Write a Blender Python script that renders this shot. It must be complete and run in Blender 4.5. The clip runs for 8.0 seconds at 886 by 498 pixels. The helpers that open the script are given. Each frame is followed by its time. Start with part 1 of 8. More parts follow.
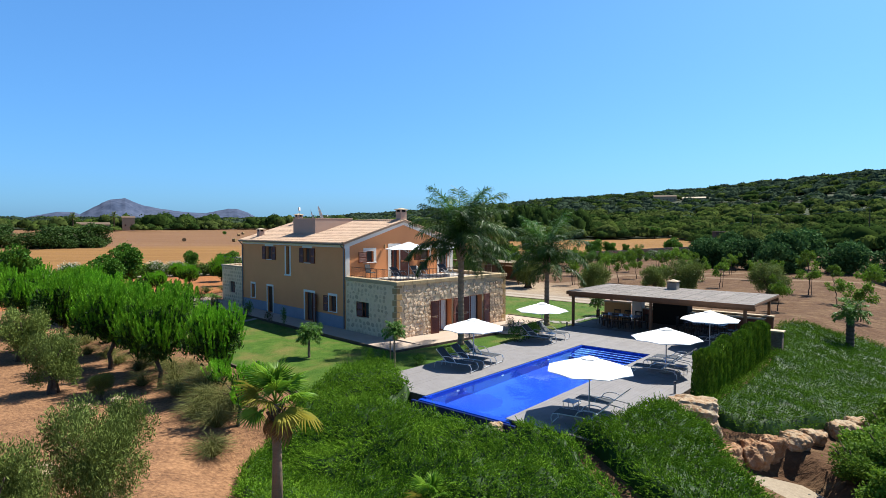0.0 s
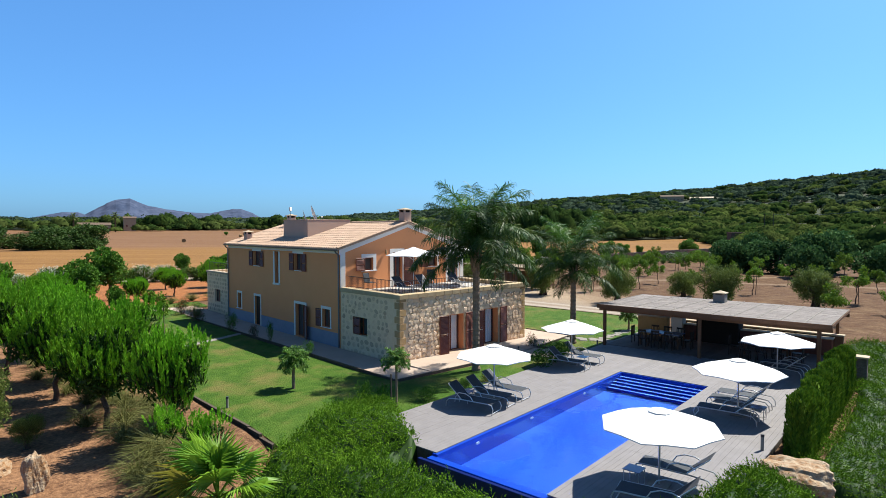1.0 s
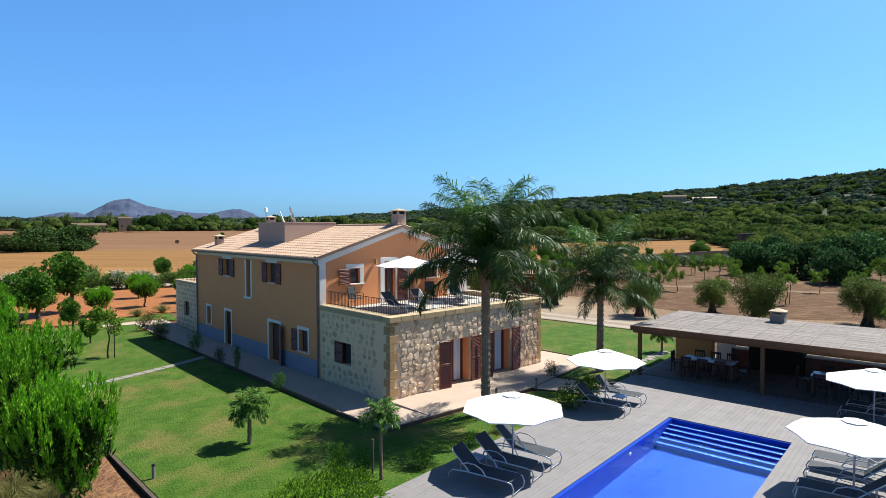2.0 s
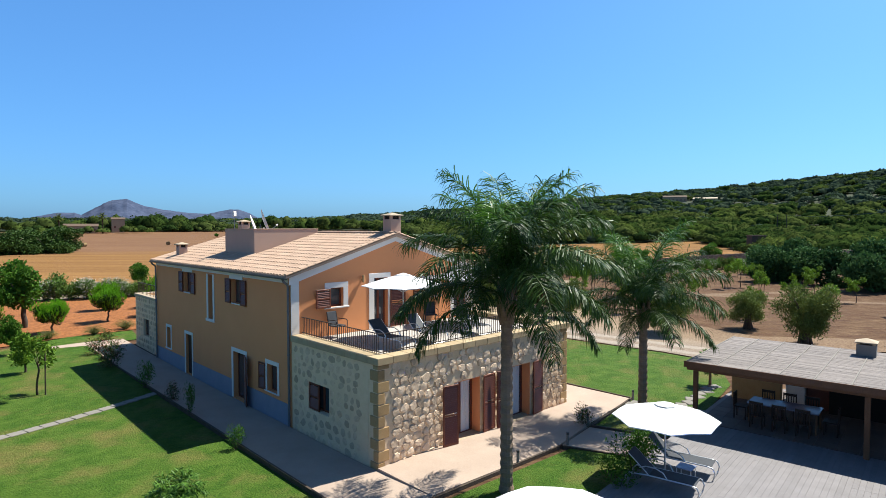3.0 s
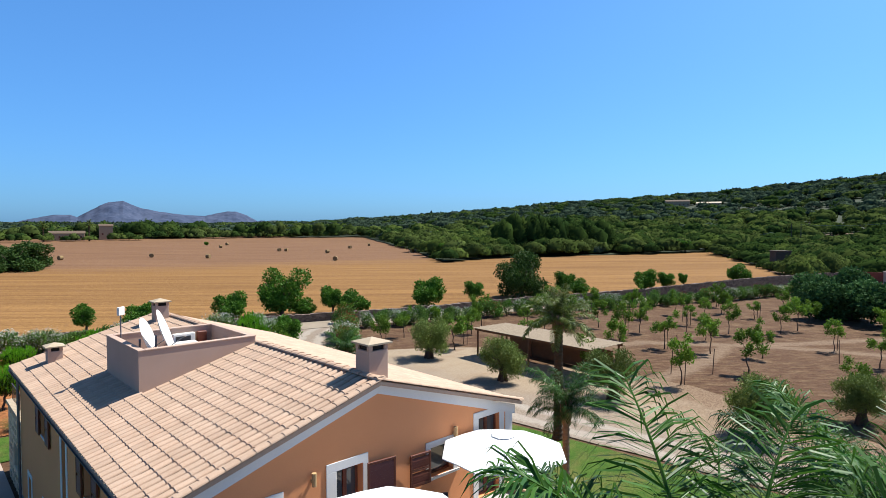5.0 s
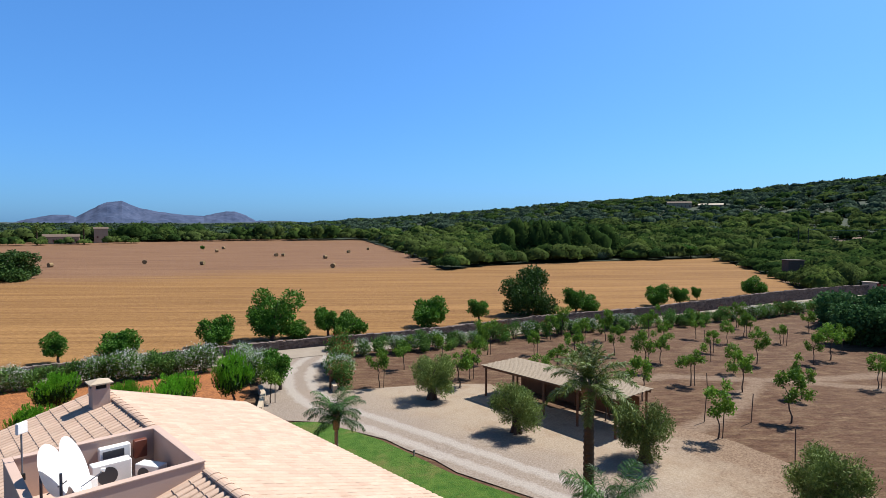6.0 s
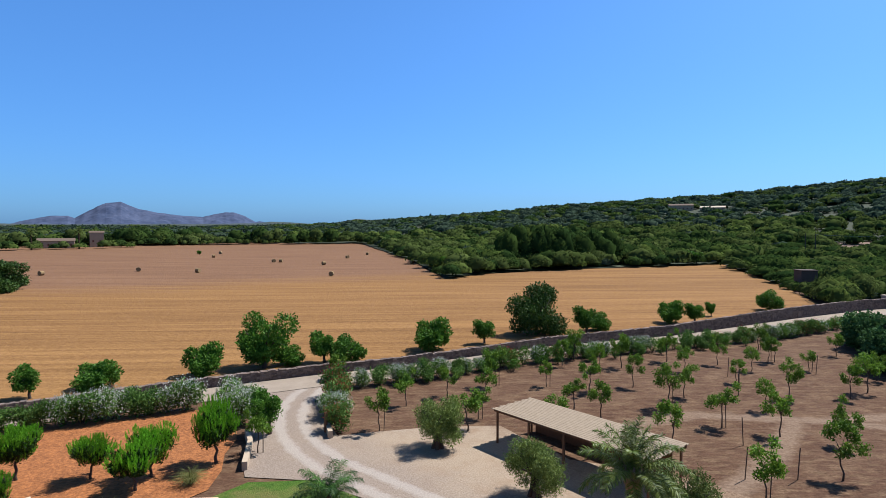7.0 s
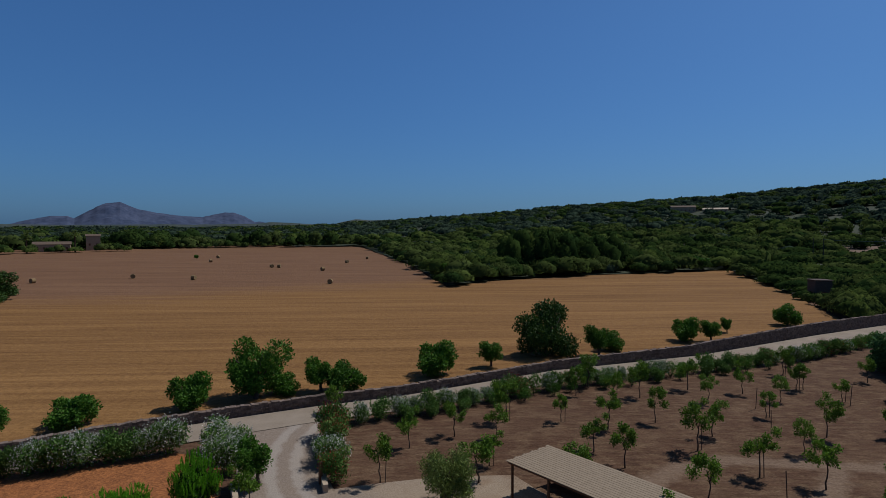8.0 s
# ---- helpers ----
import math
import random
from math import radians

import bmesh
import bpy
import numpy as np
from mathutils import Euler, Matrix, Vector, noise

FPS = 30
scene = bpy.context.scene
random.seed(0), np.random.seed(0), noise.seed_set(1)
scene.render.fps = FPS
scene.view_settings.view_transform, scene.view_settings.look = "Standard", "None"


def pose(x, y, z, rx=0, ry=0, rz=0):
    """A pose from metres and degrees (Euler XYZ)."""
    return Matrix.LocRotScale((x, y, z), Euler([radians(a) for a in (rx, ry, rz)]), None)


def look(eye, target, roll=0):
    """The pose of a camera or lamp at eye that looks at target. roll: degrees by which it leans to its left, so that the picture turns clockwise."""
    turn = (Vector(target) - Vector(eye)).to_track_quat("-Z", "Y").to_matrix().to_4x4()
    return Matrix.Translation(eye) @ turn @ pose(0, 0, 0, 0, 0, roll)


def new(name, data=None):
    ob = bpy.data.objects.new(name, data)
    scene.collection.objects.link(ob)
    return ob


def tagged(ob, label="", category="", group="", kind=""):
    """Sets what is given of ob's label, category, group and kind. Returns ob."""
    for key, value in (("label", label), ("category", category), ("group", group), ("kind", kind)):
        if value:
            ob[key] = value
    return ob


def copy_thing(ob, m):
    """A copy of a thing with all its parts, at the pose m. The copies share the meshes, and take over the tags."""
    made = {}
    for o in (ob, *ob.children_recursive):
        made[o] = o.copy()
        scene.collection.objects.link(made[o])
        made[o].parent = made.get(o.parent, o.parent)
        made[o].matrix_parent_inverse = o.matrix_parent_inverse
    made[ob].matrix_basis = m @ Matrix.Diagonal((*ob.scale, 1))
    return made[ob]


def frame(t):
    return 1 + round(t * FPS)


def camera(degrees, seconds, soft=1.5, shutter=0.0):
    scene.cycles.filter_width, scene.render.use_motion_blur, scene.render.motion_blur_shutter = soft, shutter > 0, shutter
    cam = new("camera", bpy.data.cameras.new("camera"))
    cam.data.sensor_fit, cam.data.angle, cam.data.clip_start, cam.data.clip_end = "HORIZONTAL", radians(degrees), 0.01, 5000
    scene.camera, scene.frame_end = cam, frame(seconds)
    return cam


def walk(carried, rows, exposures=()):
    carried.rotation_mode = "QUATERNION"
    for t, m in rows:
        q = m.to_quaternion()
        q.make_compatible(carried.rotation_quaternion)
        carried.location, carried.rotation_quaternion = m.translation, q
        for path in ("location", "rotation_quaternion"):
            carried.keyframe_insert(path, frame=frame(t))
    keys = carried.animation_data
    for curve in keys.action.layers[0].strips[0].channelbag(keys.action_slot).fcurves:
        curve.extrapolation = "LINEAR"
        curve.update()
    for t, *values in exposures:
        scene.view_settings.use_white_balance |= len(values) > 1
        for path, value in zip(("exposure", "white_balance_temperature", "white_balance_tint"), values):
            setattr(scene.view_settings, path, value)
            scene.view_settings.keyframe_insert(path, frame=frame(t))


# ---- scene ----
cam = camera(75.0, 8.0, 0.65)
# seconds, eye x, y, z, yaw, pitch
ROWS = [
    (0.0, 2.617, -5.078, 6.690, -43.35, -2.08),
    (0.5, 4.122, -3.261, 6.762, -42.98, -2.09),
    (1.0, 5.854, -1.133, 6.848, -42.95, -2.06),
    (1.5, 7.764, 0.932, 6.980, -42.90, -2.05),
    (3.0, 13.238, 7.153, 7.429, -43.12, -2.02),
    (3.5, 15.066, 9.303, 7.898, -43.19, -2.00),
    (4.0, 16.963, 11.396, 8.683, -43.15, -2.00),
    (4.5, 18.735, 13.564, 9.629, -43.31, -1.86),
    (5.8, 22.815, 18.538, 12.265, -43.35, -1.89),
    (6.0, 23.368, 19.270, 12.642, -43.39, -1.90),
    (6.5, 24.721, 21.025, 13.605, -43.41, -1.88),
    (7.0, 25.929, 22.698, 14.532, -43.45, -1.84),
    (7.5, 27.148, 24.377, 15.462, -43.48, -1.83),
    (8.0, 28.418, 26.061, 16.396, -43.46, -1.85),
]
EXPOSURES = [(0.0, 1.02, 6500, 5), (3.0, 0.98, 6450, 5), (4.5, 0.94, 6350, 6), (6.0, 0.78, 6050, 9), (7.4, 0.72, 6000, 12), (7.7, 0.34, 6000, 12), (8.0, -0.6, 6000, 12)]
walk(cam, [(t, pose(x, y, z, 90 + pitch, 0.07, yaw)) for t, x, y, z, yaw, pitch in ROWS], EXPOSURES)

# ---- sky and sun ----
SUN = Vector((0.56, -0.105, 0.822)).normalized()
world = bpy.data.worlds.new("sky")
scene.world = world
world.use_nodes = True
wt = world.node_tree
sky = wt.nodes.new("ShaderNodeTexSky")
sky.sky_type, sky.sun_disc = "NISHITA", False
sky.sun_elevation = math.asin(SUN.z)
sky.sun_rotation = math.atan2(SUN.x, SUN.y)
sky.altitude, sky.air_density, sky.dust_density, sky.ozone_density = 400, 1.0, 1.8, 6.0
tint = wt.nodes.new("ShaderNodeMix")
tint.data_type, tint.blend_type = "RGBA", "MULTIPLY"
tint.inputs[0].default_value = 1.0
tint.inputs[7].default_value = (0.575, 0.9, 1.19, 1)
wt.links.new(sky.outputs[0], tint.inputs[6])
haze = wt.nodes.new("ShaderNodeMix")
haze.data_type = "RGBA"
low = wt.nodes.new("ShaderNodeMapRange")
low.interpolation_type = "SMOOTHSTEP"
low.inputs["From Min"].default_value, low.inputs["From Max"].default_value = 0.15, 0.85
low.inputs["To Min"].default_value, low.inputs["To Max"].default_value = 0.3, 0.0
up_z = wt.nodes.new("ShaderNodeSeparateXYZ")
wt.links.new(wt.nodes.new("ShaderNodeTexCoord").outputs["Generated"], up_z.inputs[0])
wt.links.new(up_z.outputs[2], low.inputs["Value"])
wt.links.new(low.outputs[0], haze.inputs[0])
haze.inputs[7].default_value = (0.98, 2.8, 6.2, 1)
wt.links.new(tint.outputs[2], haze.inputs[6])
deep = wt.nodes.new("ShaderNodeMapRange")
deep.interpolation_type = "SMOOTHSTEP"
deep.inputs["From Min"].default_value, deep.inputs["From Max"].default_value = 0.3, 1.0
deep.inputs["To Min"].default_value, deep.inputs["To Max"].default_value = 1.0, 0.5
wt.links.new(up_z.outputs[2], deep.inputs["Value"])
zenith = wt.nodes.new("ShaderNodeMix")
zenith.data_type, zenith.blend_type = "RGBA", "MULTIPLY"
zenith.inputs[0].default_value = 1.0
wt.links.new(haze.outputs[2], zenith.inputs[6])
wt.links.new(deep.outputs[0], zenith.inputs[7])
wt.links.new(zenith.outputs[2], wt.nodes["Background"].inputs[0])
wt.nodes["Background"].inputs[1].default_value = 0.084
lamp = bpy.data.lights.new("sun", "SUN")
lamp.energy, lamp.angle, lamp.color = 5.0, radians(0.53), (1.0, 0.96, 0.89)
sun = new("sun", lamp)
sun.matrix_world = look(SUN * 100, (0, 0, 0))

# ---- building helpers ----
class Mesh:
    """Gathers vertices and faces of one part."""

    def __init__(self):
        self.v, self.f = [], []

    def add(self, verts, faces):
        n = len(self.v)
        self.v += [tuple(p) for p in verts]
        self.f += [tuple(n + i for i in q) for q in faces]
        return self

    def box(self, x0, y0, z0, x1, y1, z1, c=0.0, m=None):
        """A box with edges chamfered by c, turned by the matrix m."""
        m = m or Matrix.Identity(4)
        if c <= 0:
            vs = [Vector((x, y, z)) for x in (x0, x1) for y in (y0, y1) for z in (z0, z1)]
            fs = [(0, 1, 3, 2), (4, 6, 7, 5), (0, 4, 5, 1), (2, 3, 7, 6), (0, 2, 6, 4), (1, 5, 7, 3)]
        else:
            vs, idx = [], {}
            ex = ((x0, x1), (y0, y1), (z0, z1))
            for i in (0, 1):
                for j in (0, 1):
                    for k in (0, 1):
                        for ax in range(3):
                            p = []
                            for a, s in enumerate((i, j, k)):
                                e = ex[a][s]
                                p.append(e if a == ax else e + (c if s == 0 else -c))
                            idx[i, j, k, ax] = len(vs)
                            vs.append(Vector(p))
            fs = []
            for s in (0, 1):
                q = [(0, 0), (0, 1), (1, 1), (1, 0)]
                for ax in range(3):
                    f = []
                    for a, b in q:
                        key = [0, 0, 0]
                        o = [i for i in range(3) if i != ax]
                        key[ax], key[o[0]], key[o[1]] = s, a, b
                        f.append(idx[(*key, ax)])
                    flip = (s == 1) != (ax == 1)
                    fs.append(tuple(f[::-1] if flip else f))
            for ax in range(3):
                o = [i for i in range(3) if i != ax]
                for a in (0, 1):
                    for b in (0, 1):
                        k0, k1 = [0, 0, 0], [0, 0, 0]
                        k0[ax], k1[ax] = 0, 1
                        for k in (k0, k1):
                            k[o[0]], k[o[1]] = a, b
                        fs.append((idx[(*k0, o[0])], idx[(*k1, o[0])], idx[(*k1, o[1])], idx[(*k0, o[1])]))
            for i in (0, 1):
                for j in (0, 1):
                    for k in (0, 1):
                        fs.append((idx[i, j, k, 0], idx[i, j, k, 1], idx[i, j, k, 2]))
        return self.add([m @ p for p in vs], fs)

    def tube(self, pts, radii, n=8, caps=True):
        """A round bar along pts, with a radius at each."""
        pts = [Vector(p) for p in pts]
        radii = radii if isinstance(radii, (list, tuple)) else [radii] * len(pts)
        vs, fs = [], []
        for i, p in enumerate(pts):
            d = (pts[min(i + 1, len(pts) - 1)] - pts[max(i - 1, 0)]).normalized()
            a = d.orthogonal().normalized() if i == 0 else (a - d * a.dot(d)).normalized()
            b = d.cross(a)
            for k in range(n):
                w = 2 * math.pi * k / n
                vs.append(p + (a * math.cos(w) + b * math.sin(w)) * radii[i])
        for i in range(len(pts) - 1):
            for k in range(n):
                k2 = (k + 1) % n
                fs.append((i * n + k, i * n + k2, (i + 1) * n + k2, (i + 1) * n + k))
        if caps:
            fs.append(tuple(range(n - 1, -1, -1)))
            fs.append(tuple(range((len(pts) - 1) * n, len(pts) * n)))
        return self.add(vs, fs)

    def slab(self, poly, z0, z1):
        """An upright prism over a flat outline."""
        n = len(poly)
        vs = [(x, y, z0) for x, y in poly] + [(x, y, z1) for x, y in poly]
        fs = [tuple(range(n - 1, -1, -1)), tuple(range(n, 2 * n))]
        fs += [(i, (i + 1) % n, n + (i + 1) % n, n + i) for i in range(n)]
        return self.add(vs, fs)

    def data(self, name, material=None, smooth=False):
        me = bpy.data.meshes.new(name)
        me.from_pydata(self.v, [], self.f)
        if smooth:
            me.polygons.foreach_set("use_smooth", [True] * len(me.polygons))
        bm = bmesh.new()
        bm.from_mesh(me)
        if len(bm.faces) < 40000:
            bmesh.ops.recalc_face_normals(bm, faces=bm.faces)
        bm.to_mesh(me)
        bm.free()
        if material:
            me.materials.append(material)
        return me


def part(name, b, material, parent=None, label="", smooth=False, kind=""):
    """One mesh object, under parent if there is one."""
    ob = new(name, b.data(name, material, smooth) if isinstance(b, Mesh) else b)
    if parent:
        ob.parent = parent
    return tagged(ob, label=label, kind=kind)


def share(name, mesh, parent, m):
    ob = new(name, mesh)
    ob.parent = parent
    ob.matrix_basis = m
    return ob


def thing(name, label, category, group="", m=None, kind=""):
    ob = new(name)
    ob.empty_display_size = 0.2
    if m is not None:
        ob.matrix_basis = m
    return tagged(ob, label, category, group, kind)


def cards(name, centers, axes, sides, material):
    """Many small pointed leaves: centre, half length vector, half width vector each."""
    n = len(centers)
    v = np.empty((n, 4, 3))
    v[:, 0] = centers - axes
    v[:, 1] = centers + sides
    v[:, 2] = centers + axes
    v[:, 3] = centers - sides
    me = bpy.data.meshes.new(name)
    me.vertices.add(n * 4)
    me.vertices.foreach_set("co", v.ravel())
    me.loops.add(n * 4)
    me.loops.foreach_set("vertex_index", np.arange(n * 4))
    me.polygons.add(n)
    me.polygons.foreach_set("loop_start", np.arange(n) * 4)
    me.polygons.foreach_set("loop_total", np.full(n, 4))
    me.update()
    me.materials.append(material)
    return me


def unit(a):
    return a / np.maximum(np.linalg.norm(a, axis=1, keepdims=True), 1e-6)


def crown_mesh(name, rng, blobs, n, size, material, up=0.3, slim=0.45, shell=0.75):
    """Leaves spread through the outer shell of a set of rounded clumps (x, y, z, rx, rz)."""
    bl = np.array(blobs, float)
    w = bl[:, 3] ** 2
    pick = rng.choice(len(bl), n, p=w / w.sum())
    d = unit(rng.normal(size=(n, 3)))
    r = shell + (1.06 - shell) * rng.random(n) ** 0.6
    r *= 1 + 0.16 * np.sin(d[:, 0] * 7 + pick * 3.1) * np.sin(d[:, 2] * 6 + pick) + 0.07 * rng.normal(size=n)
    scale = np.stack([bl[pick, 3], bl[pick, 3], bl[pick, 4]], 1)
    c = bl[pick, :3] + d * r[:, None] * scale
    ax = unit(d * 0.6 + rng.normal(size=(n, 3)) * 0.8 + np.array([0, 0, up]))
    sd = unit(np.cross(ax, unit(rng.normal(size=(n, 3)) + d * 0.4)))
    ln = size * (0.6 + 0.8 * rng.random(n))[:, None]
    return cards(name, c, ax * ln * 0.5, sd * ln * 0.5 * slim, material)


# ---- materials ----
def mat(name):
    m = bpy.data.materials.new(name)
    m.use_nodes = True
    return m, m.node_tree, m.node_tree.nodes["Principled BSDF"]


def surf(name, a, b, scale=3.0, fine=40.0, rough=0.8, bump=0.3, depth=0.02, metal=0.0, jitter=0.0, island=0.0, spec=0.3, mixed=0.5, sharp=0.25, stretch=None, turn=0):
    """A surface that varies between two colours at two scales, with fine relief."""
    m, t, p = mat(name)
    N, link = t.nodes, t.links.new
    pos = N.new("ShaderNodeNewGeometry").outputs["Position"]
    if stretch:
        if turn:
            rt = N.new("ShaderNodeMapping")
            rt.inputs["Rotation"].default_value = (0, 0, radians(turn))
            link(pos, rt.inputs["Vector"])
            pos = rt.outputs[0]
        mp = N.new("ShaderNodeMapping")
        mp.inputs["Scale"].default_value = stretch
        link(pos, mp.inputs["Vector"])
        pos = mp.outputs[0]
    n1, n2 = N.new("ShaderNodeTexNoise"), N.new("ShaderNodeTexNoise")
    for n, s in ((n1, scale), (n2, fine)):
        n.inputs["Scale"].default_value, n.inputs["Detail"].default_value, n.inputs["Roughness"].default_value = s, 5, 0.62
        link(pos, n.inputs["Vector"])
    mx = N.new("ShaderNodeMix")
    mx.inputs[0].default_value = mixed
    link(n1.outputs[0], mx.inputs[2])
    link(n2.outputs[0], mx.inputs[3])
    ramp = N.new("ShaderNodeValToRGB")
    ramp.color_ramp.elements[0].position, ramp.color_ramp.elements[1].position = 0.5 - sharp, 0.5 + sharp
    ramp.color_ramp.elements[0].color, ramp.color_ramp.elements[1].color = (*a, 1), (*b, 1)
    link(mx.outputs[0], ramp.inputs[0])
    out = ramp.outputs[0]
    if jitter or island:
        hv = N.new("ShaderNodeHueSaturation")
        mr = N.new("ShaderNodeMapRange")
        k = max(jitter, island)
        mr.inputs["To Min"].default_value, mr.inputs["To Max"].default_value = 1 - k, 1 + k
        src = N.new("ShaderNodeNewGeometry").outputs["Random Per Island"] if island else N.new("ShaderNodeObjectInfo").outputs["Random"]
        link(src, mr.inputs["Value"])
        link(mr.outputs[0], hv.inputs["Value"])
        link(out, hv.inputs["Color"])
        out = hv.outputs[0]
    link(out, p.inputs["Base Color"])
    p.inputs["Roughness"].default_value, p.inputs["Metallic"].default_value = rough, metal
    p.inputs["Specular IOR Level"].default_value = spec
    if bump:
        bp = N.new("ShaderNodeBump")
        bp.inputs["Strength"].default_value, bp.inputs["Distance"].default_value = bump, depth
        link(n2.outputs[0], bp.inputs["Height"])
        link(bp.outputs[0], p.inputs["Normal"])
    return m


def leaf(name, a, b, thin=0.3, rough=0.6, scale=0.6, gloss=0.12, even=0.5):
    """Foliage: colour differs from leaf to leaf and from tree to tree, and light shines through."""
    m, t, p = mat(name)
    N, link = t.nodes, t.links.new
    g = N.new("ShaderNodeNewGeometry")
    n1 = N.new("ShaderNodeTexNoise")
    n1.inputs["Scale"].default_value, n1.inputs["Detail"].default_value = scale, 3
    link(g.outputs["Position"], n1.inputs["Vector"])
    mx = N.new("ShaderNodeMix")
    mx.inputs[0].default_value = even
    link(g.outputs["Random Per Island"], mx.inputs[2])
    link(n1.outputs[0], mx.inputs[3])
    ramp = N.new("ShaderNodeValToRGB")
    ramp.color_ramp.elements[0].position, ramp.color_ramp.elements[1].position = 0.2, 0.8
    ramp.color_ramp.elements[0].color, ramp.color_ramp.elements[1].color = (*a, 1), (*b, 1)
    link(mx.outputs[0], ramp.inputs[0])
    hv = N.new("ShaderNodeHueSaturation")
    mr = N.new("ShaderNodeMapRange")
    mr.inputs["To Min"].default_value, mr.inputs["To Max"].default_value = 0.8, 1.2
    link(N.new("ShaderNodeObjectInfo").outputs["Random"], mr.inputs["Value"])
    link(mr.outputs[0], hv.inputs["Value"])
    link(ramp.outputs[0], hv.inputs["Color"])
    link(hv.outputs[0], p.inputs["Base Color"])
    p.inputs["Roughness"].default_value = rough
    p.inputs["Specular IOR Level"].default_value = gloss
    tr = N.new("ShaderNodeBsdfTranslucent")
    link(hv.outputs[0], tr.inputs["Color"])
    ms = N.new("ShaderNodeMixShader")
    ms.inputs[0].default_value = thin
    link(p.outputs[0], ms.inputs[1])
    link(tr.outputs[0], ms.inputs[2])
    link(ms.outputs[0], N["Material Output"].inputs["Surface"])
    return m


def plain(name, c, rough=0.5, metal=0.0, spec=0.5):
    m, t, p = mat(name)
    p.inputs["Base Color"].default_value = (*c, 1)
    p.inputs["Roughness"].default_value, p.inputs["Metallic"].default_value = rough, metal
    p.inputs["Specular IOR Level"].default_value = spec
    return m


def blend(t, kind, fac, a, b):
    """Mixes two colours, values or sockets."""
    x = t.nodes.new("ShaderNodeMix")
    x.data_type, x.blend_type = "RGBA", kind
    for i, v in ((0, fac), (6, a), (7, b)):
        if isinstance(v, bpy.types.NodeSocket):
            t.links.new(v, x.inputs[i])
        else:
            x.inputs[i].default_value = v if i == 0 else (*v, 1)
    return x.outputs[2]


def noisy(t, pos, scale, lo, hi, detail=5):
    """Noise stretched to 0..1 between lo and hi."""
    n, r = t.nodes.new("ShaderNodeTexNoise"), t.nodes.new("ShaderNodeMapRange")
    n.inputs["Scale"].default_value, n.inputs["Detail"].default_value, n.inputs["Roughness"].default_value = scale, detail, 0.62
    t.links.new(pos, n.inputs["Vector"])
    t.links.new(n.outputs[0], r.inputs["Value"])
    r.inputs["From Min"].default_value, r.inputs["From Max"].default_value = lo, hi
    return r.outputs[0]


def mapped(t, pos, turn, scale):
    for rot, sc in (((0, 0, radians(turn)), (1, 1, 1)), ((0, 0, 0), scale)):
        mp = t.nodes.new("ShaderNodeMapping")
        mp.inputs["Rotation"].default_value, mp.inputs["Scale"].default_value = rot, sc
        t.links.new(pos, mp.inputs["Vector"])
        pos = mp.outputs[0]
    return pos


def relief(t, p, height_, strength, depth):
    bp = t.nodes.new("ShaderNodeBump")
    bp.inputs["Strength"].default_value, bp.inputs["Distance"].default_value = strength, depth
    t.links.new(height_, bp.inputs["Height"])
    t.links.new(bp.outputs[0], p.inputs["Normal"])


def lawn_surface():
    """Mown grass: blade grain, darker tufts and straw-coloured dry patches."""
    m, t, p = mat("lawn_grass")
    pos = t.nodes.new("ShaderNodeNewGeometry").outputs["Position"]
    fine = noisy(t, pos, 16.0, 0.3, 0.7)
    c = blend(t, "MIX", fine, (0.016, 0.054, 0.003), (0.061, 0.124, 0.011))
    c = blend(t, "MIX", noisy(t, pos, 1.7, 0.38, 0.68), c, (0.076, 0.126, 0.016))
    dry = blend(t, "MIX", fine, (0.081, 0.080, 0.018), (0.182, 0.155, 0.048))
    c = blend(t, "MIX", noisy(t, pos, 0.42, 0.5, 0.68), c, dry)
    t.links.new(c, p.inputs["Base Color"])
    p.inputs["Roughness"].default_value, p.inputs["Specular IOR Level"].default_value = 0.9, 0.15
    relief(t, p, fine, 0.8, 0.05)
    return m


def maths(t, op, a, b=0.0):
    x = t.nodes.new("ShaderNodeMath")
    x.operation = op
    for i, v in ((0, a), (1, b)):
        if isinstance(v, bpy.types.NodeSocket):
            t.links.new(v, x.inputs[i])
        else:
            x.inputs[i].default_value = v
    return x.outputs[0]


def span(t, value, a, b):
    """0 below a, 1 above b, clamped."""
    r = t.nodes.new("ShaderNodeMapRange")
    r.inputs["From Min"].default_value, r.inputs["From Max"].default_value = a, b
    t.links.new(value, r.inputs["Value"])
    return r.outputs[0]


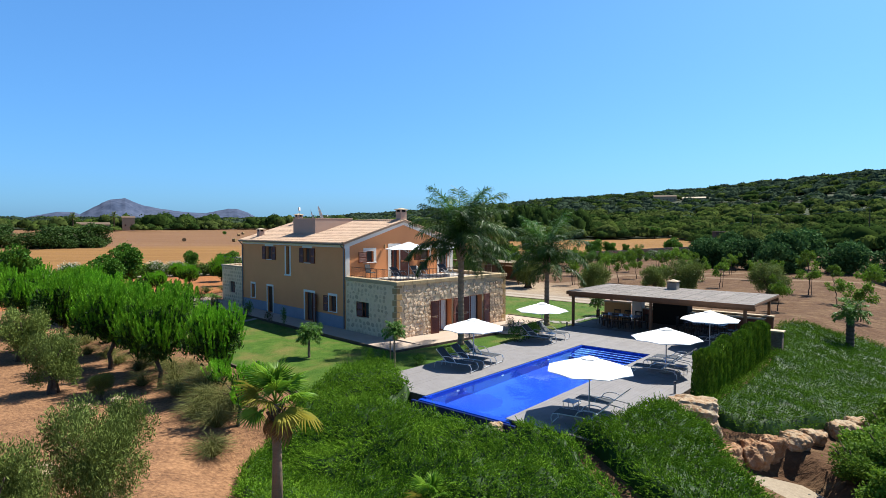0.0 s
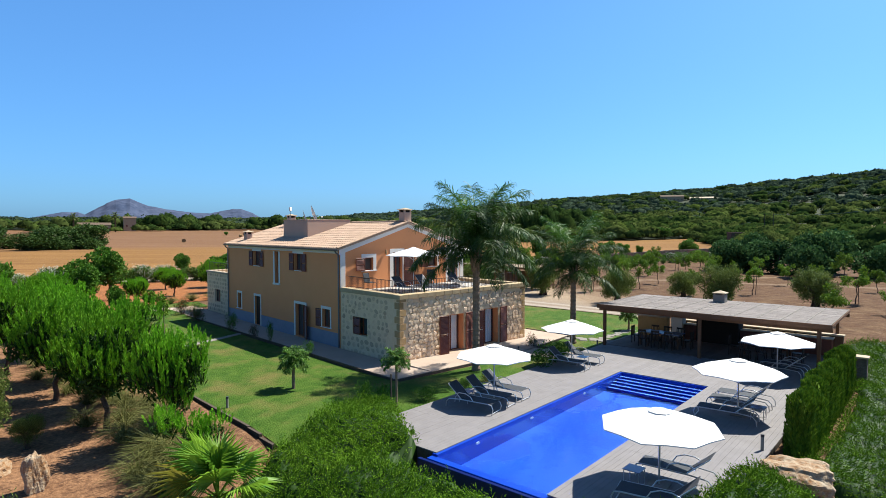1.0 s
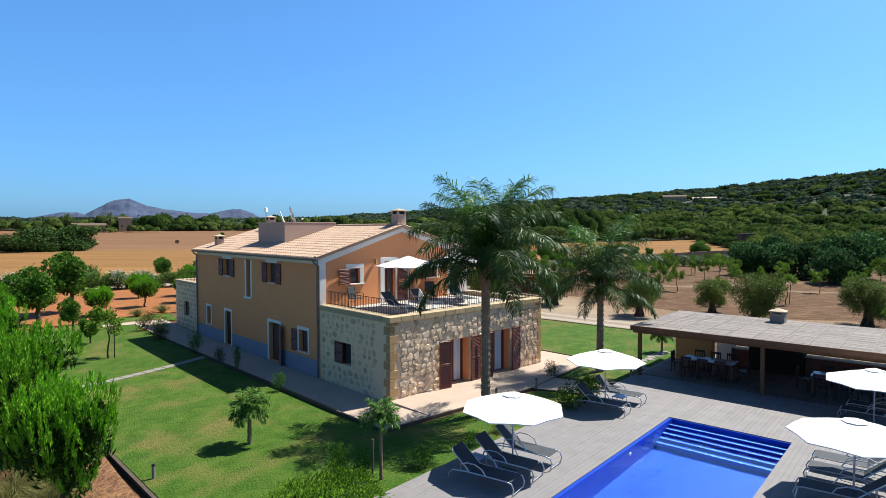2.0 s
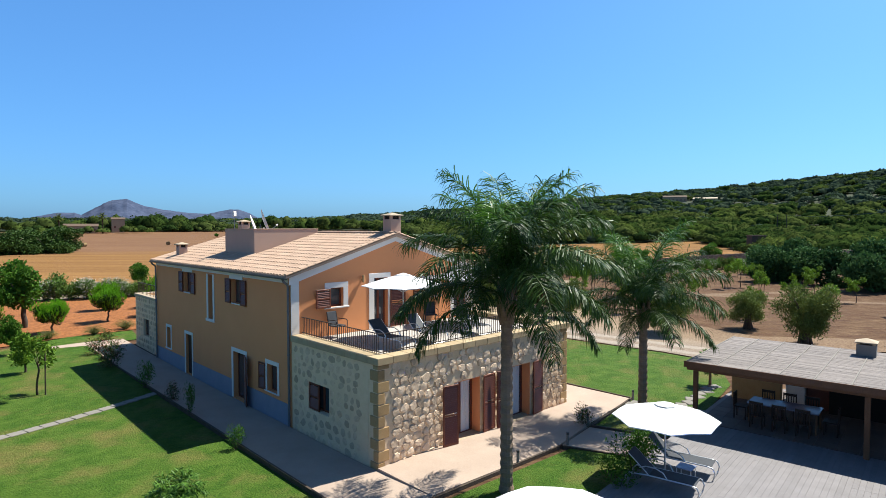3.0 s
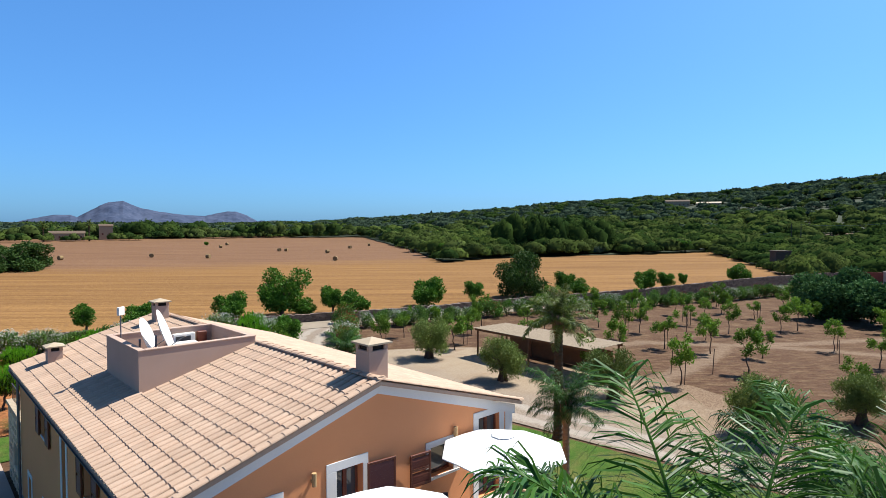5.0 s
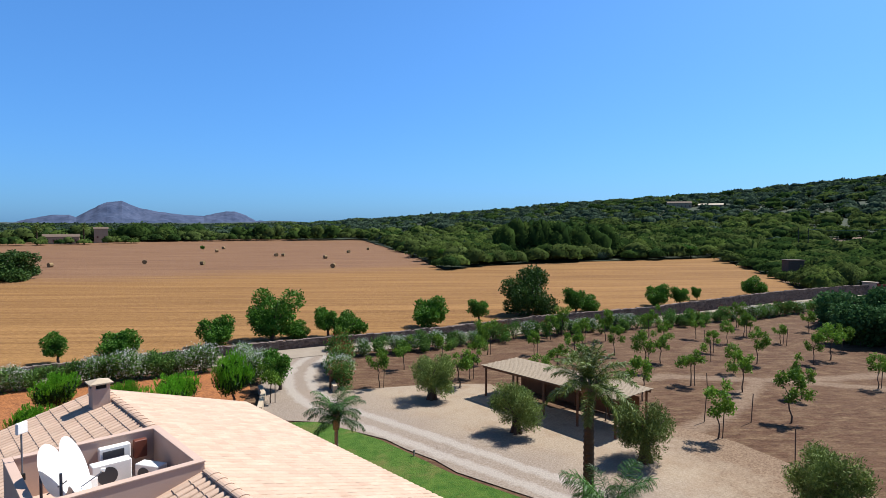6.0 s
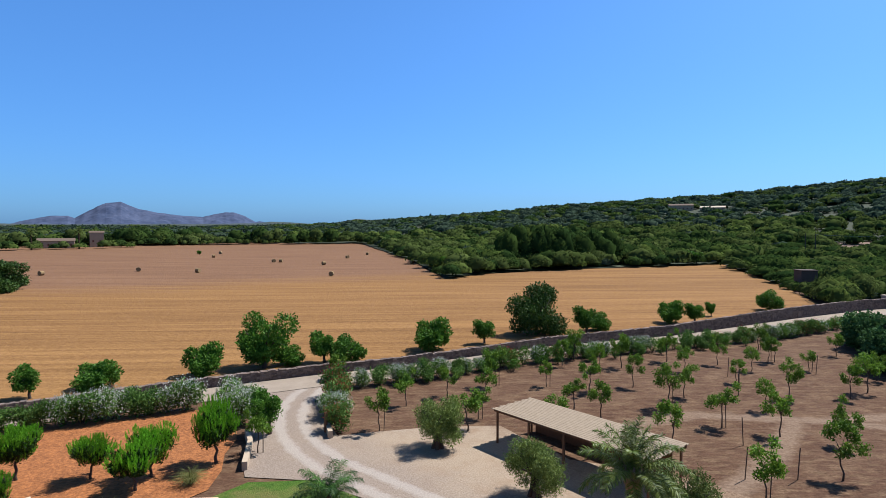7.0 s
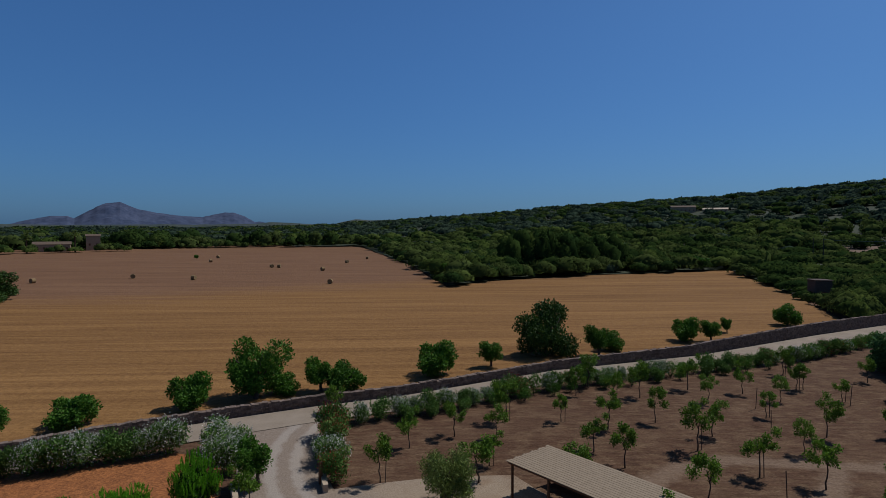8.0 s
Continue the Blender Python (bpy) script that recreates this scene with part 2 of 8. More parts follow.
def drive_surface():
    """Pale limestone gravel with two wheel ruts that sweep round from the gate and follow the lawn."""
    m, t, p = mat("drive_gravel")
    pos = t.nodes.new("ShaderNodeNewGeometry").outputs["Position"]
    sep = t.nodes.new("ShaderNodeSeparateXYZ")
    t.links.new(pos, sep.inputs[0])
    fine, mid, broad = noisy(t, pos, 9.0, 0.3, 0.7), noisy(t, pos, 1.3, 0.3, 0.7), noisy(t, pos, 0.22, 0.35, 0.65)
    south = maths(t, "MAXIMUM", maths(t, "SUBTRACT", 52.5, sep.outputs[1]), 0.0)
    dx = maths(t, "ADD", maths(t, "SUBTRACT", 63.9, sep.outputs[0]), maths(t, "MULTIPLY", south, 0.09))
    dy = maths(t, "MAXIMUM", maths(t, "SUBTRACT", sep.outputs[1], 52.5), 0.0)
    arc = maths(t, "SQRT", maths(t, "ADD", maths(t, "MULTIPLY", dx, dx), maths(t, "MULTIPLY", dy, dy)))
    arc = maths(t, "ADD", arc, maths(t, "MULTIPLY", maths(t, "SUBTRACT", mid, 0.5), 0.35))
    rut = maths(t, "ABSOLUTE", maths(t, "SUBTRACT", maths(t, "ABSOLUTE", maths(t, "SUBTRACT", arc, 19.1)), 0.85))
    worn = maths(t, "SUBTRACT", 1.0, span(t, rut, 0.22, 0.55))
    sand = blend(t, "MIX", fine, (0.232, 0.170, 0.110), (0.320, 0.246, 0.170))
    sand = blend(t, "MIX", maths(t, "MULTIPLY", noisy(t, pos, 0.7, 0.45, 0.7), 0.7), sand, (0.216, 0.140, 0.084))
    lane = blend(t, "MIX", fine, (0.146, 0.108, 0.080), (0.272, 0.216, 0.168))
    edge = blend(t, "MIX", broad, lane, sand)
    c = blend(t, "MIX", span(t, maths(t, "ADD", arc, maths(t, "MULTIPLY", broad, 3.0)), 16.0, 19.5), sand, lane)
    c = blend(t, "MIX", 0.25, c, edge)
    pale = blend(t, "MIX", fine, (0.288, 0.245, 0.200), (0.352, 0.304, 0.252))
    c = blend(t, "MIX", maths(t, "MULTIPLY", worn, 0.7), c, pale)
    litter = blend(t, "MIX", fine, (0.085, 0.046, 0.026), (0.240, 0.160, 0.098))
    rim = maths(t, "SUBTRACT", sep.outputs[0], maths(t, "MULTIPLY", maths(t, "MINIMUM", maths(t, "MAXIMUM", sep.outputs[1], 27.0), 36.0), 0.6))
    rim = maths(t, "ADD", rim, maths(t, "ADD", maths(t, "MULTIPLY", noisy(t, pos, 0.45, 0.3, 0.7), 3.2), maths(t, "MULTIPLY", mid, 1.4)))
    c = blend(t, "MIX", maths(t, "MULTIPLY", span(t, rim, 35.6, 40.2), 0.92), c, litter)
    t.links.new(c, p.inputs["Base Color"])
    p.inputs["Roughness"].default_value, p.inputs["Specular IOR Level"].default_value = 0.95, 0.15
    relief(t, p, fine, 0.5, 0.03)
    return m


TRACKS = [(60.0, 43.6), (66.0, 43.2), (70.4, 41.6), (73.4, 37.9), (76.6, 33.9), (79.0, 28.6), (84.0, 8.0)], [(58.0, 34.6), (61.8, 34.3), (65.2, 34.6), (69.2, 34.9), (75.0, 35.8)], [(76.6, 33.9), (84.5, 28.9), (92.0, 24.0)]


def off_line(t, pos, a, b):
    """Distance on the ground from the stretch between two points."""
    ax, ay, bx, by = *a, *b
    flat, rel, dot, along, miss, ln = (t.nodes.new("ShaderNodeVectorMath") for _ in range(6))
    flat.operation, rel.operation, dot.operation, along.operation, miss.operation, ln.operation = "MULTIPLY", "SUBTRACT", "DOT_PRODUCT", "SCALE", "SUBTRACT", "LENGTH"
    t.links.new(pos, flat.inputs[0])
    flat.inputs[1].default_value = (1, 1, 0)
    t.links.new(flat.outputs[0], rel.inputs[0])
    rel.inputs[1].default_value = (ax, ay, 0)
    t.links.new(rel.outputs[0], dot.inputs[0])
    dot.inputs[1].default_value = ((bx - ax) / ((bx - ax) ** 2 + (by - ay) ** 2), (by - ay) / ((bx - ax) ** 2 + (by - ay) ** 2), 0)
    along.inputs[0].default_value = (bx - ax, by - ay, 0)
    t.links.new(maths(t, "MINIMUM", maths(t, "MAXIMUM", dot.outputs["Value"], 0.0), 1.0), along.inputs["Scale"])
    t.links.new(rel.outputs[0], miss.inputs[0])
    t.links.new(along.outputs[0], miss.inputs[1])
    t.links.new(miss.outputs[0], ln.inputs[0])
    return ln.outputs["Value"]


def soil_surface():
    """Dry orchard soil: brown clods in tilled lines, strewn with pale straw and bleached weeds."""
    m, t, p = mat("dry_soil")
    pos = t.nodes.new("ShaderNodeNewGeometry").outputs["Position"]
    clod = noisy(t, mapped(t, pos, 38, (0.9, 2.6, 1)), 1.0, 0.3, 0.7)
    fine, broad = noisy(t, pos, 6.0, 0.3, 0.7), noisy(t, pos, 0.11, 0.35, 0.65)
    c = blend(t, "MIX", clod, (0.039, 0.018, 0.009), (0.118, 0.062, 0.034))
    c = blend(t, "MIX", 0.45, c, blend(t, "MIX", fine, (0.036, 0.016, 0.009), (0.135, 0.074, 0.043)))
    straw = blend(t, "MIX", fine, (0.092, 0.054, 0.026), (0.213, 0.139, 0.079))
    c = blend(t, "MIX", maths(t, "MULTIPLY", noisy(t, mapped(t, pos, 38, (0.7, 1.9, 1)), 1.0, 0.5, 0.66), 0.75), c, straw)
    c = blend(t, "MIX", maths(t, "MULTIPLY", broad, 0.4), c, (0.110, 0.062, 0.035))
    c = blend(t, "MIX", maths(t, "MULTIPLY", noisy(t, pos, 0.5, 0.48, 0.72), 0.6), c, blend(t, "MIX", fine, (0.116, 0.066, 0.034), (0.232, 0.153, 0.088)))
    near = None
    for line in TRACKS:
        for a, b in zip(line, line[1:]):
            d = off_line(t, pos, a, b)
            near = d if near is None else maths(t, "MINIMUM", near, d)
    near = maths(t, "ADD", near, maths(t, "MULTIPLY", noisy(t, pos, 0.9, 0.3, 0.7), 0.7))
    dust = blend(t, "MIX", fine, (0.153, 0.099, 0.062), (0.236, 0.165, 0.112))
    c = blend(t, "MIX", maths(t, "MULTIPLY", maths(t, "SUBTRACT", 1.0, span(t, near, 0.75, 1.5)), 0.75), c, dust)
    t.links.new(c, p.inputs["Base Color"])
    p.inputs["Roughness"].default_value, p.inputs["Specular IOR Level"].default_value = 0.95, 0.1
    relief(t, p, clod, 0.8, 0.12)
    return m


def stubble_surface():
    """Harvested field: golden stubble with drill rows, browner and ploughed thinner towards its far end."""
    m, t, p = mat("stubble")
    pos = t.nodes.new("ShaderNodeNewGeometry").outputs["Position"]
    rows = noisy(t, mapped(t, pos, 40, (0.012, 0.2, 1)), 1.0, 0.38, 0.62)
    drill = noisy(t, mapped(t, pos, 40, (0.03, 0.75, 1)), 1.0, 0.4, 0.6)
    fine = noisy(t, pos, 1.6, 0.32, 0.68)
    gold = blend(t, "MIX", rows, (0.151, 0.071, 0.021), (0.261, 0.133, 0.044))
    gold = blend(t, "MIX", 0.45, gold, blend(t, "MIX", drill, (0.118, 0.055, 0.018), (0.296, 0.158, 0.054)))
    gold = blend(t, "MIX", 0.3, gold, blend(t, "MIX", fine, (0.089, 0.042, 0.014), (0.261, 0.143, 0.052)))
    brown = blend(t, "MIX", drill, (0.124, 0.061, 0.030), (0.195, 0.104, 0.052))
    brown = blend(t, "MIX", 0.35, brown, blend(t, "MIX", fine, (0.083, 0.041, 0.022), (0.213, 0.120, 0.063)))
    sep = t.nodes.new("ShaderNodeSeparateXYZ")
    t.links.new(mapped(t, pos, 15, (1, 1, 1)), sep.inputs[0])
    add = t.nodes.new("ShaderNodeMath")
    add.operation = "MULTIPLY_ADD"
    add.inputs[1].default_value = 22.0
    t.links.new(noisy(t, mapped(t, pos, 40, (0.02, 0.25, 1)), 1.0, 0.3, 0.7), add.inputs[0])
    t.links.new(sep.outputs[1], add.inputs[2])
    r = t.nodes.new("ShaderNodeMapRange")
    r.inputs["From Min"].default_value, r.inputs["From Max"].default_value = 176.0, 204.0
    t.links.new(add.outputs[0], r.inputs["Value"])
    t.links.new(blend(t, "MIX", r.outputs[0], gold, brown), p.inputs["Base Color"])
    p.inputs["Roughness"].default_value, p.inputs["Specular IOR Level"].default_value = 0.95, 0.1
    relief(t, p, fine, 0.5, 0.15)
    return m



M_SOIL = soil_surface()
M_MULCH = surf("red_mulch", (0.080, 0.024, 0.006), (0.400, 0.150, 0.044), 1.6, 5.0, 0.95, 0.9, 0.1, mixed=0.7, sharp=0.22)
M_LITTER = surf("litter_soil", (0.065, 0.026, 0.011), (0.315, 0.162, 0.078), 0.9, 7.0, 0.95, 0.9, 0.08, mixed=0.62, sharp=0.17)
M_LAWN = lawn_surface()
M_GRAVEL = surf("pale_gravel", (0.160, 0.121, 0.082), (0.319, 0.256, 0.190), 0.45, 9.0, 0.95, 0.5, 0.03)
M_EARTH = surf("pale_earth", (0.094, 0.052, 0.030), (0.182, 0.118, 0.074), 0.4, 4.0, 0.95, 0.5, 0.05)
M_DRIVE = drive_surface()
M_STUBBLE = stubble_surface()
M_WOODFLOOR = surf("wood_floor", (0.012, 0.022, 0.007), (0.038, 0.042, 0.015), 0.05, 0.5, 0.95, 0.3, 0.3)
M_PAVING = surf("pink_concrete", (0.301, 0.220, 0.170), (0.430, 0.334, 0.262), 1.0, 25.0, 0.85, 0.2, 0.01)
M_DECK = surf("deck_board", (0.141, 0.126, 0.125), (0.224, 0.206, 0.206), 2.0, 30.0, 0.75, 0.25, 0.006, island=0.06)
M_RENDER = surf("ochre_render", (0.660, 0.262, 0.106), (0.753, 0.314, 0.135), 0.8, 60.0, 0.9, 0.15, 0.004)
M_WHITE = surf("white_paint", (0.656, 0.619, 0.581), (0.775, 0.722, 0.65), 1.5, 30.0, 0.8, 0.1, 0.003)
M_SOCLE = surf("grey_socle", (0.190, 0.200, 0.255), (0.278, 0.289, 0.347), 2.5, 25.0, 0.85, 0.3, 0.01)
M_PINK = surf("pink_render", (0.392, 0.267, 0.202), (0.458, 0.320, 0.246), 1.2, 40.0, 0.9, 0.1, 0.004)
M_TILE = surf("roof_tile", (0.372, 0.231, 0.150), (0.502, 0.358, 0.257), 2.0, 30.0, 0.85, 0.2, 0.006, jitter=0.09)
M_TILES = surf("roof_tiles_far", (0.372, 0.231, 0.150), (0.502, 0.358, 0.257), 2.0, 30.0, 0.85, 0.2, 0.006, island=0.09)
M_STONE = surf("field_stone", (0.465, 0.321, 0.208), (0.791, 0.613, 0.440), 3.0, 22.0, 0.9, 0.6, 0.02, jitter=0.26)
M_STONES = surf("field_stone_far", (0.425, 0.281, 0.171), (0.712, 0.524, 0.359), 3.0, 22.0, 0.9, 0.6, 0.02, island=0.26)
M_MORTAR = surf("mortar", (0.640, 0.450, 0.270), (0.800, 0.600, 0.400), 4.0, 40.0, 0.95, 0.4, 0.01)
M_QUOIN = surf("sandstone", (0.334, 0.199, 0.082), (0.445, 0.296, 0.149), 4.0, 30.0, 0.9, 0.3, 0.008, jitter=0.12)
M_CAP = surf("travertine", (0.338, 0.253, 0.164), (0.431, 0.342, 0.238), 3.0, 25.0, 0.7, 0.15, 0.004)
M_TERRACE = surf("terrace_slabs", (0.366, 0.321, 0.287), (0.462, 0.421, 0.379), 2.0, 25.0, 0.8, 0.15, 0.004)
M_COPING = surf("yellow_sandstone", (0.330, 0.238, 0.133), (0.450, 0.344, 0.211), 3.0, 25.0, 0.85, 0.25, 0.006, jitter=0.1)
M_SHUTTER = surf("brown_wood", (0.091, 0.023, 0.012), (0.179, 0.046, 0.022), 3.0, 30.0, 0.5, 0.15, 0.003, spec=0.4)
M_DOOR = surf("dark_door_wood", (0.019, 0.010, 0.007), (0.033, 0.017, 0.012), 3.0, 30.0, 0.5, 0.15, 0.003)
M_IRON = plain("dark_iron", (0.045, 0.03, 0.025), 0.5, 0.3)
M_DARK = surf("dark_room", (0.011, 0.010, 0.008), (0.017, 0.014, 0.012), 1.0, 10.0, 0.9, 0.0)
M_PIPE = surf("grey_zinc", (0.138, 0.143, 0.165), (0.182, 0.187, 0.204), 2.0, 20.0, 0.45, 0.05, 0.002, metal=0.5)
M_ALU = plain("grey_aluminium", (0.55, 0.56, 0.58), 0.35, 0.8)
M_MESHCLOTH = surf("dark_mesh_cloth", (0.028, 0.030, 0.036), (0.054, 0.058, 0.066), 6.0, 90.0, 0.7, 0.2, 0.002)
M_CANVAS = surf("white_canvas", (0.586, 0.586, 0.586), (0.647, 0.638, 0.631), 1.5, 30.0, 0.8, 0.1, 0.002)
M_BEAM = surf("dark_timber", (0.099, 0.045, 0.021), (0.181, 0.086, 0.042), 3.0, 25.0, 0.75, 0.3, 0.004)
M_REED = surf("weathered_slats", (0.138, 0.115, 0.105), (0.231, 0.198, 0.176), 3.0, 30.0, 0.85, 0.3, 0.006, island=0.2)
M_CARPORT = surf("bleached_slats", (0.198, 0.142, 0.088), (0.330, 0.252, 0.165), 3.0, 30.0, 0.85, 0.3, 0.006, island=0.18)
M_BARK = surf("bark", (0.038, 0.027, 0.019), (0.110, 0.082, 0.061), 4.0, 25.0, 0.95, 0.8, 0.03)
M_PALMBARK = surf("palm_bark", (0.133, 0.089, 0.057), (0.286, 0.201, 0.132), 2.0, 14.0, 0.95, 0.8, 0.02, stretch=(1, 1, 4))
M_ROCK = surf("limestone", (0.231, 0.110, 0.042), (0.374, 0.298, 0.209), 1.6, 9.0, 0.95, 0.9, 0.06, sharp=0.12)
M_REDROCK = surf("orange_limestone", (0.214, 0.081, 0.029), (0.401, 0.262, 0.157), 1.4, 8.0, 0.95, 0.9, 0.08, sharp=0.16)
M_DRYWALL = surf("dry_stone", (0.078, 0.053, 0.043), (0.218, 0.160, 0.123), 1.5, 6.0, 0.95, 0.9, 0.1, island=0.3)
M_CONCRETE = surf("old_concrete", (0.165, 0.148, 0.128), (0.238, 0.218, 0.193), 2.0, 20.0, 0.9, 0.3, 0.01)
M_BALE = surf("straw", (0.165, 0.105, 0.044), (0.275, 0.187, 0.088), 3.0, 12.0, 0.95, 0.6, 0.05)
# the blue haze of distance is mixed into the next two colours
M_MOUNT = surf("limestone_with_haze", (0.020, 0.033, 0.068), (0.066, 0.080, 0.128), 0.009, 0.05, 1.0, 0.0, sharp=0.16)
M_FARHILL = surf("maquis_with_haze", (0.019, 0.033, 0.027), (0.055, 0.063, 0.046), 0.01, 0.07, 1.0, 0.0, sharp=0.14)
M_HUT = surf("stained_concrete", (0.062, 0.041, 0.031), (0.106, 0.075, 0.056), 0.8, 6.0, 0.95, 0.3, 0.03)
M_OLDROOF = surf("old_roof_tiles", (0.085, 0.056, 0.037), (0.139, 0.096, 0.066), 1.0, 8.0, 0.95, 0.3, 0.05)
M_FARWALL = surf("warm_old_wall", (0.317, 0.208, 0.122), (0.440, 0.303, 0.194), 0.6, 5.0, 0.95, 0.2, 0.02)
L_PINE = leaf("pine_needles", (0.073, 0.211, 0.011), (0.219, 0.470, 0.024), 0.2, scale=1.2)
L_OLIVE = leaf("olive_leaves", (0.062, 0.092, 0.017), (0.193, 0.245, 0.059), 0.2)
L_FRUIT = leaf("fruit_leaves", (0.048, 0.113, 0.008), (0.161, 0.259, 0.028), 0.3)
# dark copy of the needle green: shade between shoots put into the colour
L_INNER = leaf("painted_shade_needles", (0.011, 0.032, 0.005), (0.036, 0.080, 0.010), 0.1)
L_OAK = leaf("oak_leaves", (0.018, 0.046, 0.008), (0.056, 0.101, 0.018), 0.15)
L_TREE = leaf("broad_leaves", (0.026, 0.086, 0.007), (0.091, 0.191, 0.021), 0.3)
L_WOOD = leaf("maquis", (0.034, 0.056, 0.013), (0.104, 0.133, 0.038), 0.35, 1.0, 0.1, 0.0, even=0.75)
# bluer, darker maquis leaves: distance haze put into the colour
L_WOOD_FAR = leaf("maquis_leaves_with_haze", (0.024, 0.043, 0.029), (0.067, 0.092, 0.056), 0.35, 1.0, 0.03, 0.0, even=0.75)
L_WOOD_DARK = leaf("dark_pines", (0.016, 0.037, 0.012), (0.055, 0.087, 0.019), 0.35, 1.0, 0.1, 0.0, even=0.75)
L_WOOD_LIGHT = leaf("light_maquis", (0.046, 0.079, 0.015), (0.124, 0.160, 0.039), 0.35, 1.0, 0.1, 0.0, even=0.75)
L_JUNIPER = leaf("juniper", (0.033, 0.099, 0.008), (0.177, 0.302, 0.025), 0.12, rough=0.9, scale=0.8, gloss=0.02)
L_CYPRESS = leaf("cypress", (0.036, 0.088, 0.006), (0.134, 0.220, 0.018), 0.15, scale=1.5)
L_PALM = leaf("palm_leaflets", (0.012, 0.042, 0.004), (0.054, 0.104, 0.016), 0.25, rough=0.45, gloss=0.2)
L_PALMTOP = leaf("young_palm_fronds", (0.022, 0.081, 0.007), (0.081, 0.177, 0.022), 0.3, rough=0.45, gloss=0.2)
L_YOUNG = leaf("young_palm_leaflets", (0.037, 0.106, 0.012), (0.129, 0.235, 0.037), 0.3, rough=0.45, gloss=0.18)
L_DATE = leaf("date_palm_leaflets", (0.046, 0.080, 0.011), (0.149, 0.181, 0.035), 0.25, rough=0.45, gloss=0.18)
L_FAN = leaf("fan_palm", (0.066, 0.162, 0.013), (0.195, 0.325, 0.029), 0.35, rough=0.4)
L_DRYFAN = leaf("yellowed_frond", (0.170, 0.170, 0.018), (0.282, 0.237, 0.034), 0.35)
L_DEADFAN = leaf("dead_frond", (0.128, 0.068, 0.024), (0.240, 0.144, 0.060), 0.25)
L_GRASS = leaf("tussock", (0.085, 0.095, 0.022), (0.220, 0.214, 0.074), 0.25)
L_OLEANDER = leaf("oleander_leaves", (0.041, 0.101, 0.016), (0.133, 0.220, 0.044), 0.25)
L_FLOWER = leaf("white_flowers", (0.435, 0.435, 0.354), (0.579, 0.571, 0.470), 0.3)
L_RED = leaf("red_flowers", (0.191, 0.013, 0.013), (0.274, 0.038, 0.029), 0.3)

# ---- ground ----
HX, HY = 28.0, 25.0
GU, GV = Vector((math.cos(radians(6)), math.sin(radians(6)))), Vector((-math.sin(radians(6)), math.cos(radians(6))))
POOL = Vector((23.25, 9.72))


def garden(u, v):
    """Plan of the poolside, which stands 6 degrees askew to the house."""
    p = POOL + GU * u + GV * v
    return p.x, p.y


def to_garden(x, y):
    d = Vector((x, y)) - POOL
    return d.dot(GU), d.dot(GV)


def ease(a, b, x):
    k = min(1.0, max(0.0, (x - a) / (b - a)))
    return k * k * (3 - 2 * k)


SKYLINE = ((-180, 0.3), (-20, 0.35), (0, 0.5), (20, 0.5), (30, 0.7), (38.8, 1.1), (44.4, 1.5), (50.2, 1.9), (53.8, 2.3), (61.1, 2.75), (68, 3.05), (75, 3.55), (81, 4.0), (100, 4.4), (120, 3.5), (150, 1.5), (180, 0.5))


def height(x, y):
    u, v = to_garden(x, y)
    if (-5.6 < u < 17.6 and -4.6 < v < 4.5) or (-7.4 < u < 0 and abs(v) < 2.7):
        return -1.6
    z = 0.1
    z += 0.2 * ease(30, 50, y) * ease(16, 22, x)
    z += 0.12 * ease(22, 16, y) * ease(14, 18, x)
    # the planted slope west of the lawn and the bank below the pool
    west = ease(14.4, 10.5, x) * ease(52, 40, y)
    z -= 0.75 * west
    south = max(0.0, -6.0 - u, -5.6 - v)
    z -= min(2.2, 0.24 * south) * ease(7.0, 13.0, x) * ease(8.5, 4.0, v)
    z -= 0.8 * ease(2.0, 1.2, math.hypot(x - 22.1, y - 0.4))
    r = math.hypot(x - HX, y - HY)
    if r > 45:
        z += min(0.0075 * (r - 45), 3.2)
    if r > 210:
        az = math.degrees(math.atan2(x - HX, y - HY))
        el = np.interp(az, [a for a, e in SKYLINE], [e for a, e in SKYLINE])
        z += (14.5 + 950 * math.tan(radians(el)) - 9) * ease(190, 960, r) * (1 + 0.05 * noise.noise((x / 160, y / 160, 1)))
    return z


def ground_sheet():
    rings = [0.001] + [0.75 * i for i in range(1, 93)]
    while rings[-1] < 4600:
        rings.append(rings[-1] * 1.055)
    n = 420
    b = Mesh()
    for r in rings:
        for k in range(n):
            a = 2 * math.pi * k / n
            x, y = HX - 8 + r * math.sin(a), HY - 10 + r * math.cos(a)
            b.v.append((x, y, height(x, y)))
    for i in range(len(rings) - 1):
        for k in range(n):
            k2 = (k + 1) % n
            b.f.append((i * n + k, i * n + k2, (i + 1) * n + k2, (i + 1) * n + k))
    return part("ground", b, M_SOIL, smooth=True, kind="structure")


tagged(ground_sheet(), "dry brown orchard soil rising to low hills", "ground")


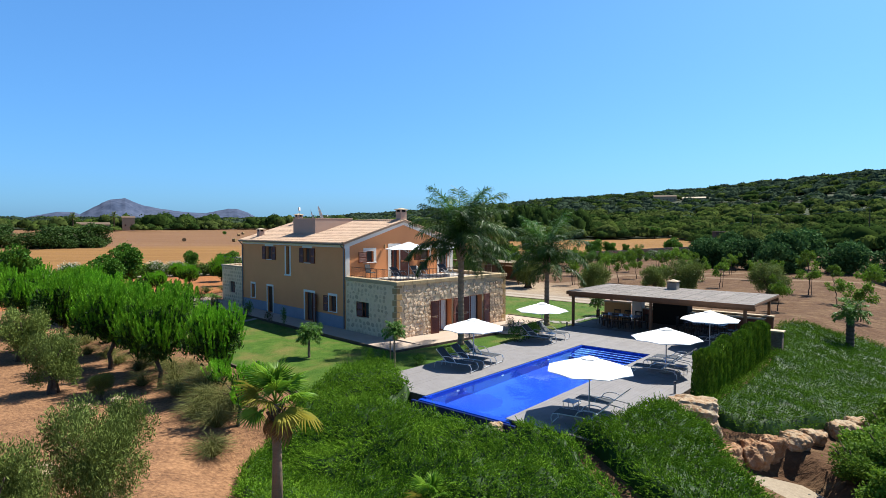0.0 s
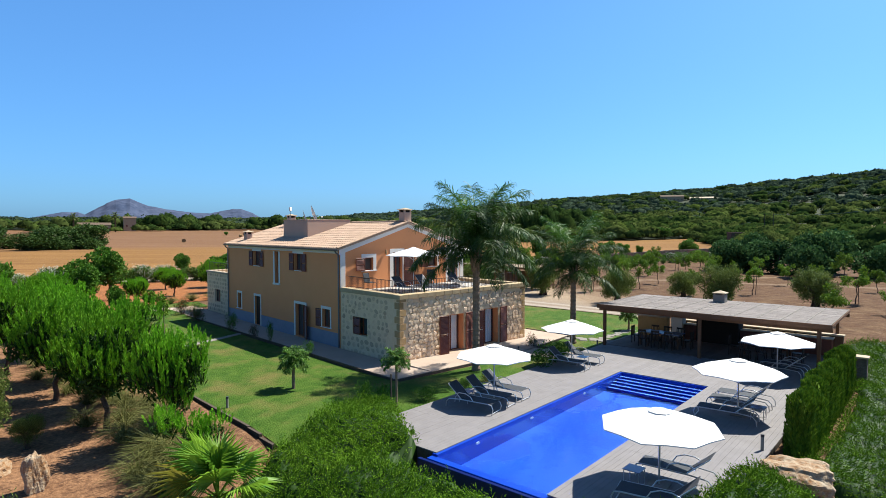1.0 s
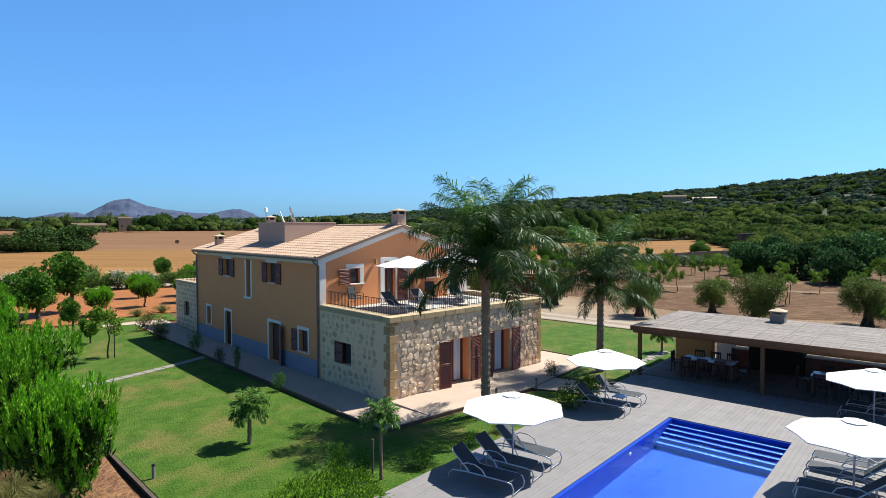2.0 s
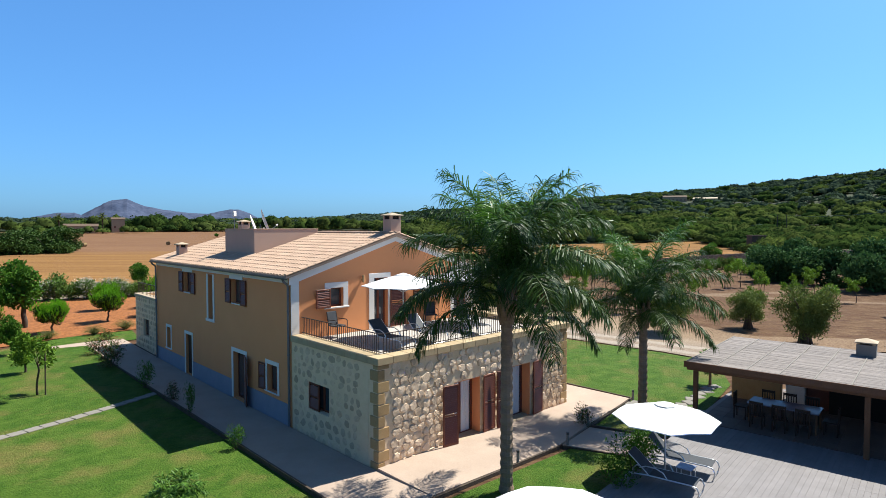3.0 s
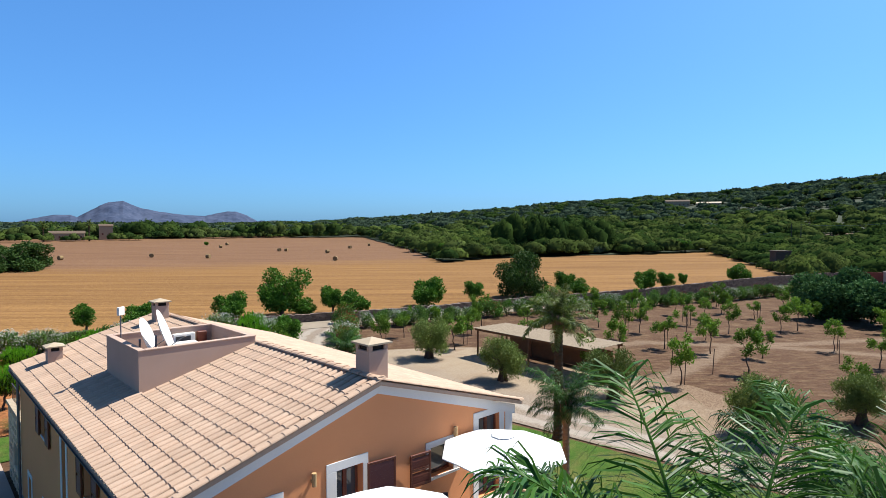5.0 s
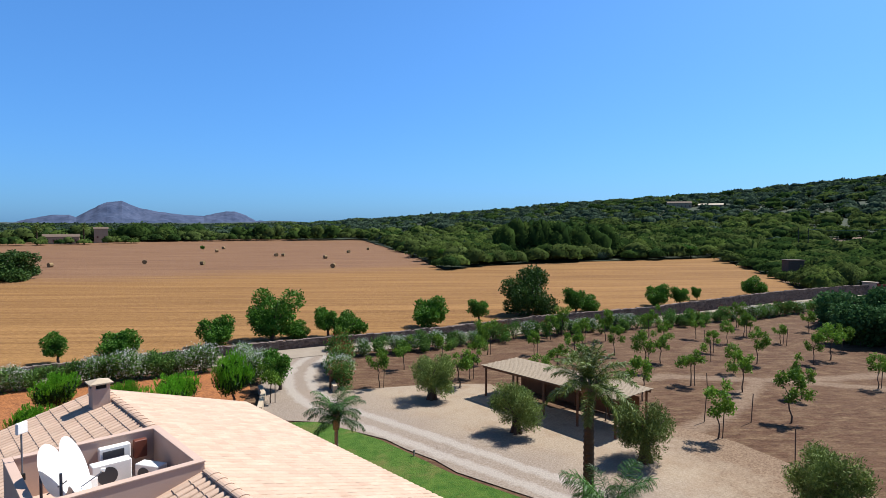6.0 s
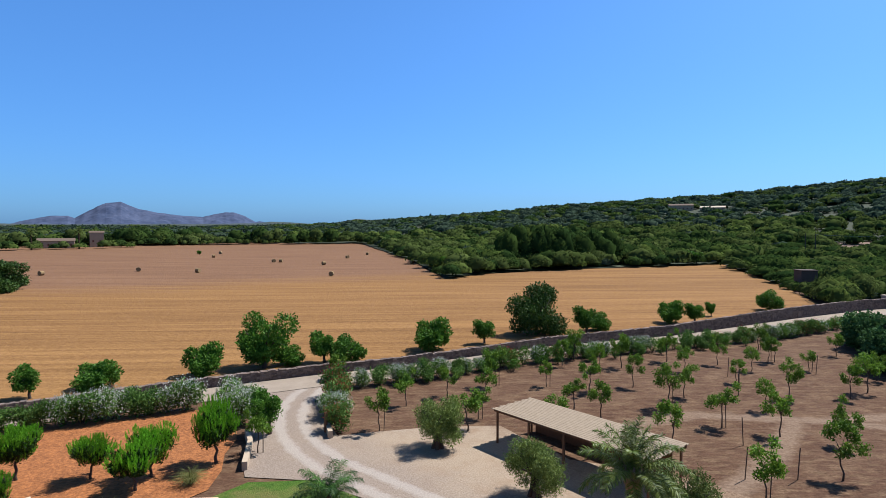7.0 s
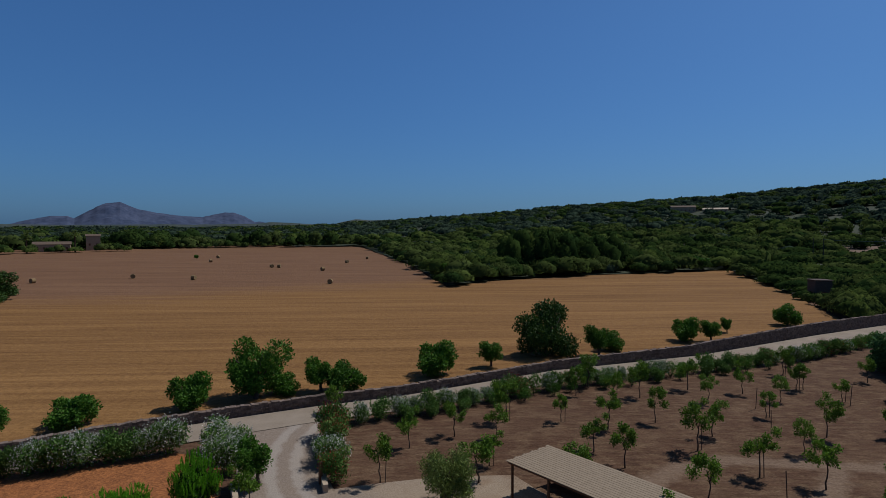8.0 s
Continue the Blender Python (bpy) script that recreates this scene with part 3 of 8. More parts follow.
def sheet(name, outline, lift, step, material, label, category):
    """A flat cover that lies on the ground inside an outline."""
    bm = bmesh.new()
    bm.faces.new([bm.verts.new((x, y, 0)) for x, y in outline])
    xs, ys = [p[0] for p in outline], [p[1] for p in outline]
    for lo, hi, no in ((min(xs), max(xs), (1, 0, 0)), (min(ys), max(ys), (0, 1, 0))):
        c = lo + step
        while c < hi:
            bmesh.ops.bisect_plane(bm, geom=bm.verts[:] + bm.edges[:] + bm.faces[:], plane_co=(c * no[0], c * no[1], 0), plane_no=no)
            c += step
    bmesh.ops.triangulate(bm, faces=[f for f in bm.faces if len(f.verts) > 4])
    for p in bm.verts:
        p.co.z = height(p.co.x, p.co.y) + lift
    for f in bm.faces:
        if f.normal.z < 0:
            f.normal_flip()
    me = bpy.data.meshes.new(name)
    bm.to_mesh(me)
    bm.free()
    me.materials.append(material)
    return tagged(new(name, me), label, category, kind="structure")


def wavy(points, amount, step, seed):
    """The outline with its long sides broken up a little."""
    out = []
    for i, (x0, y0) in enumerate(points):
        x1, y1 = points[(i + 1) % len(points)]
        n = max(1, int(math.hypot(x1 - x0, y1 - y0) / step))
        for k in range(n):
            f = k / n
            x, y = x0 + (x1 - x0) * f, y0 + (y1 - y0) * f
            d = noise.noise((x * 0.37 + seed, y * 0.37, seed)) * amount if k else 0
            out.append((x + d, y - d))
    return out


WALL_LINE = [(-140, 122), (-20, 90), (31.4, 77.6), (43.0, 75.6), (48.5, 74.2), (55.6, 72.2), (63.0, 69.4), (82.0, 65.0), (101.0, 56.9), (126.8, 50.3), (144.4, 45.0), (150.6, 42.4)]
FIELD = [(x, y + 0.6) for x, y in WALL_LINE[:-2]] + [(139, 47.6), (173, 64), (205, 82), (240, 104), (214, 118), (184, 133), (152, 139), (134, 136), (180, 205), (246, 334), (200, 400), (60, 430), (-140, 420)]
sheet("stubble_field", wavy(FIELD, 1.5, 12, 3), 0.3, 14, M_STUBBLE, "golden harvested stubble field", "field")
sheet("red_bark_mulch_bed", wavy([(-30, 54), (14, 51.5), (24.6, 51.6), (30, 52.6), (38, 54.2), (42.4, 60.5), (44.6, 66), (42.5, 69.5), (31, 74), (-30, 88)], 0.5, 2, 5), 0.05, 3, M_MULCH, "rust-red bark mulch under young pines", "mulch bed")
sheet("planted_slope", wavy([(-20, -20), (8, -14), (13, 4), (13.9, 15.2), (13.9, 26), (13.7, 40), (13.6, 51.2), (-20, 53)], 0.3, 2, 8), 0.1, 1, M_LITTER, "brown needle-strewn garden soil", "soil")
sheet("lawn_west", [(14.3, 15.4), (17.6, 15.0), garden(-4.6, 5.2), garden(7.2, 5.2), (29.0, 17.9), (21.3, 18.2), (21.3, 47.4), (24.3, 47.6), (24.8, 51.3), (21, 51.5), (17.3, 50.5), (14.2, 50.0), (14.1, 26)], 0.05, 1.5, M_LAWN, "mown green lawn with sun-bleached patches", "lawn")
sheet("lawn_east", [garden(9.6, 5.2), garden(12.4, 5.25), (40.8, 17.3), (45.4, 19.8), (45.6, 23), (44.6, 33), (43.6, 40), (43.7, 46), (43.0, 51.2), (40, 53.6), (34, 52.5), (33.6, 42), (35.6, 22.8), (35.6, 19.4), (31.4, 18.6)], 0.05, 1.5, M_LAWN, "mown green lawn beside the drive", "lawn")
sheet("gravel_drive", wavy([(40.2, 54.4), (42.6, 51.5), (44, 46), (43.9, 40), (44.9, 33), (45.9, 23), (45.6, 19.6), (52, 17), (56, 12), (60, 13), (55, 21), (57, 27), (59, 32), (58.6, 38), (56, 43), (57.5, 50), (54, 53), (50.2, 55.2), (47.8, 56.4), (49.6, 61), (53.4, 67.6), (58.4, 70.4), (63, 68.6), (56.4, 71.4), (50.4, 73.4), (47.0, 68.6), (43.2, 60.2), (40.6, 55.4)], 0.25, 2, 11), 0.05, 3, M_DRIVE, "pale gravel drive and turning place", "drive")
ROAD_S = [(x - 1.2, y - 4.4) for x, y in WALL_LINE[3:]]
sheet("farm_road", [(x, y - 0.5) for x, y in WALL_LINE[1:]] + ROAD_S[::-1] + [(31, 74.3), (-20, 86)], 0.09, 4, M_GRAVEL, "pale dusty lane along the dry stone wall", "road")
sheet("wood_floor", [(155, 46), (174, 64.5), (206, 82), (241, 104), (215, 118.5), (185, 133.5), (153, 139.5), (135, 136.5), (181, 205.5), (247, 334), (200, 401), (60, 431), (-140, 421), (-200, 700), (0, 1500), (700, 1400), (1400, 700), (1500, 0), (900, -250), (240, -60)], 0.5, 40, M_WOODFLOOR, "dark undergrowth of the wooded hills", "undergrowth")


def paving(name, outline, z, material, label):
    b = Mesh()
    b.slab(outline, z - 0.25, z)
    return tagged(part(name, b, material, kind="structure"), label, "paving")


sheet("paving_west", [(21.3, 18.45), (23.45, 18.45), (23.45, 48.3), (21.9, 48.6), (19.6, 48.9), (19.5, 48.2), (21.3, 47.4)], 0.065, 2, M_PAVING, "pinkish concrete path along the house", "paving")
paving("paving_front", [(23.455, 18.5), (28.9, 18.3), (31.3, 18.75), (35.5, 19.4), (35.4, 22.7), (33.1, 22.6), (33.1, 20.94), (23.455, 20.94)], 0.26, M_PAVING, "pinkish concrete terrace before the stone wing")
paving("paving_walk", [(29.0, 18.25), (31.2, 18.6), garden(9.5, 5.25), garden(7.3, 5.25)], 0.25, M_PAVING, "concrete walk to the pool deck")

# low dark edging beside the lawn
b = Mesh()
for (x0, y0), (x1, y1) in (((14.15, 15.6), (14.0, 26)), ((14.0, 26), (14.1, 50.0))):
    n = 12
    for i in range(n):
        xa, ya, xb, yb = x0 + (x1 - x0) * i / n, y0 + (y1 - y0) * i / n, x0 + (x1 - x0) * (i + 1) / n, y0 + (y1 - y0) * (i + 1) / n
        za = height(xa + 0.5, ya)
        b.slab([(xa - 0.05, ya), (xa + 0.05, ya), (xb + 0.05, yb), (xb - 0.05, yb)], za - 0.3, za + 0.12)
tagged(part("lawn_edging", b, M_BARK, kind="structure"), "dark timber edging board beside the lawn", "edging")
for line in ([(21.24, 18.5), (21.24, 47.3)], [(21.3, 18.4), (28.95, 18.22), (28.95, 18.1), garden(7.25, 5.3)], [garden(9.55, 5.3), (31.35, 18.6), (35.55, 19.35), (35.5, 22.7)]):
    b = Mesh()
    for (xa, ya), (xb, yb) in zip(line, line[1:]):
        d = Vector((xb - xa, yb - ya)).normalized() * 0.035
        b.slab([(xa - d.y, ya + d.x), (xa + d.y, ya - d.x), (xb + d.y, yb - d.x), (xb - d.y, yb + d.x)], 0.0, 0.3)
    tagged(part("path_edging", b, M_BARK, kind="structure"), "dark metal edging strip between path and lawn", "edging")

# ---- house ----
W_SIDE = Matrix(((0, 1, 0, 23.5), (-1, 0, 0, 41.4), (0, 0, 1, 0), (0, 0, 0, 1)))
W_GABLE = Matrix.Translation((23.5, 26.18, 0))
W_STONE = Matrix.Translation((23.5, 20.95, 0))
W_STONE_SIDE = Matrix(((0, 1, 0, 23.5), (-1, 0, 0, 26.18), (0, 0, 1, 0), (0, 0, 0, 1)))
EAVE, RIDGE, RIDGE_X = 5.78, 7.28, 28.3


def pierced(width, z0, z1, thick, holes, m, b=None):
    """A wall with rectangular openings right through it, in the wall's own frame."""
    b = b or Mesh()
    xs = sorted({0, width, *[h[0] for h in holes], *[h[2] for h in holes]})
    zs = sorted({z0, z1, *[min(max(q, z0), z1) for h in holes for q in (h[1], h[3])]})
    solid = lambda i, k: 0 <= i < len(xs) - 1 and 0 <= k < len(zs) - 1 and not any(h[0] < (xs[i] + xs[i + 1]) / 2 < h[2] and h[1] < (zs[k] + zs[k + 1]) / 2 < h[3] for h in holes)
    nz = len(zs)
    vs = [m @ Vector((x, y, z)) for y in (0, thick) for x in xs for z in zs]
    at = lambda s, i, k: s * len(xs) * nz + i * nz + k
    fs = []
    for i in range(len(xs) - 1):
        for k in range(nz - 1):
            if solid(i, k):
                fs += [(at(0, i, k), at(0, i + 1, k), at(0, i + 1, k + 1), at(0, i, k + 1)), (at(1, i, k), at(1, i, k + 1), at(1, i + 1, k + 1), at(1, i + 1, k))]
                for di, dk, p, q in ((-1, 0, (i, k), (i, k + 1)), (1, 0, (i + 1, k + 1), (i + 1, k)), (0, -1, (i + 1, k), (i, k)), (0, 1, (i, k + 1), (i + 1, k + 1))):
                    if not solid(i + di, k + dk):
                        fs.append((at(0, *p), at(0, *q), at(1, *q), at(1, *p)))
    return b.add(vs, fs)


glass, _, gp = mat("window_glass")
gp.inputs["Base Color"].default_value = (0.05, 0.06, 0.07, 1)
gp.inputs["Roughness"].default_value, gp.inputs["Specular IOR Level"].default_value = 0.04, 0.9

house = thing("house", "ochre two-storey country house with tiled roof and stone wing", "house", m=Matrix.Translation((0, 0, 0)))


def window(parent, m, w, h, depth=0.18, bars=1, curtain=False):
    """Brown casement set back in its opening, origin at the opening's lower left."""
    b = Mesh()
    f = 0.06
    for x0, z0, x1, z1 in ((0, 0, w, f), (0, h - f, w, h), (0, f, f, h - f), (w - f, f, w, h - f)):
        b.box(x0, depth, z0, x1, depth + 0.07, z1, 0.008, m)
    for i in range(bars):
        c = w * (i + 1) / (bars + 1)
        b.box(c - 0.05, depth - 0.005, f, c + 0.05, depth + 0.065, h - f, 0.008, m)
    fr = part("window", b, M_SHUTTER, parent, "brown wooden casement window")
    b = Mesh()
    b.box(f, depth + 0.03, f, w - f, depth + 0.04, h - f, 0, m)
    part("pane", b, glass, fr)
    if curtain:
        b = Mesh()
        pts = [(w * (0.1 + 0.8 * i / 24), depth + 0.02 - 0.012 * math.cos(i * 1.7)) for i in range(25)]
        for (xa, ya), (xb, yb) in zip(pts, pts[1:]):
            b.add([m @ Vector(p) for p in ((xa, ya, f), (xb, yb, f), (xb, yb, h - f), (xa, ya, h - f))], [(0, 1, 2, 3)])
        part("curtain", b, M_CANVAS, fr, "pale grey curtain behind the glass")
    return fr


def surround(parent, m, x0, z0, x1, z1, left=0.12, right=0.12, top=0.14, bottom=0.0, proud=0.025):
    """White painted band round an opening; the opening itself is x0 to x1, z0 to z1."""
    b = Mesh()
    if left:
        b.box(x0 - left, -proud, z0, x0, 0.0, z1, 0.006, m)
    if right:
        b.box(x1, -proud, z0, x1 + right, 0.0, z1, 0.006, m)
    b.box(x0 - left, -proud, z1, x1 + right, 0.0, z1 + top, 0.006, m)
    if bottom:
        b.box(x0 - left - 0.03, -proud - 0.04, z0 - bottom, x1 + right + 0.03, 0.0, z0, 0.008, m)
    return part("window_surround", b, M_WHITE, parent, "white painted surround")


SLATS = {}


def shutter(parent, m, w, h, slats=True):
    """A louvred shutter leaf, origin at its lower left, lying in the xz plane of m."""
    b = Mesh()
    f, t = 0.055, 0.045
    for x0, z0, x1, z1 in ((0, 0, f, h), (w - f, 0, w, h), (f, 0, w - f, f * 1.3), (f, h - f, w - f, h), (f, h * 0.5 - f / 2, w - f, h * 0.5 + f / 2)):
        b.box(x0, -t, z0, x1, 0, z1, 0.006)
    ob = part("shutter", b, M_SHUTTER, parent, "dark brown louvred wooden shutter")
    ob.matrix_basis = m
    key = round(w, 2)
    if key not in SLATS:
        SLATS[key] = Mesh().box(f, -0.005, -0.04, w - f, 0.005, 0.04, 0, pose(0, -t / 2, 0, -28)).data("slat", M_SHUTTER)
    z = f * 1.3 + 0.04
    while z < h - f - 0.02:
        if abs(z - h * 0.5) > 0.05:
            share("slat", SLATS[key], ob, Matrix.Translation((0, 0, z)))
        z += 0.062
    return ob


def side(y):
    """Distance along the shaded side wall from its far end."""
    return 41.4 - y


# outer walls
side_holes = [(side(37.15), 4.3, side(36.15), 5.3), (side(31.4), 4.27, side(30.45), 5.3), (side(34.0), 3.3, side(33.45), 5.35), (side(39.8), 1.1, side(39.2), 2.2), (side(37.0), 0.2, side(36.15), 2.2), (side(31.3), 0.2, side(30.1), 2.2), (side(28.15), 1.15, side(27.3), 2.2)]
b = pierced(15.22, 0.0, 5.62, 0.3, side_holes, W_SIDE)
part("side_wall", b, M_RENDER, house, "smooth ochre rendered wall")
gable_holes = [(1.35, 4.43, 1.92, 5.16), (3.4, 3.36, 4.1, 5.42), (6.15, 4.45, 6.95, 5.2), (7.9, 3.36, 8.75, 5.55)]
b = pierced(9.0, 0.0, 5.62, 0.3, gable_holes, W_GABLE @ Matrix.Translation((0.302, 0, 0)))
b.add([(23.51, 26.18, 5.62), (33.09, 26.18, 5.62), (28.3, 26.18, 7.12), (23.51, 26.48, 5.62), (33.09, 26.48, 5.62), (28.3, 26.48, 7.12)], [(0, 1, 2), (5, 4, 3), (0, 3, 4, 1), (1, 4, 5, 2), (2, 5, 3, 0)])
part("gable_wall", b, M_RENDER, house, "sunlit ochre rendered gable")
b = Mesh()
b.box(32.8, 26.49, 0, 33.1, 41.39, 5.62)
b.box(23.81, 41.1, 0, 32.79, 41.4, 5.62)
b.add([(23.51, 41.1, 5.625), (33.09, 41.1, 5.625), (28.3, 41.1, 7.12), (23.51, 41.4, 5.625), (33.09, 41.4, 5.625), (28.3, 41.4, 7.12)], [(0, 1, 2), (5, 4, 3), (0, 3, 4, 1), (1, 4, 5, 2), (2, 5, 3, 0)])
part("rear_wall", b, M_RENDER, house, "ochre rendered rear walls")
# unseen near-black slab, added to keep the hollow house dark inside
b = Mesh()
b.box(23.81, 26.49, 3.0, 32.79, 41.09, 3.25)
part("upper_floor", b, M_DARK, house)
# socle of the shaded side, white band under the eaves, corner pilaster
b = pierced(15.0, 0.0, 0.95, 0.02, [(h[0] - 0.13, h[1] - 0.05, h[2] + 0.13, h[3]) for h in side_holes if h[1] < 1], W_SIDE @ Matrix.Translation((0, -0.021, 0)))
part("socle", b, M_SOCLE, house, "blue-grey plaster base band")
b = Mesh()
b.box(0, -0.026, 5.43, 15.0, -0.001, 5.62, 0.005, W_SIDE)
for x0, x1 in ((side(37.35), side(35.95)), (side(31.6), side(30.25))):
    b.box(x0 + 0.02, -0.024, 5.301, x1 - 0.02, -0.001, 5.429, 0, W_SIDE)
part("eaves_band", b, M_WHITE, house, "white painted band below the eaves")
b = Mesh()
b.box(-0.03, -0.03, 3.56, 0.30, -0.001, 5.66, 0.006, W_GABLE)
b.box(9.3, -0.03, 3.4, 9.6, -0.001, 5.66, 0.006, W_GABLE)
for x0, x1, za, zb in ((23.4, 28.3, 5.62, 7.15), (28.3, 33.2, 7.15, 5.62)):
    b.add([(x0, 26.142, za - 0.24), (x1, 26.142, zb - 0.24), (x1, 26.142, zb + 0.02), (x0, 26.142, za + 0.02), (x0, 26.178, za - 0.24), (x1, 26.178, zb - 0.24), (x1, 26.178, zb + 0.02), (x0, 26.178, za + 0.02)],
          [(0, 1, 2, 3), (7, 6, 5, 4), (0, 4, 5, 1), (3, 2, 6, 7), (0, 3, 7, 4), (1, 5, 6, 2)])
part("verge_band", b, M_WHITE, house, "white painted verge band and corner pilasters")

# openings of the shaded side
for h in side_holes[:2]:
    window(house, W_SIDE @ Matrix.Translation((h[0], 0, h[1])), h[2] - h[0], h[3] - h[1])
    w = (h[2] - h[0]) / 2 + 0.06
    shutter(house, W_SIDE @ Matrix.Translation((h[0] - w - 0.02, -0.03, h[1] - 0.03)), w, h[3] - h[1] + 0.03)
    shutter(house, W_SIDE @ Matrix.Translation((h[2] + 0.02, -0.03, h[1] - 0.03)), w, h[3] - h[1] + 0.03)
    b = Mesh().box(h[0], -0.03, h[1] - 0.05, h[2], 0.16, h[1] - 0.001, 0.005, W_SIDE)
    part("window_sill", b, M_WHITE, house)
h = side_holes[2]
surround(house, W_SIDE, h[0], h[1], h[2], h[3], 0.17, 0.17, 0.01, 0.12)
window(house, W_SIDE @ Matrix.Translation((h[0], 0, h[1])), h[2] - h[0], h[3] - h[1], 0.2, 0)
h = side_holes[3]
surround(house, W_SIDE, *h, 0.13, 0.13, 0.15, 0.05)
window(house, W_SIDE @ Matrix.Translation((h[0], 0, h[1])), h[2] - h[0], h[3] - h[1], 0.18, 0)
h = side_holes[4]
surround(house, W_SIDE, *h, 0.13, 0.13, 0.15)
b = Mesh().box(h[0], 0.12, h[1], h[2], 0.18, h[3], 0.01, W_SIDE)
for k in range(3):
    b.box(h[0] + 0.12, 0.1, h[1] + 0.15 + 0.62 * k, h[2] - 0.12, 0.12, h[1] + 0.65 + 0.62 * k, 0.008, W_SIDE)
part("door", b, M_DOOR, house, "closed dark wooden side door")
h = side_holes[5]
surround(house, W_SIDE, *h, 0.16, 0.16, 0.16)
window(house, W_SIDE @ Matrix.Translation((h[0], 0, h[1])), h[2] - h[0], h[3] - h[1], 0.2, 1)
shutter(house, W_SIDE @ Matrix.Translation((h[2] + 0.02, -0.04, h[1])) @ pose(0, 0, 0, 0, 0, -18), 0.62, 2.0)
h = side_holes[6]
surround(house, W_SIDE, *h, 0.13, 0.13, 0.16, 0.04)
window(house, W_SIDE @ Matrix.Translation((h[0], 0, h[1])), h[2] - h[0], h[3] - h[1])
shutter(house, W_SIDE @ Matrix.Translation((h[0] - 0.62, -0.045, h[1] - 0.02)) @ pose(0, 0, 0, 0, 0, 4), 0.5, 1.05)

# openings of the gable above the terrace
h = gable_holes[0]
h = (h[0] + 0.302, h[1], h[2] + 0.302, h[3])
surround(house, W_GABLE, *h, 0.26, 0.22, 0.21, 0.06)
window(house, W_GABLE @ Matrix.Translation((h[0], 0, h[1])), h[2] - h[0], h[3] - h[1], 0.16, 0)
shutter(house, W_GABLE @ Matrix.Translation((h[0] - 0.7, -0.09, h[1] - 0.01)) @ pose(0, 0, 0, 0, 0, 4), 0.66, 0.72)
h = gable_holes[1]
h = (h[0] + 0.302, h[1], h[2] + 0.302, h[3])
surround(house, W_GABLE, *h, 0.26, 0.14, 0.2)
window(house, W_GABLE @ Matrix.Translation((h[0], 0, h[1])), h[2] - h[0], h[3] - h[1], 0.2, 1)
shutter(house, W_GABLE @ Matrix.Translation((h[2] + 0.08, -0.06, h[1] + 0.02)) @ pose(0, 0, 0, 0, 0, -7), 0.74, 2.02)
h = gable_holes[2]
h = (h[0] + 0.302, h[1], h[2] + 0.302, h[3])
surround(house, W_GABLE, *h, 0.16, 0.16, 0.16, 0.06)
window(house, W_GABLE @ Matrix.Translation((h[0], 0, h[1])), h[2] - h[0], h[3] - h[1], 0.16, 0)
shutter(house, W_GABLE @ Matrix.Translation((h[0] - 0.72, -0.06, h[1] - 0.03)) @ pose(0, 0, 0, 0, 0, -5), 0.62, 0.8)
h = gable_holes[3]
h = (h[0] + 0.302, h[1], h[2] + 0.302, h[3])
surround(house, W_GABLE, *h, 0.2, 0.2, 0.18)
window(house, W_GABLE @ Matrix.Translation((h[0], 0, h[1])), h[2] - h[0], h[3] - h[1], 0.12, 1)

# wall lamps of the terrace
for x in (26.6, 30.75):
    b = Mesh()
    b.box(x - 0.03, 26.06, 5.36, x + 0.03, 26.178, 5.44, 0.006)
    b.tube([(x, 26.08, 5.3), (x, 26.08, 5.58)], [0.05, 0.055], 8)
    part("wall_lamp", b, M_QUOIN, house, "small sand-coloured wall lamp")

# gutters and downpipes
b = Mesh()
n = 7
prof = [(23.2 + 0.065 * math.cos(math.pi + math.pi * i / n), 5.67 + 0.07 * math.sin(math.pi + math.pi * i / n)) for i in range(n + 1)]
for (xa, za), (xb, zb) in zip(prof, prof[1:]):
    b.add([(xa, 26.0, za), (xb, 26.0, zb), (xb, 41.5, zb), (xa, 41.5, za)], [(0, 1, 2, 3)])
part("gutter", b, M_PIPE, house, "grey zinc half-round gutter")
for y in (26.28, 41.3):
    b = Mesh()
    b.tube([(23.2, y, 5.62), (23.26, y, 5.5), (23.4, y, 5.4), (23.42, y, 5.3), (23.42, y, 0.2)], 0.045, 8)
    for z in (1.2, 2.8, 4.4):
        b.tube([(23.42, y, z), (23.42, y, z + 0.05)], 0.055, 8)
    part("downpipe", b, M_PIPE, house, "grey zinc downpipe")

# roof slabs
b = Mesh()
def roof_z(x):
    return EAVE - 0.06 + (RIDGE - EAVE) * (1 - abs(x - RIDGE_X) / 5.1)


for x0, x1, ya, yb in ((23.2, 28.3, 26.02, 32.35), (23.2, 25.05, 32.35, 35.6), (23.2, 28.3, 35.6, 41.55), (28.3, 33.4, 26.02, 41.55)):
    za, zb = roof_z(x0), roof_z(x1)
    b.add([(x0, ya, za - 0.1), (x1, ya, zb - 0.1), (x1, ya, zb), (x0, ya, za), (x0, yb, za - 0.1), (x1, yb, zb - 0.1), (x1, yb, zb), (x0, yb, za)],
          [(0, 1, 2, 3), (7, 6, 5, 4), (0, 4, 5, 1), (3, 2, 6, 7), (0, 3, 7, 4), (1, 5, 6, 2)])
roof = part("roof", b, M_TILES, house, "pale terracotta roof of barrel tiles")

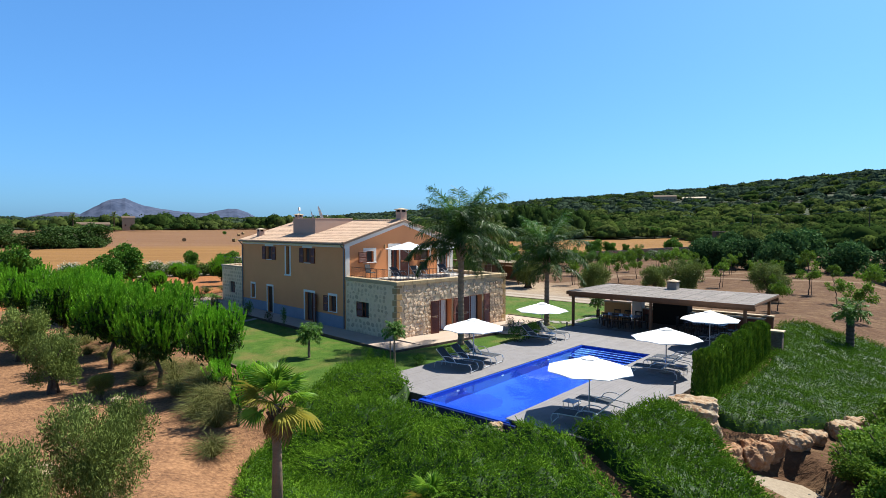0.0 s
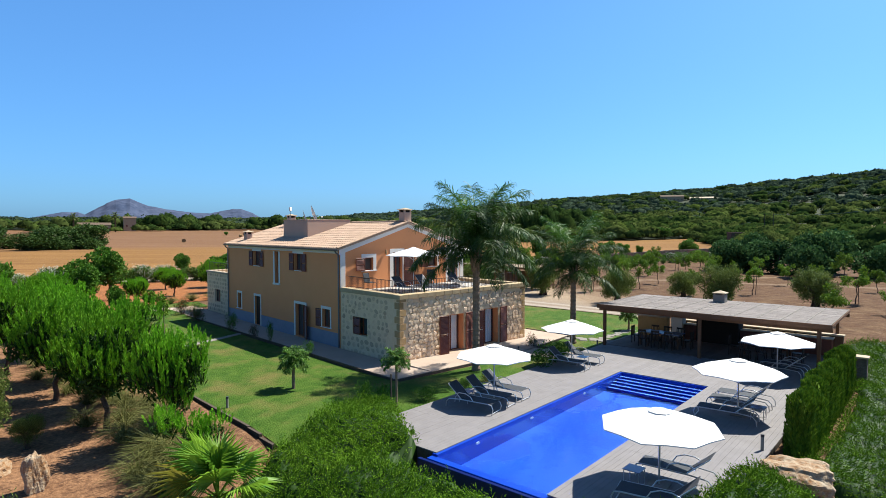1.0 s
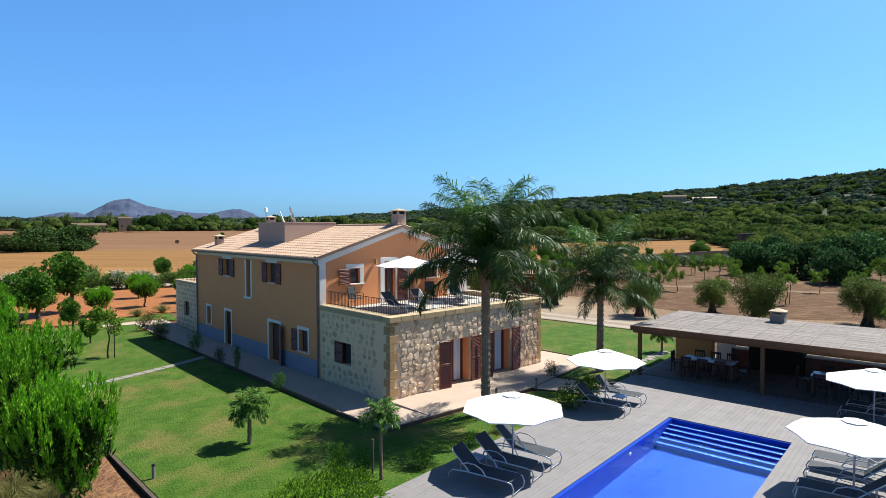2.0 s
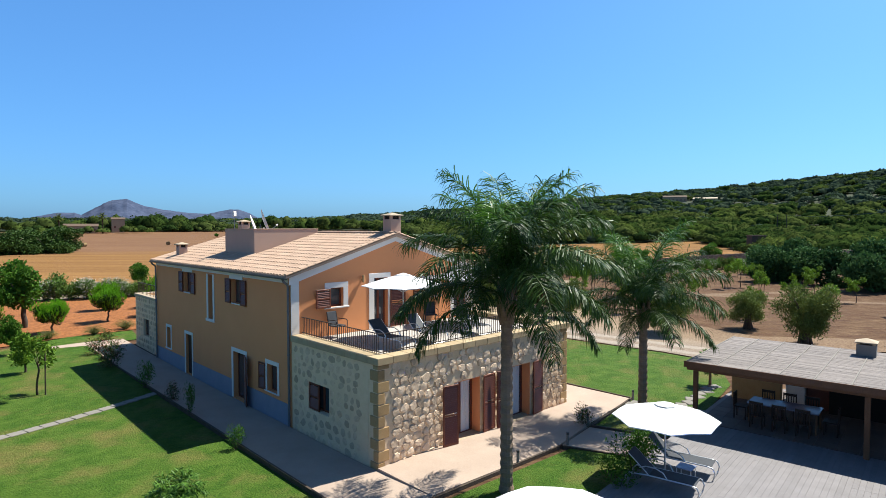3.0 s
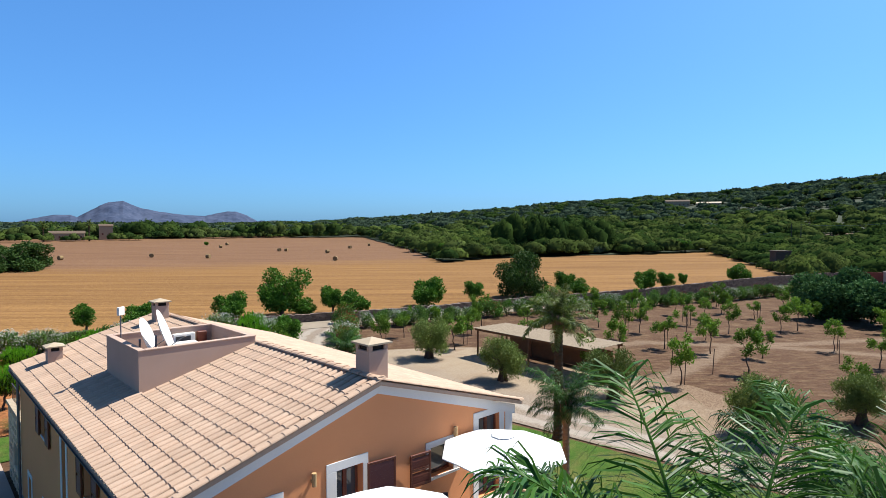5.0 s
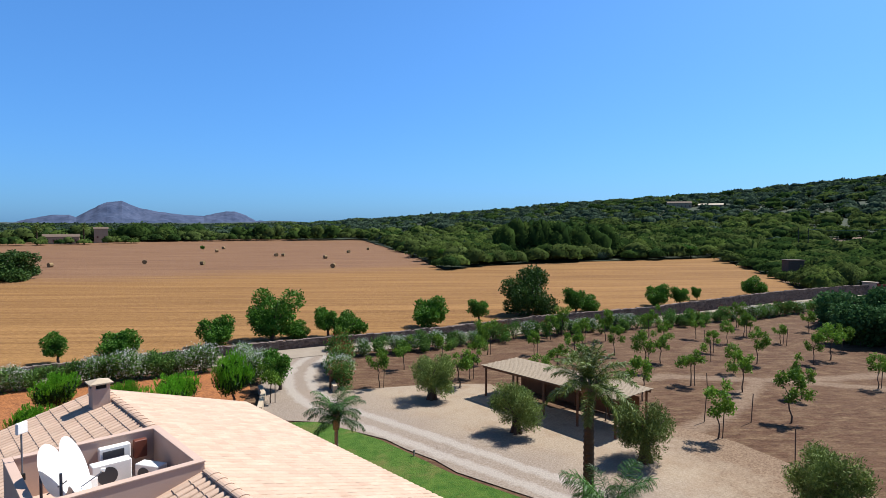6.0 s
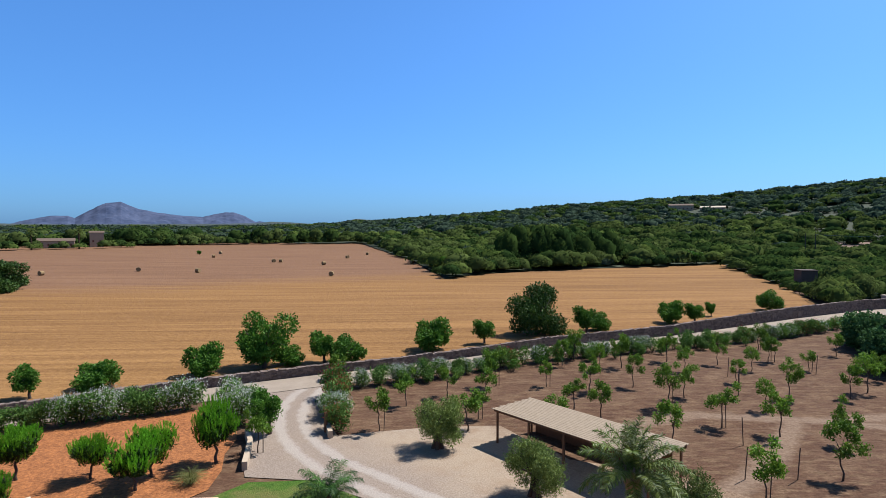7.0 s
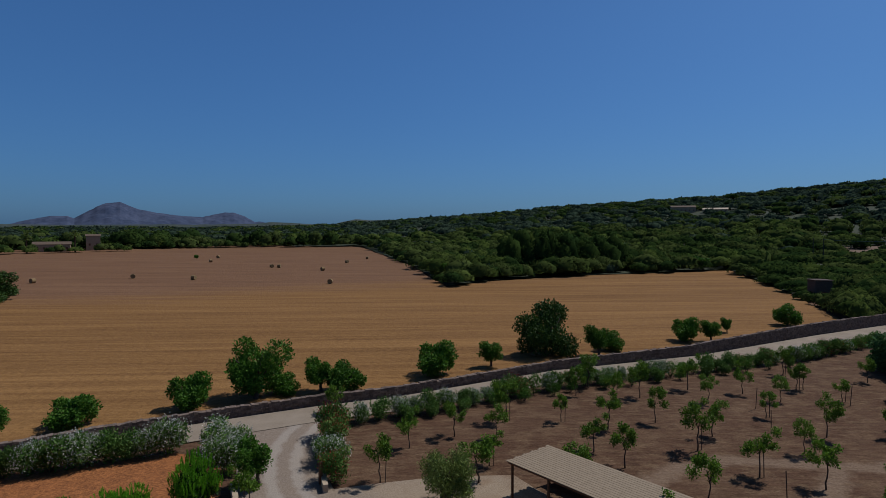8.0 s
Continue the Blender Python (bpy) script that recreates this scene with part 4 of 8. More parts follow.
# chimneys
for x, y, w, z0, z1 in ((24.3, 39.7, 0.45, 5.9, 6.55), (27.9, 39.9, 0.5, 6.9, 7.8), (28.55, 26.7, 0.55, 7.0, 7.95)):
    b = Mesh()
    h = w / 2
    b.box(x - h, y - h, z0, x + h, y + h, z1 - 0.12, 0.01)
    for sx in (-1, 1):
        for sy in (-1, 1):
            b.box(x + sx * h - (0.1 if sx > 0 else 0), y + sy * h - (0.1 if sy > 0 else 0), z1 - 0.12, x + sx * h + (0 if sx > 0 else 0.1), y + sy * h + (0 if sy > 0 else 0.1), z1 + 0.02, 0.005)
    ch = part("chimney", b, M_PINK, house, "pink rendered chimney with a tiled cap")
    b = Mesh()
    g = h + 0.08
    b.add([(x - g, y - g, z1 + 0.02), (x + g, y - g, z1 + 0.02), (x + g, y + g, z1 + 0.02), (x - g, y + g, z1 + 0.02), (x - g, y - g, z1 + 0.06), (x + g, y - g, z1 + 0.06), (x + g, y + g, z1 + 0.06), (x - g, y + g, z1 + 0.06), (x, y, z1 + 0.17)],
          [(3, 2, 1, 0), (0, 1, 5, 4), (1, 2, 6, 5), (2, 3, 7, 6), (3, 0, 4, 7), (4, 5, 8), (5, 6, 8), (6, 7, 8), (7, 4, 8)])
    part("chimney_cap", b, M_CAP, ch)
    b = Mesh().box(x - h + 0.05, y - h + 0.05, z1 - 0.119, x + h - 0.05, y + h - 0.05, z1 + 0.019)
    part("flue", b, M_DARK, ch)

# sunk plant deck in the roof, with its parapet
X0, X1, Y0, Y1, ZT = 25.0, 28.3, 32.35, 35.6, 7.4
b = Mesh()
b.box(X0, Y0, 5.9, X0 + 0.15, Y1, ZT)
b.box(X0 + 0.15, Y0, 5.9, X1, Y0 + 0.15, ZT)
b.box(X0 + 0.15, Y1 - 0.15, 5.9, X1, Y1, ZT)
b.box(X1 - 0.15, Y0 + 0.15, 6.2, X1, Y1 - 0.15, ZT)
b.box(X0 + 0.15, Y0 + 0.15, 6.3, X1 - 0.15, Y1 - 0.15, 6.45)
well = part("roof_parapet", b, M_PINK, house, "pink rendered parapet round the plant deck")
b = Mesh()
for x0, y0, x1, y1 in ((X0 - 0.02, Y0 - 0.02, X0 + 0.17, Y1 + 0.02), (X0 + 0.17, Y0 - 0.02, X1 + 0.02, Y0 + 0.17), (X0 + 0.17, Y1 - 0.17, X1 + 0.02, Y1 + 0.02), (X1 - 0.17, Y0 + 0.17, X1 + 0.02, Y1 - 0.17)):
    b.box(x0, y0, ZT + 0.001, x1, y1, ZT + 0.04, 0.008)
part("coping", b, M_PINK, well)

# stone terrace wing
stone_holes = [(3.15, 0.25, 4.45, 2.25), (5.8, 0.25, 7.25, 2.3)]
b = pierced(9.6, 0.0, 3.34, 0.5, stone_holes, W_STONE)
part("wing_front_wall", b, M_MORTAR, house, "rubble stone wall with deep pale mortar")
b = pierced(4.72, 0.0, 3.34, 0.45, [(1.15, 1.13, 2.5, 2.1)], W_STONE_SIDE)
part("wing_side_wall", b, M_MORTAR, house, "flush-pointed stone side wall")
b = Mesh()
b.box(32.65, 21.46, 0, 33.1, 26.17, 3.34)
part("wing_east_wall", b, M_MORTAR, house)
b = Mesh()
b.box(23.9, 21.4, 3.1, 32.7, 26.16, 3.345)
part("terrace_floor", b, M_TERRACE, house, "pale stone terrace floor")
for h in stone_holes:
    b = Mesh()
    w = h[2] - h[0]
    m = W_STONE @ Matrix.Translation((h[0], 0, h[1]))
    b.box(0.0, 0.02, 0.0, 0.03, 0.5, h[3] - h[1], 0, m)
    b.box(w - 0.03, 0.02, 0.0, w, 0.5, h[3] - h[1], 0, m)
    b.box(0.03, 0.02, h[3] - h[1] - 0.03, w - 0.03, 0.5, h[3] - h[1], 0, m)
    part("reveal", b, M_RENDER, house, "ochre painted door reveal")
    window(house, m @ Matrix.Translation((0.03, 0, 0)), w - 0.06, h[3] - h[1] - 0.03, 0.38, 1, True)
    b = Mesh().box(-0.1, -0.1, -0.06, w + 0.1, 0.5, 0.018, 0.01, m)
    part("doorstep", b, M_CAP, house)
    hh = h[3] - h[1]
    shutter(house, m @ Matrix.Translation((-0.66, -0.16, 0.02)) @ pose(0, 0, 0, 0, 0, -8), 0.62, hh)
    shutter(house, m @ Matrix.Translation((w + 0.04, -0.1, 0.02)) @ pose(0, 0, 0, 0, 0, 6), 0.66, hh)
window(house, W_STONE_SIDE @ Matrix.Translation((1.15, 0, 1.13)), 1.35, 0.97, 0.22)
shutter(house, W_STONE_SIDE @ Matrix.Translation((1.17, 0.06, 1.15)), 0.64, 0.93)

# parapet cap of the wing, in slabs
x = 23.42
while x < 33.1:
    part("coping_slab", Mesh().box(x + 0.003, 20.86, 3.35, min(x + 0.6, 33.2) - 0.003, 21.4, 3.57, 0.012), M_COPING, house)
    x += 0.6
y = 21.405
while y < 26.1:
    for xa in (23.42, 32.64):
        part("coping_slab", Mesh().box(xa, y + 0.003, 3.35, xa + 0.54, min(y + 0.6, 26.14) - 0.003, 3.57, 0.012), M_COPING, house)
    y += 0.6

# low annex at the far end
b = pierced(4.5, 0.0, 3.35, 0.4, [(1.7 - 0.2, 1.1, 2.6, 2.1)], Matrix(((0, 1, 0, 23.62), (-1, 0, 0, 45.92), (0, 0, 1, 0), (0, 0, 0, 1))))
b.box(24.03, 45.5, 0, 32.6, 45.92, 3.35)
b.box(32.2, 41.41, 0, 32.6, 45.49, 3.35)
b.box(24.03, 41.41, 3.0, 32.19, 45.49, 3.2)
annex = part("annex_wall", b, M_MORTAR, house, "low flat-roofed stone annex")
b = Mesh()
b.box(23.55, 41.42, 3.351, 24.05, 45.98, 3.5, 0.01)
b.box(24.06, 45.5, 3.351, 32.6, 45.98, 3.5, 0.01)
part("annex_coping", b, M_CAP, annex)
window(house, Matrix(((0, 1, 0, 23.62), (-1, 0, 0, 44.42), (0, 0, 1, 1.1), (0, 0, 0, 1))), 1.1, 1.0, 0.15)
b = Mesh()
for y in range(17):
    b.box(23.75, 41.6 + 0.26 * y, 3.5, 23.77, 41.62 + 0.26 * y, 4.15)
b.box(23.74, 41.5, 4.15, 23.78, 45.9, 4.18)
part("annex_railing", b, M_IRON, annex, "dark iron railing")

# terrace railing
rail = thing("terrace_railing", "low dark iron railing on the terrace coping", "railing")
bar = Mesh().box(-0.008, -0.008, 0, 0.008, 0.008, 0.62).data("baluster", M_IRON)
y = 21.42
while y < 26.1:
    share("baluster", bar, rail, Matrix.Translation((23.88, y, 3.57)))
    y += 0.115
x = 23.99
while x < 32.9:
    share("baluster", bar, rail, Matrix.Translation((x, 21.33, 3.57)))
    x += 0.115
b = Mesh()
for z in (3.62, 4.18):
    b.box(23.86, 21.31, z, 23.9, 26.12, z + 0.022)
    b.box(23.9, 21.31, z, 32.9, 21.35, z + 0.022)
part("handrail", b, M_IRON, rail)

# ---- pool and deck ----
G = Matrix.Translation((POOL.x, POOL.y, 0)) @ pose(0, 0, 0, 0, 0, 6)
DECK = 0.4
M_POOL = surf("blue_mosaic", (0.000, 0.022, 0.273), (0.002, 0.056, 0.446), 1.0, 40.0, 0.4, 0.05, 0.003)
M_POOLEDGE = surf("navy_mosaic", (0.000, 0.005, 0.060), (0.002, 0.011, 0.104), 1.0, 40.0, 0.4, 0.05, 0.003)
M_STEP = surf("pale_blue_mosaic", (0.062, 0.136, 0.465), (0.124, 0.223, 0.558), 1.0, 40.0, 0.4, 0.05, 0.003)
water, tt, wp = mat("pool_water")
wp.inputs["Base Color"].default_value = (0.4, 0.74, 1.0, 1)
wp.inputs["Roughness"].default_value, wp.inputs["IOR"].default_value, wp.inputs["Transmission Weight"].default_value = 0.02, 1.33, 1.0
wn, wb = tt.nodes.new("ShaderNodeTexNoise"), tt.nodes.new("ShaderNodeBump")
wn.inputs["Scale"].default_value, wn.inputs["Detail"].default_value = 2.2, 3
wb.inputs["Strength"].default_value, wb.inputs["Distance"].default_value = 0.12, 0.05
tt.links.new(tt.nodes.new("ShaderNodeNewGeometry").outputs["Position"], wn.inputs["Vector"])
tt.links.new(wn.outputs[0], wb.inputs["Height"])
tt.links.new(wb.outputs[0], wp.inputs["Normal"])

pool = thing("swimming_pool", "rectangular pool lined with deep blue mosaic, with broad steps", "pool", m=G)
b = Mesh()
b.box(-6.5, -2.05, -1.35, 6.4, 2.05, -1.1)
b.box(-6.5, -2.05, -1.1, -6.25, 2.05, DECK - 0.09, 0.01)
b.box(6.2, -2.05, -1.1, 6.4, 2.05, DECK - 0.03)
b.box(-6.25, 1.85, -1.1, 6.2, 2.05, DECK - 0.03)
b.box(-6.25, -2.05, -1.1, 6.2, -1.85, DECK - 0.03)
part("basin", b, M_POOL, pool, "deep blue mosaic basin")
part("end_wall_facing", Mesh().box(-6.62, -2.3, -1.3, -6.503, 2.3, DECK - 0.12, 0.01), M_POOLEDGE, pool, "dark navy facing of the overflow end")
for i in range(5):
    z = DECK - 0.3 - 0.2 * (4 - i)
    b = Mesh().box(4.72 + 0.3 * i, -1.849, -1.09, 4.72 + 0.3 * (i + 1) - 0.001, 1.849, z, 0.01)
    st = part("step", b, M_POOL, pool)
    b = Mesh().box(4.72 + 0.3 * i + 0.002, -1.848, z + 0.001, 4.72 + 0.3 * i + 0.1, 1.848, z + 0.006)
    part("nosing", b, M_STEP, st, "pale blue step edge")
b = Mesh()
b.add([(-6.249, -1.849, DECK - 0.1), (6.199, -1.849, DECK - 0.1), (6.199, 1.849, DECK - 0.1), (-6.249, 1.849, DECK - 0.1)], [(0, 1, 2, 3)])
w_ob = part("water", b, water, pool, "clear still pool water")
w_ob.visible_shadow = False
for u, v in ((-4.4, 1.84), (-1.3, 1.84), (2.6, 1.84)):
    b = Mesh().tube([(u, v, 0.0), (u, v - 0.03, 0.0)], 0.1, 14)
    part("pool_lamp", b, M_CANVAS, pool, "round white underwater lamp")

# deck boards, in straight runs
deck = thing("pool_deck", "weathered grey timber deck round the pool", "deck", kind="structure")
b = Mesh()
for x0, y0, x1, y1 in ((-6.2, 2.06, 18.4, 5.2), (6.41, -2.05, 18.4, 2.05), (-6.4, -5.3, 18.4, -2.06)):
    b.box(x0, y0, -0.5, x1, y1, DECK - 0.032, 0, G)
part("deck_base", b, M_BARK, deck)
rng = random.Random(5)
BOARDS, far = {}, Mesh()
v, made = -5.3, 0
while v < 5.19:
    spans = [(-6.4, 18.4)] if v < -2.2 else ([(6.25, 18.4)] if v < 1.86 else [(-6.2, 18.4)])
    if -2.2 <= v < -1.86:
        spans = [(-6.4, 18.4)]
    for a, e in spans:
        x = a
        k = rng.choice((2.4, 3.2, 4.0))
        while x < e - 0.05:
            x1 = min(e, x + k)
            k = 4.0
            if x1 < 6 and made < 290:
                key = round(x1 - x, 2)
                if key not in BOARDS:
                    BOARDS[key] = Mesh().box(0.001, 0.0015, -0.03, key - 0.001, 0.1435, 0, 0.002).data("board", M_DECK)
                share("board", BOARDS[key], deck, G @ Matrix.Translation((x, v, DECK + rng.uniform(-0.002, 0.002))))
                made += 1
            else:
                far.box(x + 0.001, v + 0.0015, DECK - 0.03, x1 - 0.001, v + 0.1435, DECK + rng.uniform(-0.002, 0.002), 0.002, G)
            x = x1
    v += 0.145
part("boards", far, M_DECK, deck, kind="stuff")

# ---- pergola with the summer kitchen ----
M_FLOORTILE = surf("brown_stone_tiles", (0.083, 0.060, 0.051), (0.150, 0.112, 0.093), 1.5, 18.0, 0.7, 0.2, 0.004, jitter=0.15)
pfloor = thing("pergola_floor", "dark brown stone tile floor under the pergola", "floor", kind="structure")
tile_slab = Mesh().box(0.004, 0.004, 0.0, 0.596, 0.596, 0.022, 0.004).data("floor_tile", M_FLOORTILE)
for i in range(11):
    for k in range(17):
        share("floor_tile", tile_slab, pfloor, G @ Matrix.Translation((11.5 + 0.6 * i, -5.1 + 0.6 * k, DECK + 0.003)))

perg = thing("pergola", "timber pergola with a grey slatted roof over a summer kitchen", "pergola", m=G)
P0, P1, Q0, Q1, PZ = 11.0, 17.3, -5.4, 5.4, 2.52
for u, v in ((11.3, 5.1), (11.3, 0.1), (11.3, -4.9), (17.0, 5.1), (17.0, 0.1), (17.0, -4.9)):
    b = Mesh().box(u - 0.075, v - 0.075, DECK, u + 0.075, v + 0.075, PZ - 0.2, 0.012)
    part("post", b, M_BEAM, perg, "dark brown timber post")
for u in (11.3, 17.0):
    part("beam", Mesh().box(u - 0.07, Q0, PZ - 0.2, u + 0.07, Q1, PZ - 0.001, 0.01), M_BEAM, perg, "dark brown timber beam")
for i in range(12):
    v = Q0 + 0.06 + i * (Q1 - Q0 - 0.12) / 11
    part("rafter", Mesh().box(P0, v - 0.04, PZ, P1, v + 0.04, PZ + 0.12, 0.008), M_BEAM, perg)
part("fascia", Mesh().box(P0 - 0.04, Q0 - 0.02, PZ - 0.05, P0, Q1 + 0.02, PZ + 0.16, 0.006), M_BEAM, perg)
b = Mesh()
n = 52
for i in range(n):
    u = P0 + (P1 - P0) * i / n
    for k in range(11):
        va, vb = Q0 + 0.06 + k * (Q1 - Q0 - 0.12) / 11, Q0 + 0.06 + (k + 1) * (Q1 - Q0 - 0.12) / 11
        b.box(u + 0.006, va + 0.012, PZ + 0.121, u + (P1 - P0) / n - 0.006, vb - 0.012, PZ + 0.145 + 0.006 * rng.random(), 0)
part("slats", b, M_REED, perg, "weathered grey roof slats", kind="stuff")
for i in range(12):
    v = Q0 + 0.06 + i * (Q1 - Q0 - 0.12) / 11
    part("batten", Mesh().box(P0 - 0.03, v - 0.018, PZ + 0.147, P1, v + 0.018, PZ + 0.17, 0.004), M_CONCRETE, perg, "pale roof batten")

kitchen = thing("outdoor_kitchen", "stone summer kitchen with a black barbecue hearth and pale worktop", "kitchen", m=G)
part("stone_wall", Mesh().box(15.6, 3.2, DECK, 15.95, 5.0, 1.55, 0.03), M_QUOIN, kitchen, "ochre stone wall end")
part("wall_cap", Mesh().box(15.55, 3.15, 1.551, 16.0, 5.05, 1.63, 0.015), M_CAP, kitchen)
part("back_wall", Mesh().box(16.6, -5.2, DECK, 16.9, 3.19, 1.35, 0.01), M_BEAM, kitchen, "dark timber back wall")
part("back_cap", Mesh().box(16.55, -5.25, 1.351, 16.95, 3.19, 1.43, 0.012), M_CAP, kitchen, "pale stone cap")
part("fridge", Mesh().box(15.7, 2.4, DECK, 16.3, 3.05, 1.95, 0.02), M_WHITE, kitchen, "white refrigerator")
part("hearth", Mesh().box(15.6, -0.6, DECK, 16.59, 1.6, 2.3, 0.02), M_DARK, kitchen, "black barbecue hearth")
part("counter", Mesh().box(15.9, -4.8, DECK, 16.59, -0.61, 1.25, 0.01), M_SHUTTER, kitchen, "dark counter cabinets")
part("worktop", Mesh().box(15.85, -4.85, 1.251, 16.6, -0.62, 1.3, 0.01), M_CAP, kitchen, "pale stone worktop")
part("counter", Mesh().box(15.9, 1.62, DECK, 16.55, 2.38, 1.25, 0.01), M_SHUTTER, kitchen)
part("worktop", Mesh().box(15.85, 1.61, 1.251, 16.59, 2.39, 1.3, 0.01), M_CAP, kitchen)
b = Mesh().tube([(16.2, -1.9, 1.3), (16.2, -1.9, 1.55), (16.12, -1.9, 1.62), (16.02, -1.9, 1.56)], 0.015, 6)
part("tap", b, M_ALU, kitchen, "chrome kitchen tap")
b = Mesh()
b.box(16.05, 0.25, 2.3, 16.6, 0.85, 3.1, 0.01)
stack = part("chimney", b, M_CONCRETE, kitchen, "pale rendered barbecue chimney")
b = Mesh()
b.box(16.0, 0.2, 3.16, 16.65, 0.9, 3.2, 0.01)
for du in (16.07, 16.5):
    for dv in (0.27, 0.75):
        b.box(du, dv, 3.1, du + 0.09, dv + 0.09, 3.16)
b.add([(16.0, 0.2, 3.2), (16.65, 0.2, 3.2), (16.65, 0.9, 3.2), (16.0, 0.9, 3.2), (16.32, 0.55, 3.33)], [(0, 1, 4), (1, 2, 4), (2, 3, 4), (3, 0, 4)])
part("chimney_cap", b, M_CAP, stack)


def table(name, u, v, lu, lv, label):
    t = thing(name, label, "table", "dining tables", G @ Matrix.Translation((u, v, DECK + 0.025)))
    part("tabletop", Mesh().box(-lu / 2, -lv / 2, 0.71, lu / 2, lv / 2, 0.75, 0.008), M_GLASSTOP, t, "shiny blue-grey tabletop")
    for sx in (-1, 1):
        for sy in (-1, 1):
            x, y = sx * (lu / 2 - 0.08), sy * (lv / 2 - 0.08)
            part("leg", Mesh().box(x - 0.03, y - 0.03, 0, x + 0.03, y + 0.03, 0.71, 0.006), M_BEAM, t)
    return t


M_GLASSTOP = plain("glossy_top", (0.16, 0.18, 0.28), 0.25, 0.0, 0.4)
table("dining_table", 13.0, 2.6, 1.0, 2.2, "long dark dining table with a glossy top")
table("dining_table", 13.2, -2.4, 1.0, 2.2, "long dark dining table near the barbecue")


def dining_chair():
    c = thing("dining_chair", "dark wooden dining chair with slatted back", "chair", "chairs round the tables")
    part("seat", Mesh().box(-0.22, -0.22, 0.43, 0.22, 0.22, 0.47, 0.01), M_DOOR, c)
    b = Mesh()
    for x in (-0.2, 0.2):
        b.box(x - 0.02, 0.19, 0.47, x + 0.02, 0.23, 0.95, 0.005)
    b.box(-0.18, 0.195, 0.85, 0.18, 0.225, 0.94, 0.005)
    for x in (-0.12, -0.04, 0.04, 0.12):
        b.box(x - 0.015, 0.2, 0.47, x + 0.015, 0.22, 0.85)
    part("backrest", b, M_DOOR, c)
    for x in (-0.19, 0.19):
        for y in (-0.19, 0.19):
            part("leg", Mesh().box(x - 0.02, y - 0.02, 0, x + 0.02, y + 0.02, 0.43, 0.004), M_DOOR, c)
    return c


spots = []
for u, v in ((13.0, 2.6), (13.2, -2.4)):
    for k in (-0.7, 0.0, 0.7):
        spots += [(u - 0.75, v + k, 90), (u + 0.75, v + k, -90)]
    spots += [(u, v + 1.4, 0), (u, v - 1.4, 180)]
first = dining_chair()
first.matrix_basis = G @ pose(spots[0][0], spots[0][1], DECK + 0.025, 0, 0, spots[0][2])
for u, v, r in spots[1:]:
    copy_thing(first, G @ pose(u, v, DECK + 0.025, 0, 0, r))

# low stone wall end and barrier east of the deck
wall_end = tagged(part("garden_wall", Mesh().box(11.5, -6.6, 0.0, 11.95, -5.45, 1.3, 0.03, G), M_DRYWALL, kind="structure"), "short grey stone wall end beside the cypress hedge", "wall")
part("wall_cap", Mesh().box(11.44, -6.66, 1.301, 12.01, -5.39, 1.38, 0.015, G), M_CAP, wall_end, "pale stone cap")


def parasol(name, label, m, canopy=1.6, top=2.1, group="parasols round the pool"):
    """An eight-sided white parasol; the pole stands at the origin."""
    p = thing(name, label, "parasol", group, m)
    rim = top - 0.42
    b = Mesh()
    ring = []
    for i in range(16):
        a = 2 * math.pi * i / 16
        r = canopy if i % 2 == 0 else canopy * 0.925
        ring.append((r * math.cos(a), r * math.sin(a), rim + (0 if i % 2 == 0 else 0.02)))
    mid = [(0.5 * x, 0.5 * y, rim + 0.24) for x, y, z in ring]
    inner = [(0.14 * x, 0.14 * y, top - 0.03) for x, y, z in ring]
    low = [(x, y, z - 0.025) for x, y, z in ring]
    b.add(inner + mid + ring + low, [(i, (i + 1) % 16, 16 + (i + 1) % 16, 16 + i) for i in range(16)] + [(16 + i, 16 + (i + 1) % 16, 32 + (i + 1) % 16, 32 + i) for i in range(16)] + [(32 + i, 32 + (i + 1) % 16, 48 + (i + 1) % 16, 48 + i) for i in range(16)])
    cn = part("canopy", b, M_CANVAS, p, "taut white canvas canopy")
    b = Mesh()
    vr = [(0.3 * math.cos(math.pi / 4 * i), 0.3 * math.sin(math.pi / 4 * i), top - 0.035) for i in range(8)]
    b.add(vr + [(0, 0, top + 0.05)], [(i, (i + 1) % 8, 8) for i in range(8)])
    part("vent", b, M_CANVAS, cn, "small raised vent cap")
    part("pole", Mesh().tube([(0, 0, 0.05), (0, 0, top + 0.02)], 0.025, 10), M_ALU, p, "grey aluminium pole")
    for i in range(8):
        a = math.pi / 4 * i
        c, s = math.cos(a), math.sin(a)
        r = part("rib", Mesh().tube([(0.05 * c, 0.05 * s, top - 0.06), (canopy * 0.98 * c, canopy * 0.98 * s, rim - 0.02)], 0.009, 5), M_ALU, p)
        part("strut", Mesh().tube([(0.04 * c, 0.04 * s, rim - 0.25), (canopy * 0.5 * c, canopy * 0.5 * s, rim + 0.18)], 0.008, 5), M_ALU, r)
    part("base", Mesh().box(-0.24, -0.24, 0, 0.24, 0.24, 0.05, 0.01), M_CONCRETE, p, "square concrete foot")
    return p


first = parasol("parasol", "open white canvas parasol on the pool deck", G @ pose(-0.9, 3.75, DECK, 0, 0, 10), 1.46, 2.06)
copy_thing(first, G @ pose(6.2, 4.35, DECK, 0, 0, 25))
low_parasol = parasol("parasol", "open white canvas parasol set low over sun loungers", G @ pose(3.1, -3.7, DECK, 0, 0, 12), 1.48, 1.93)
for u, v, r in ((-4.15, -3.7, 5), (9.75, -3.6, 30)):
    copy_thing(low_parasol, G @ pose(u, v, DECK, 0, 0, r))
tp = parasol("parasol", "open white canvas parasol on the roof terrace", pose(26.75, 23.75, 3.35, 0, 0, 8), 1.55, 2.4, "parasols of the terrace")
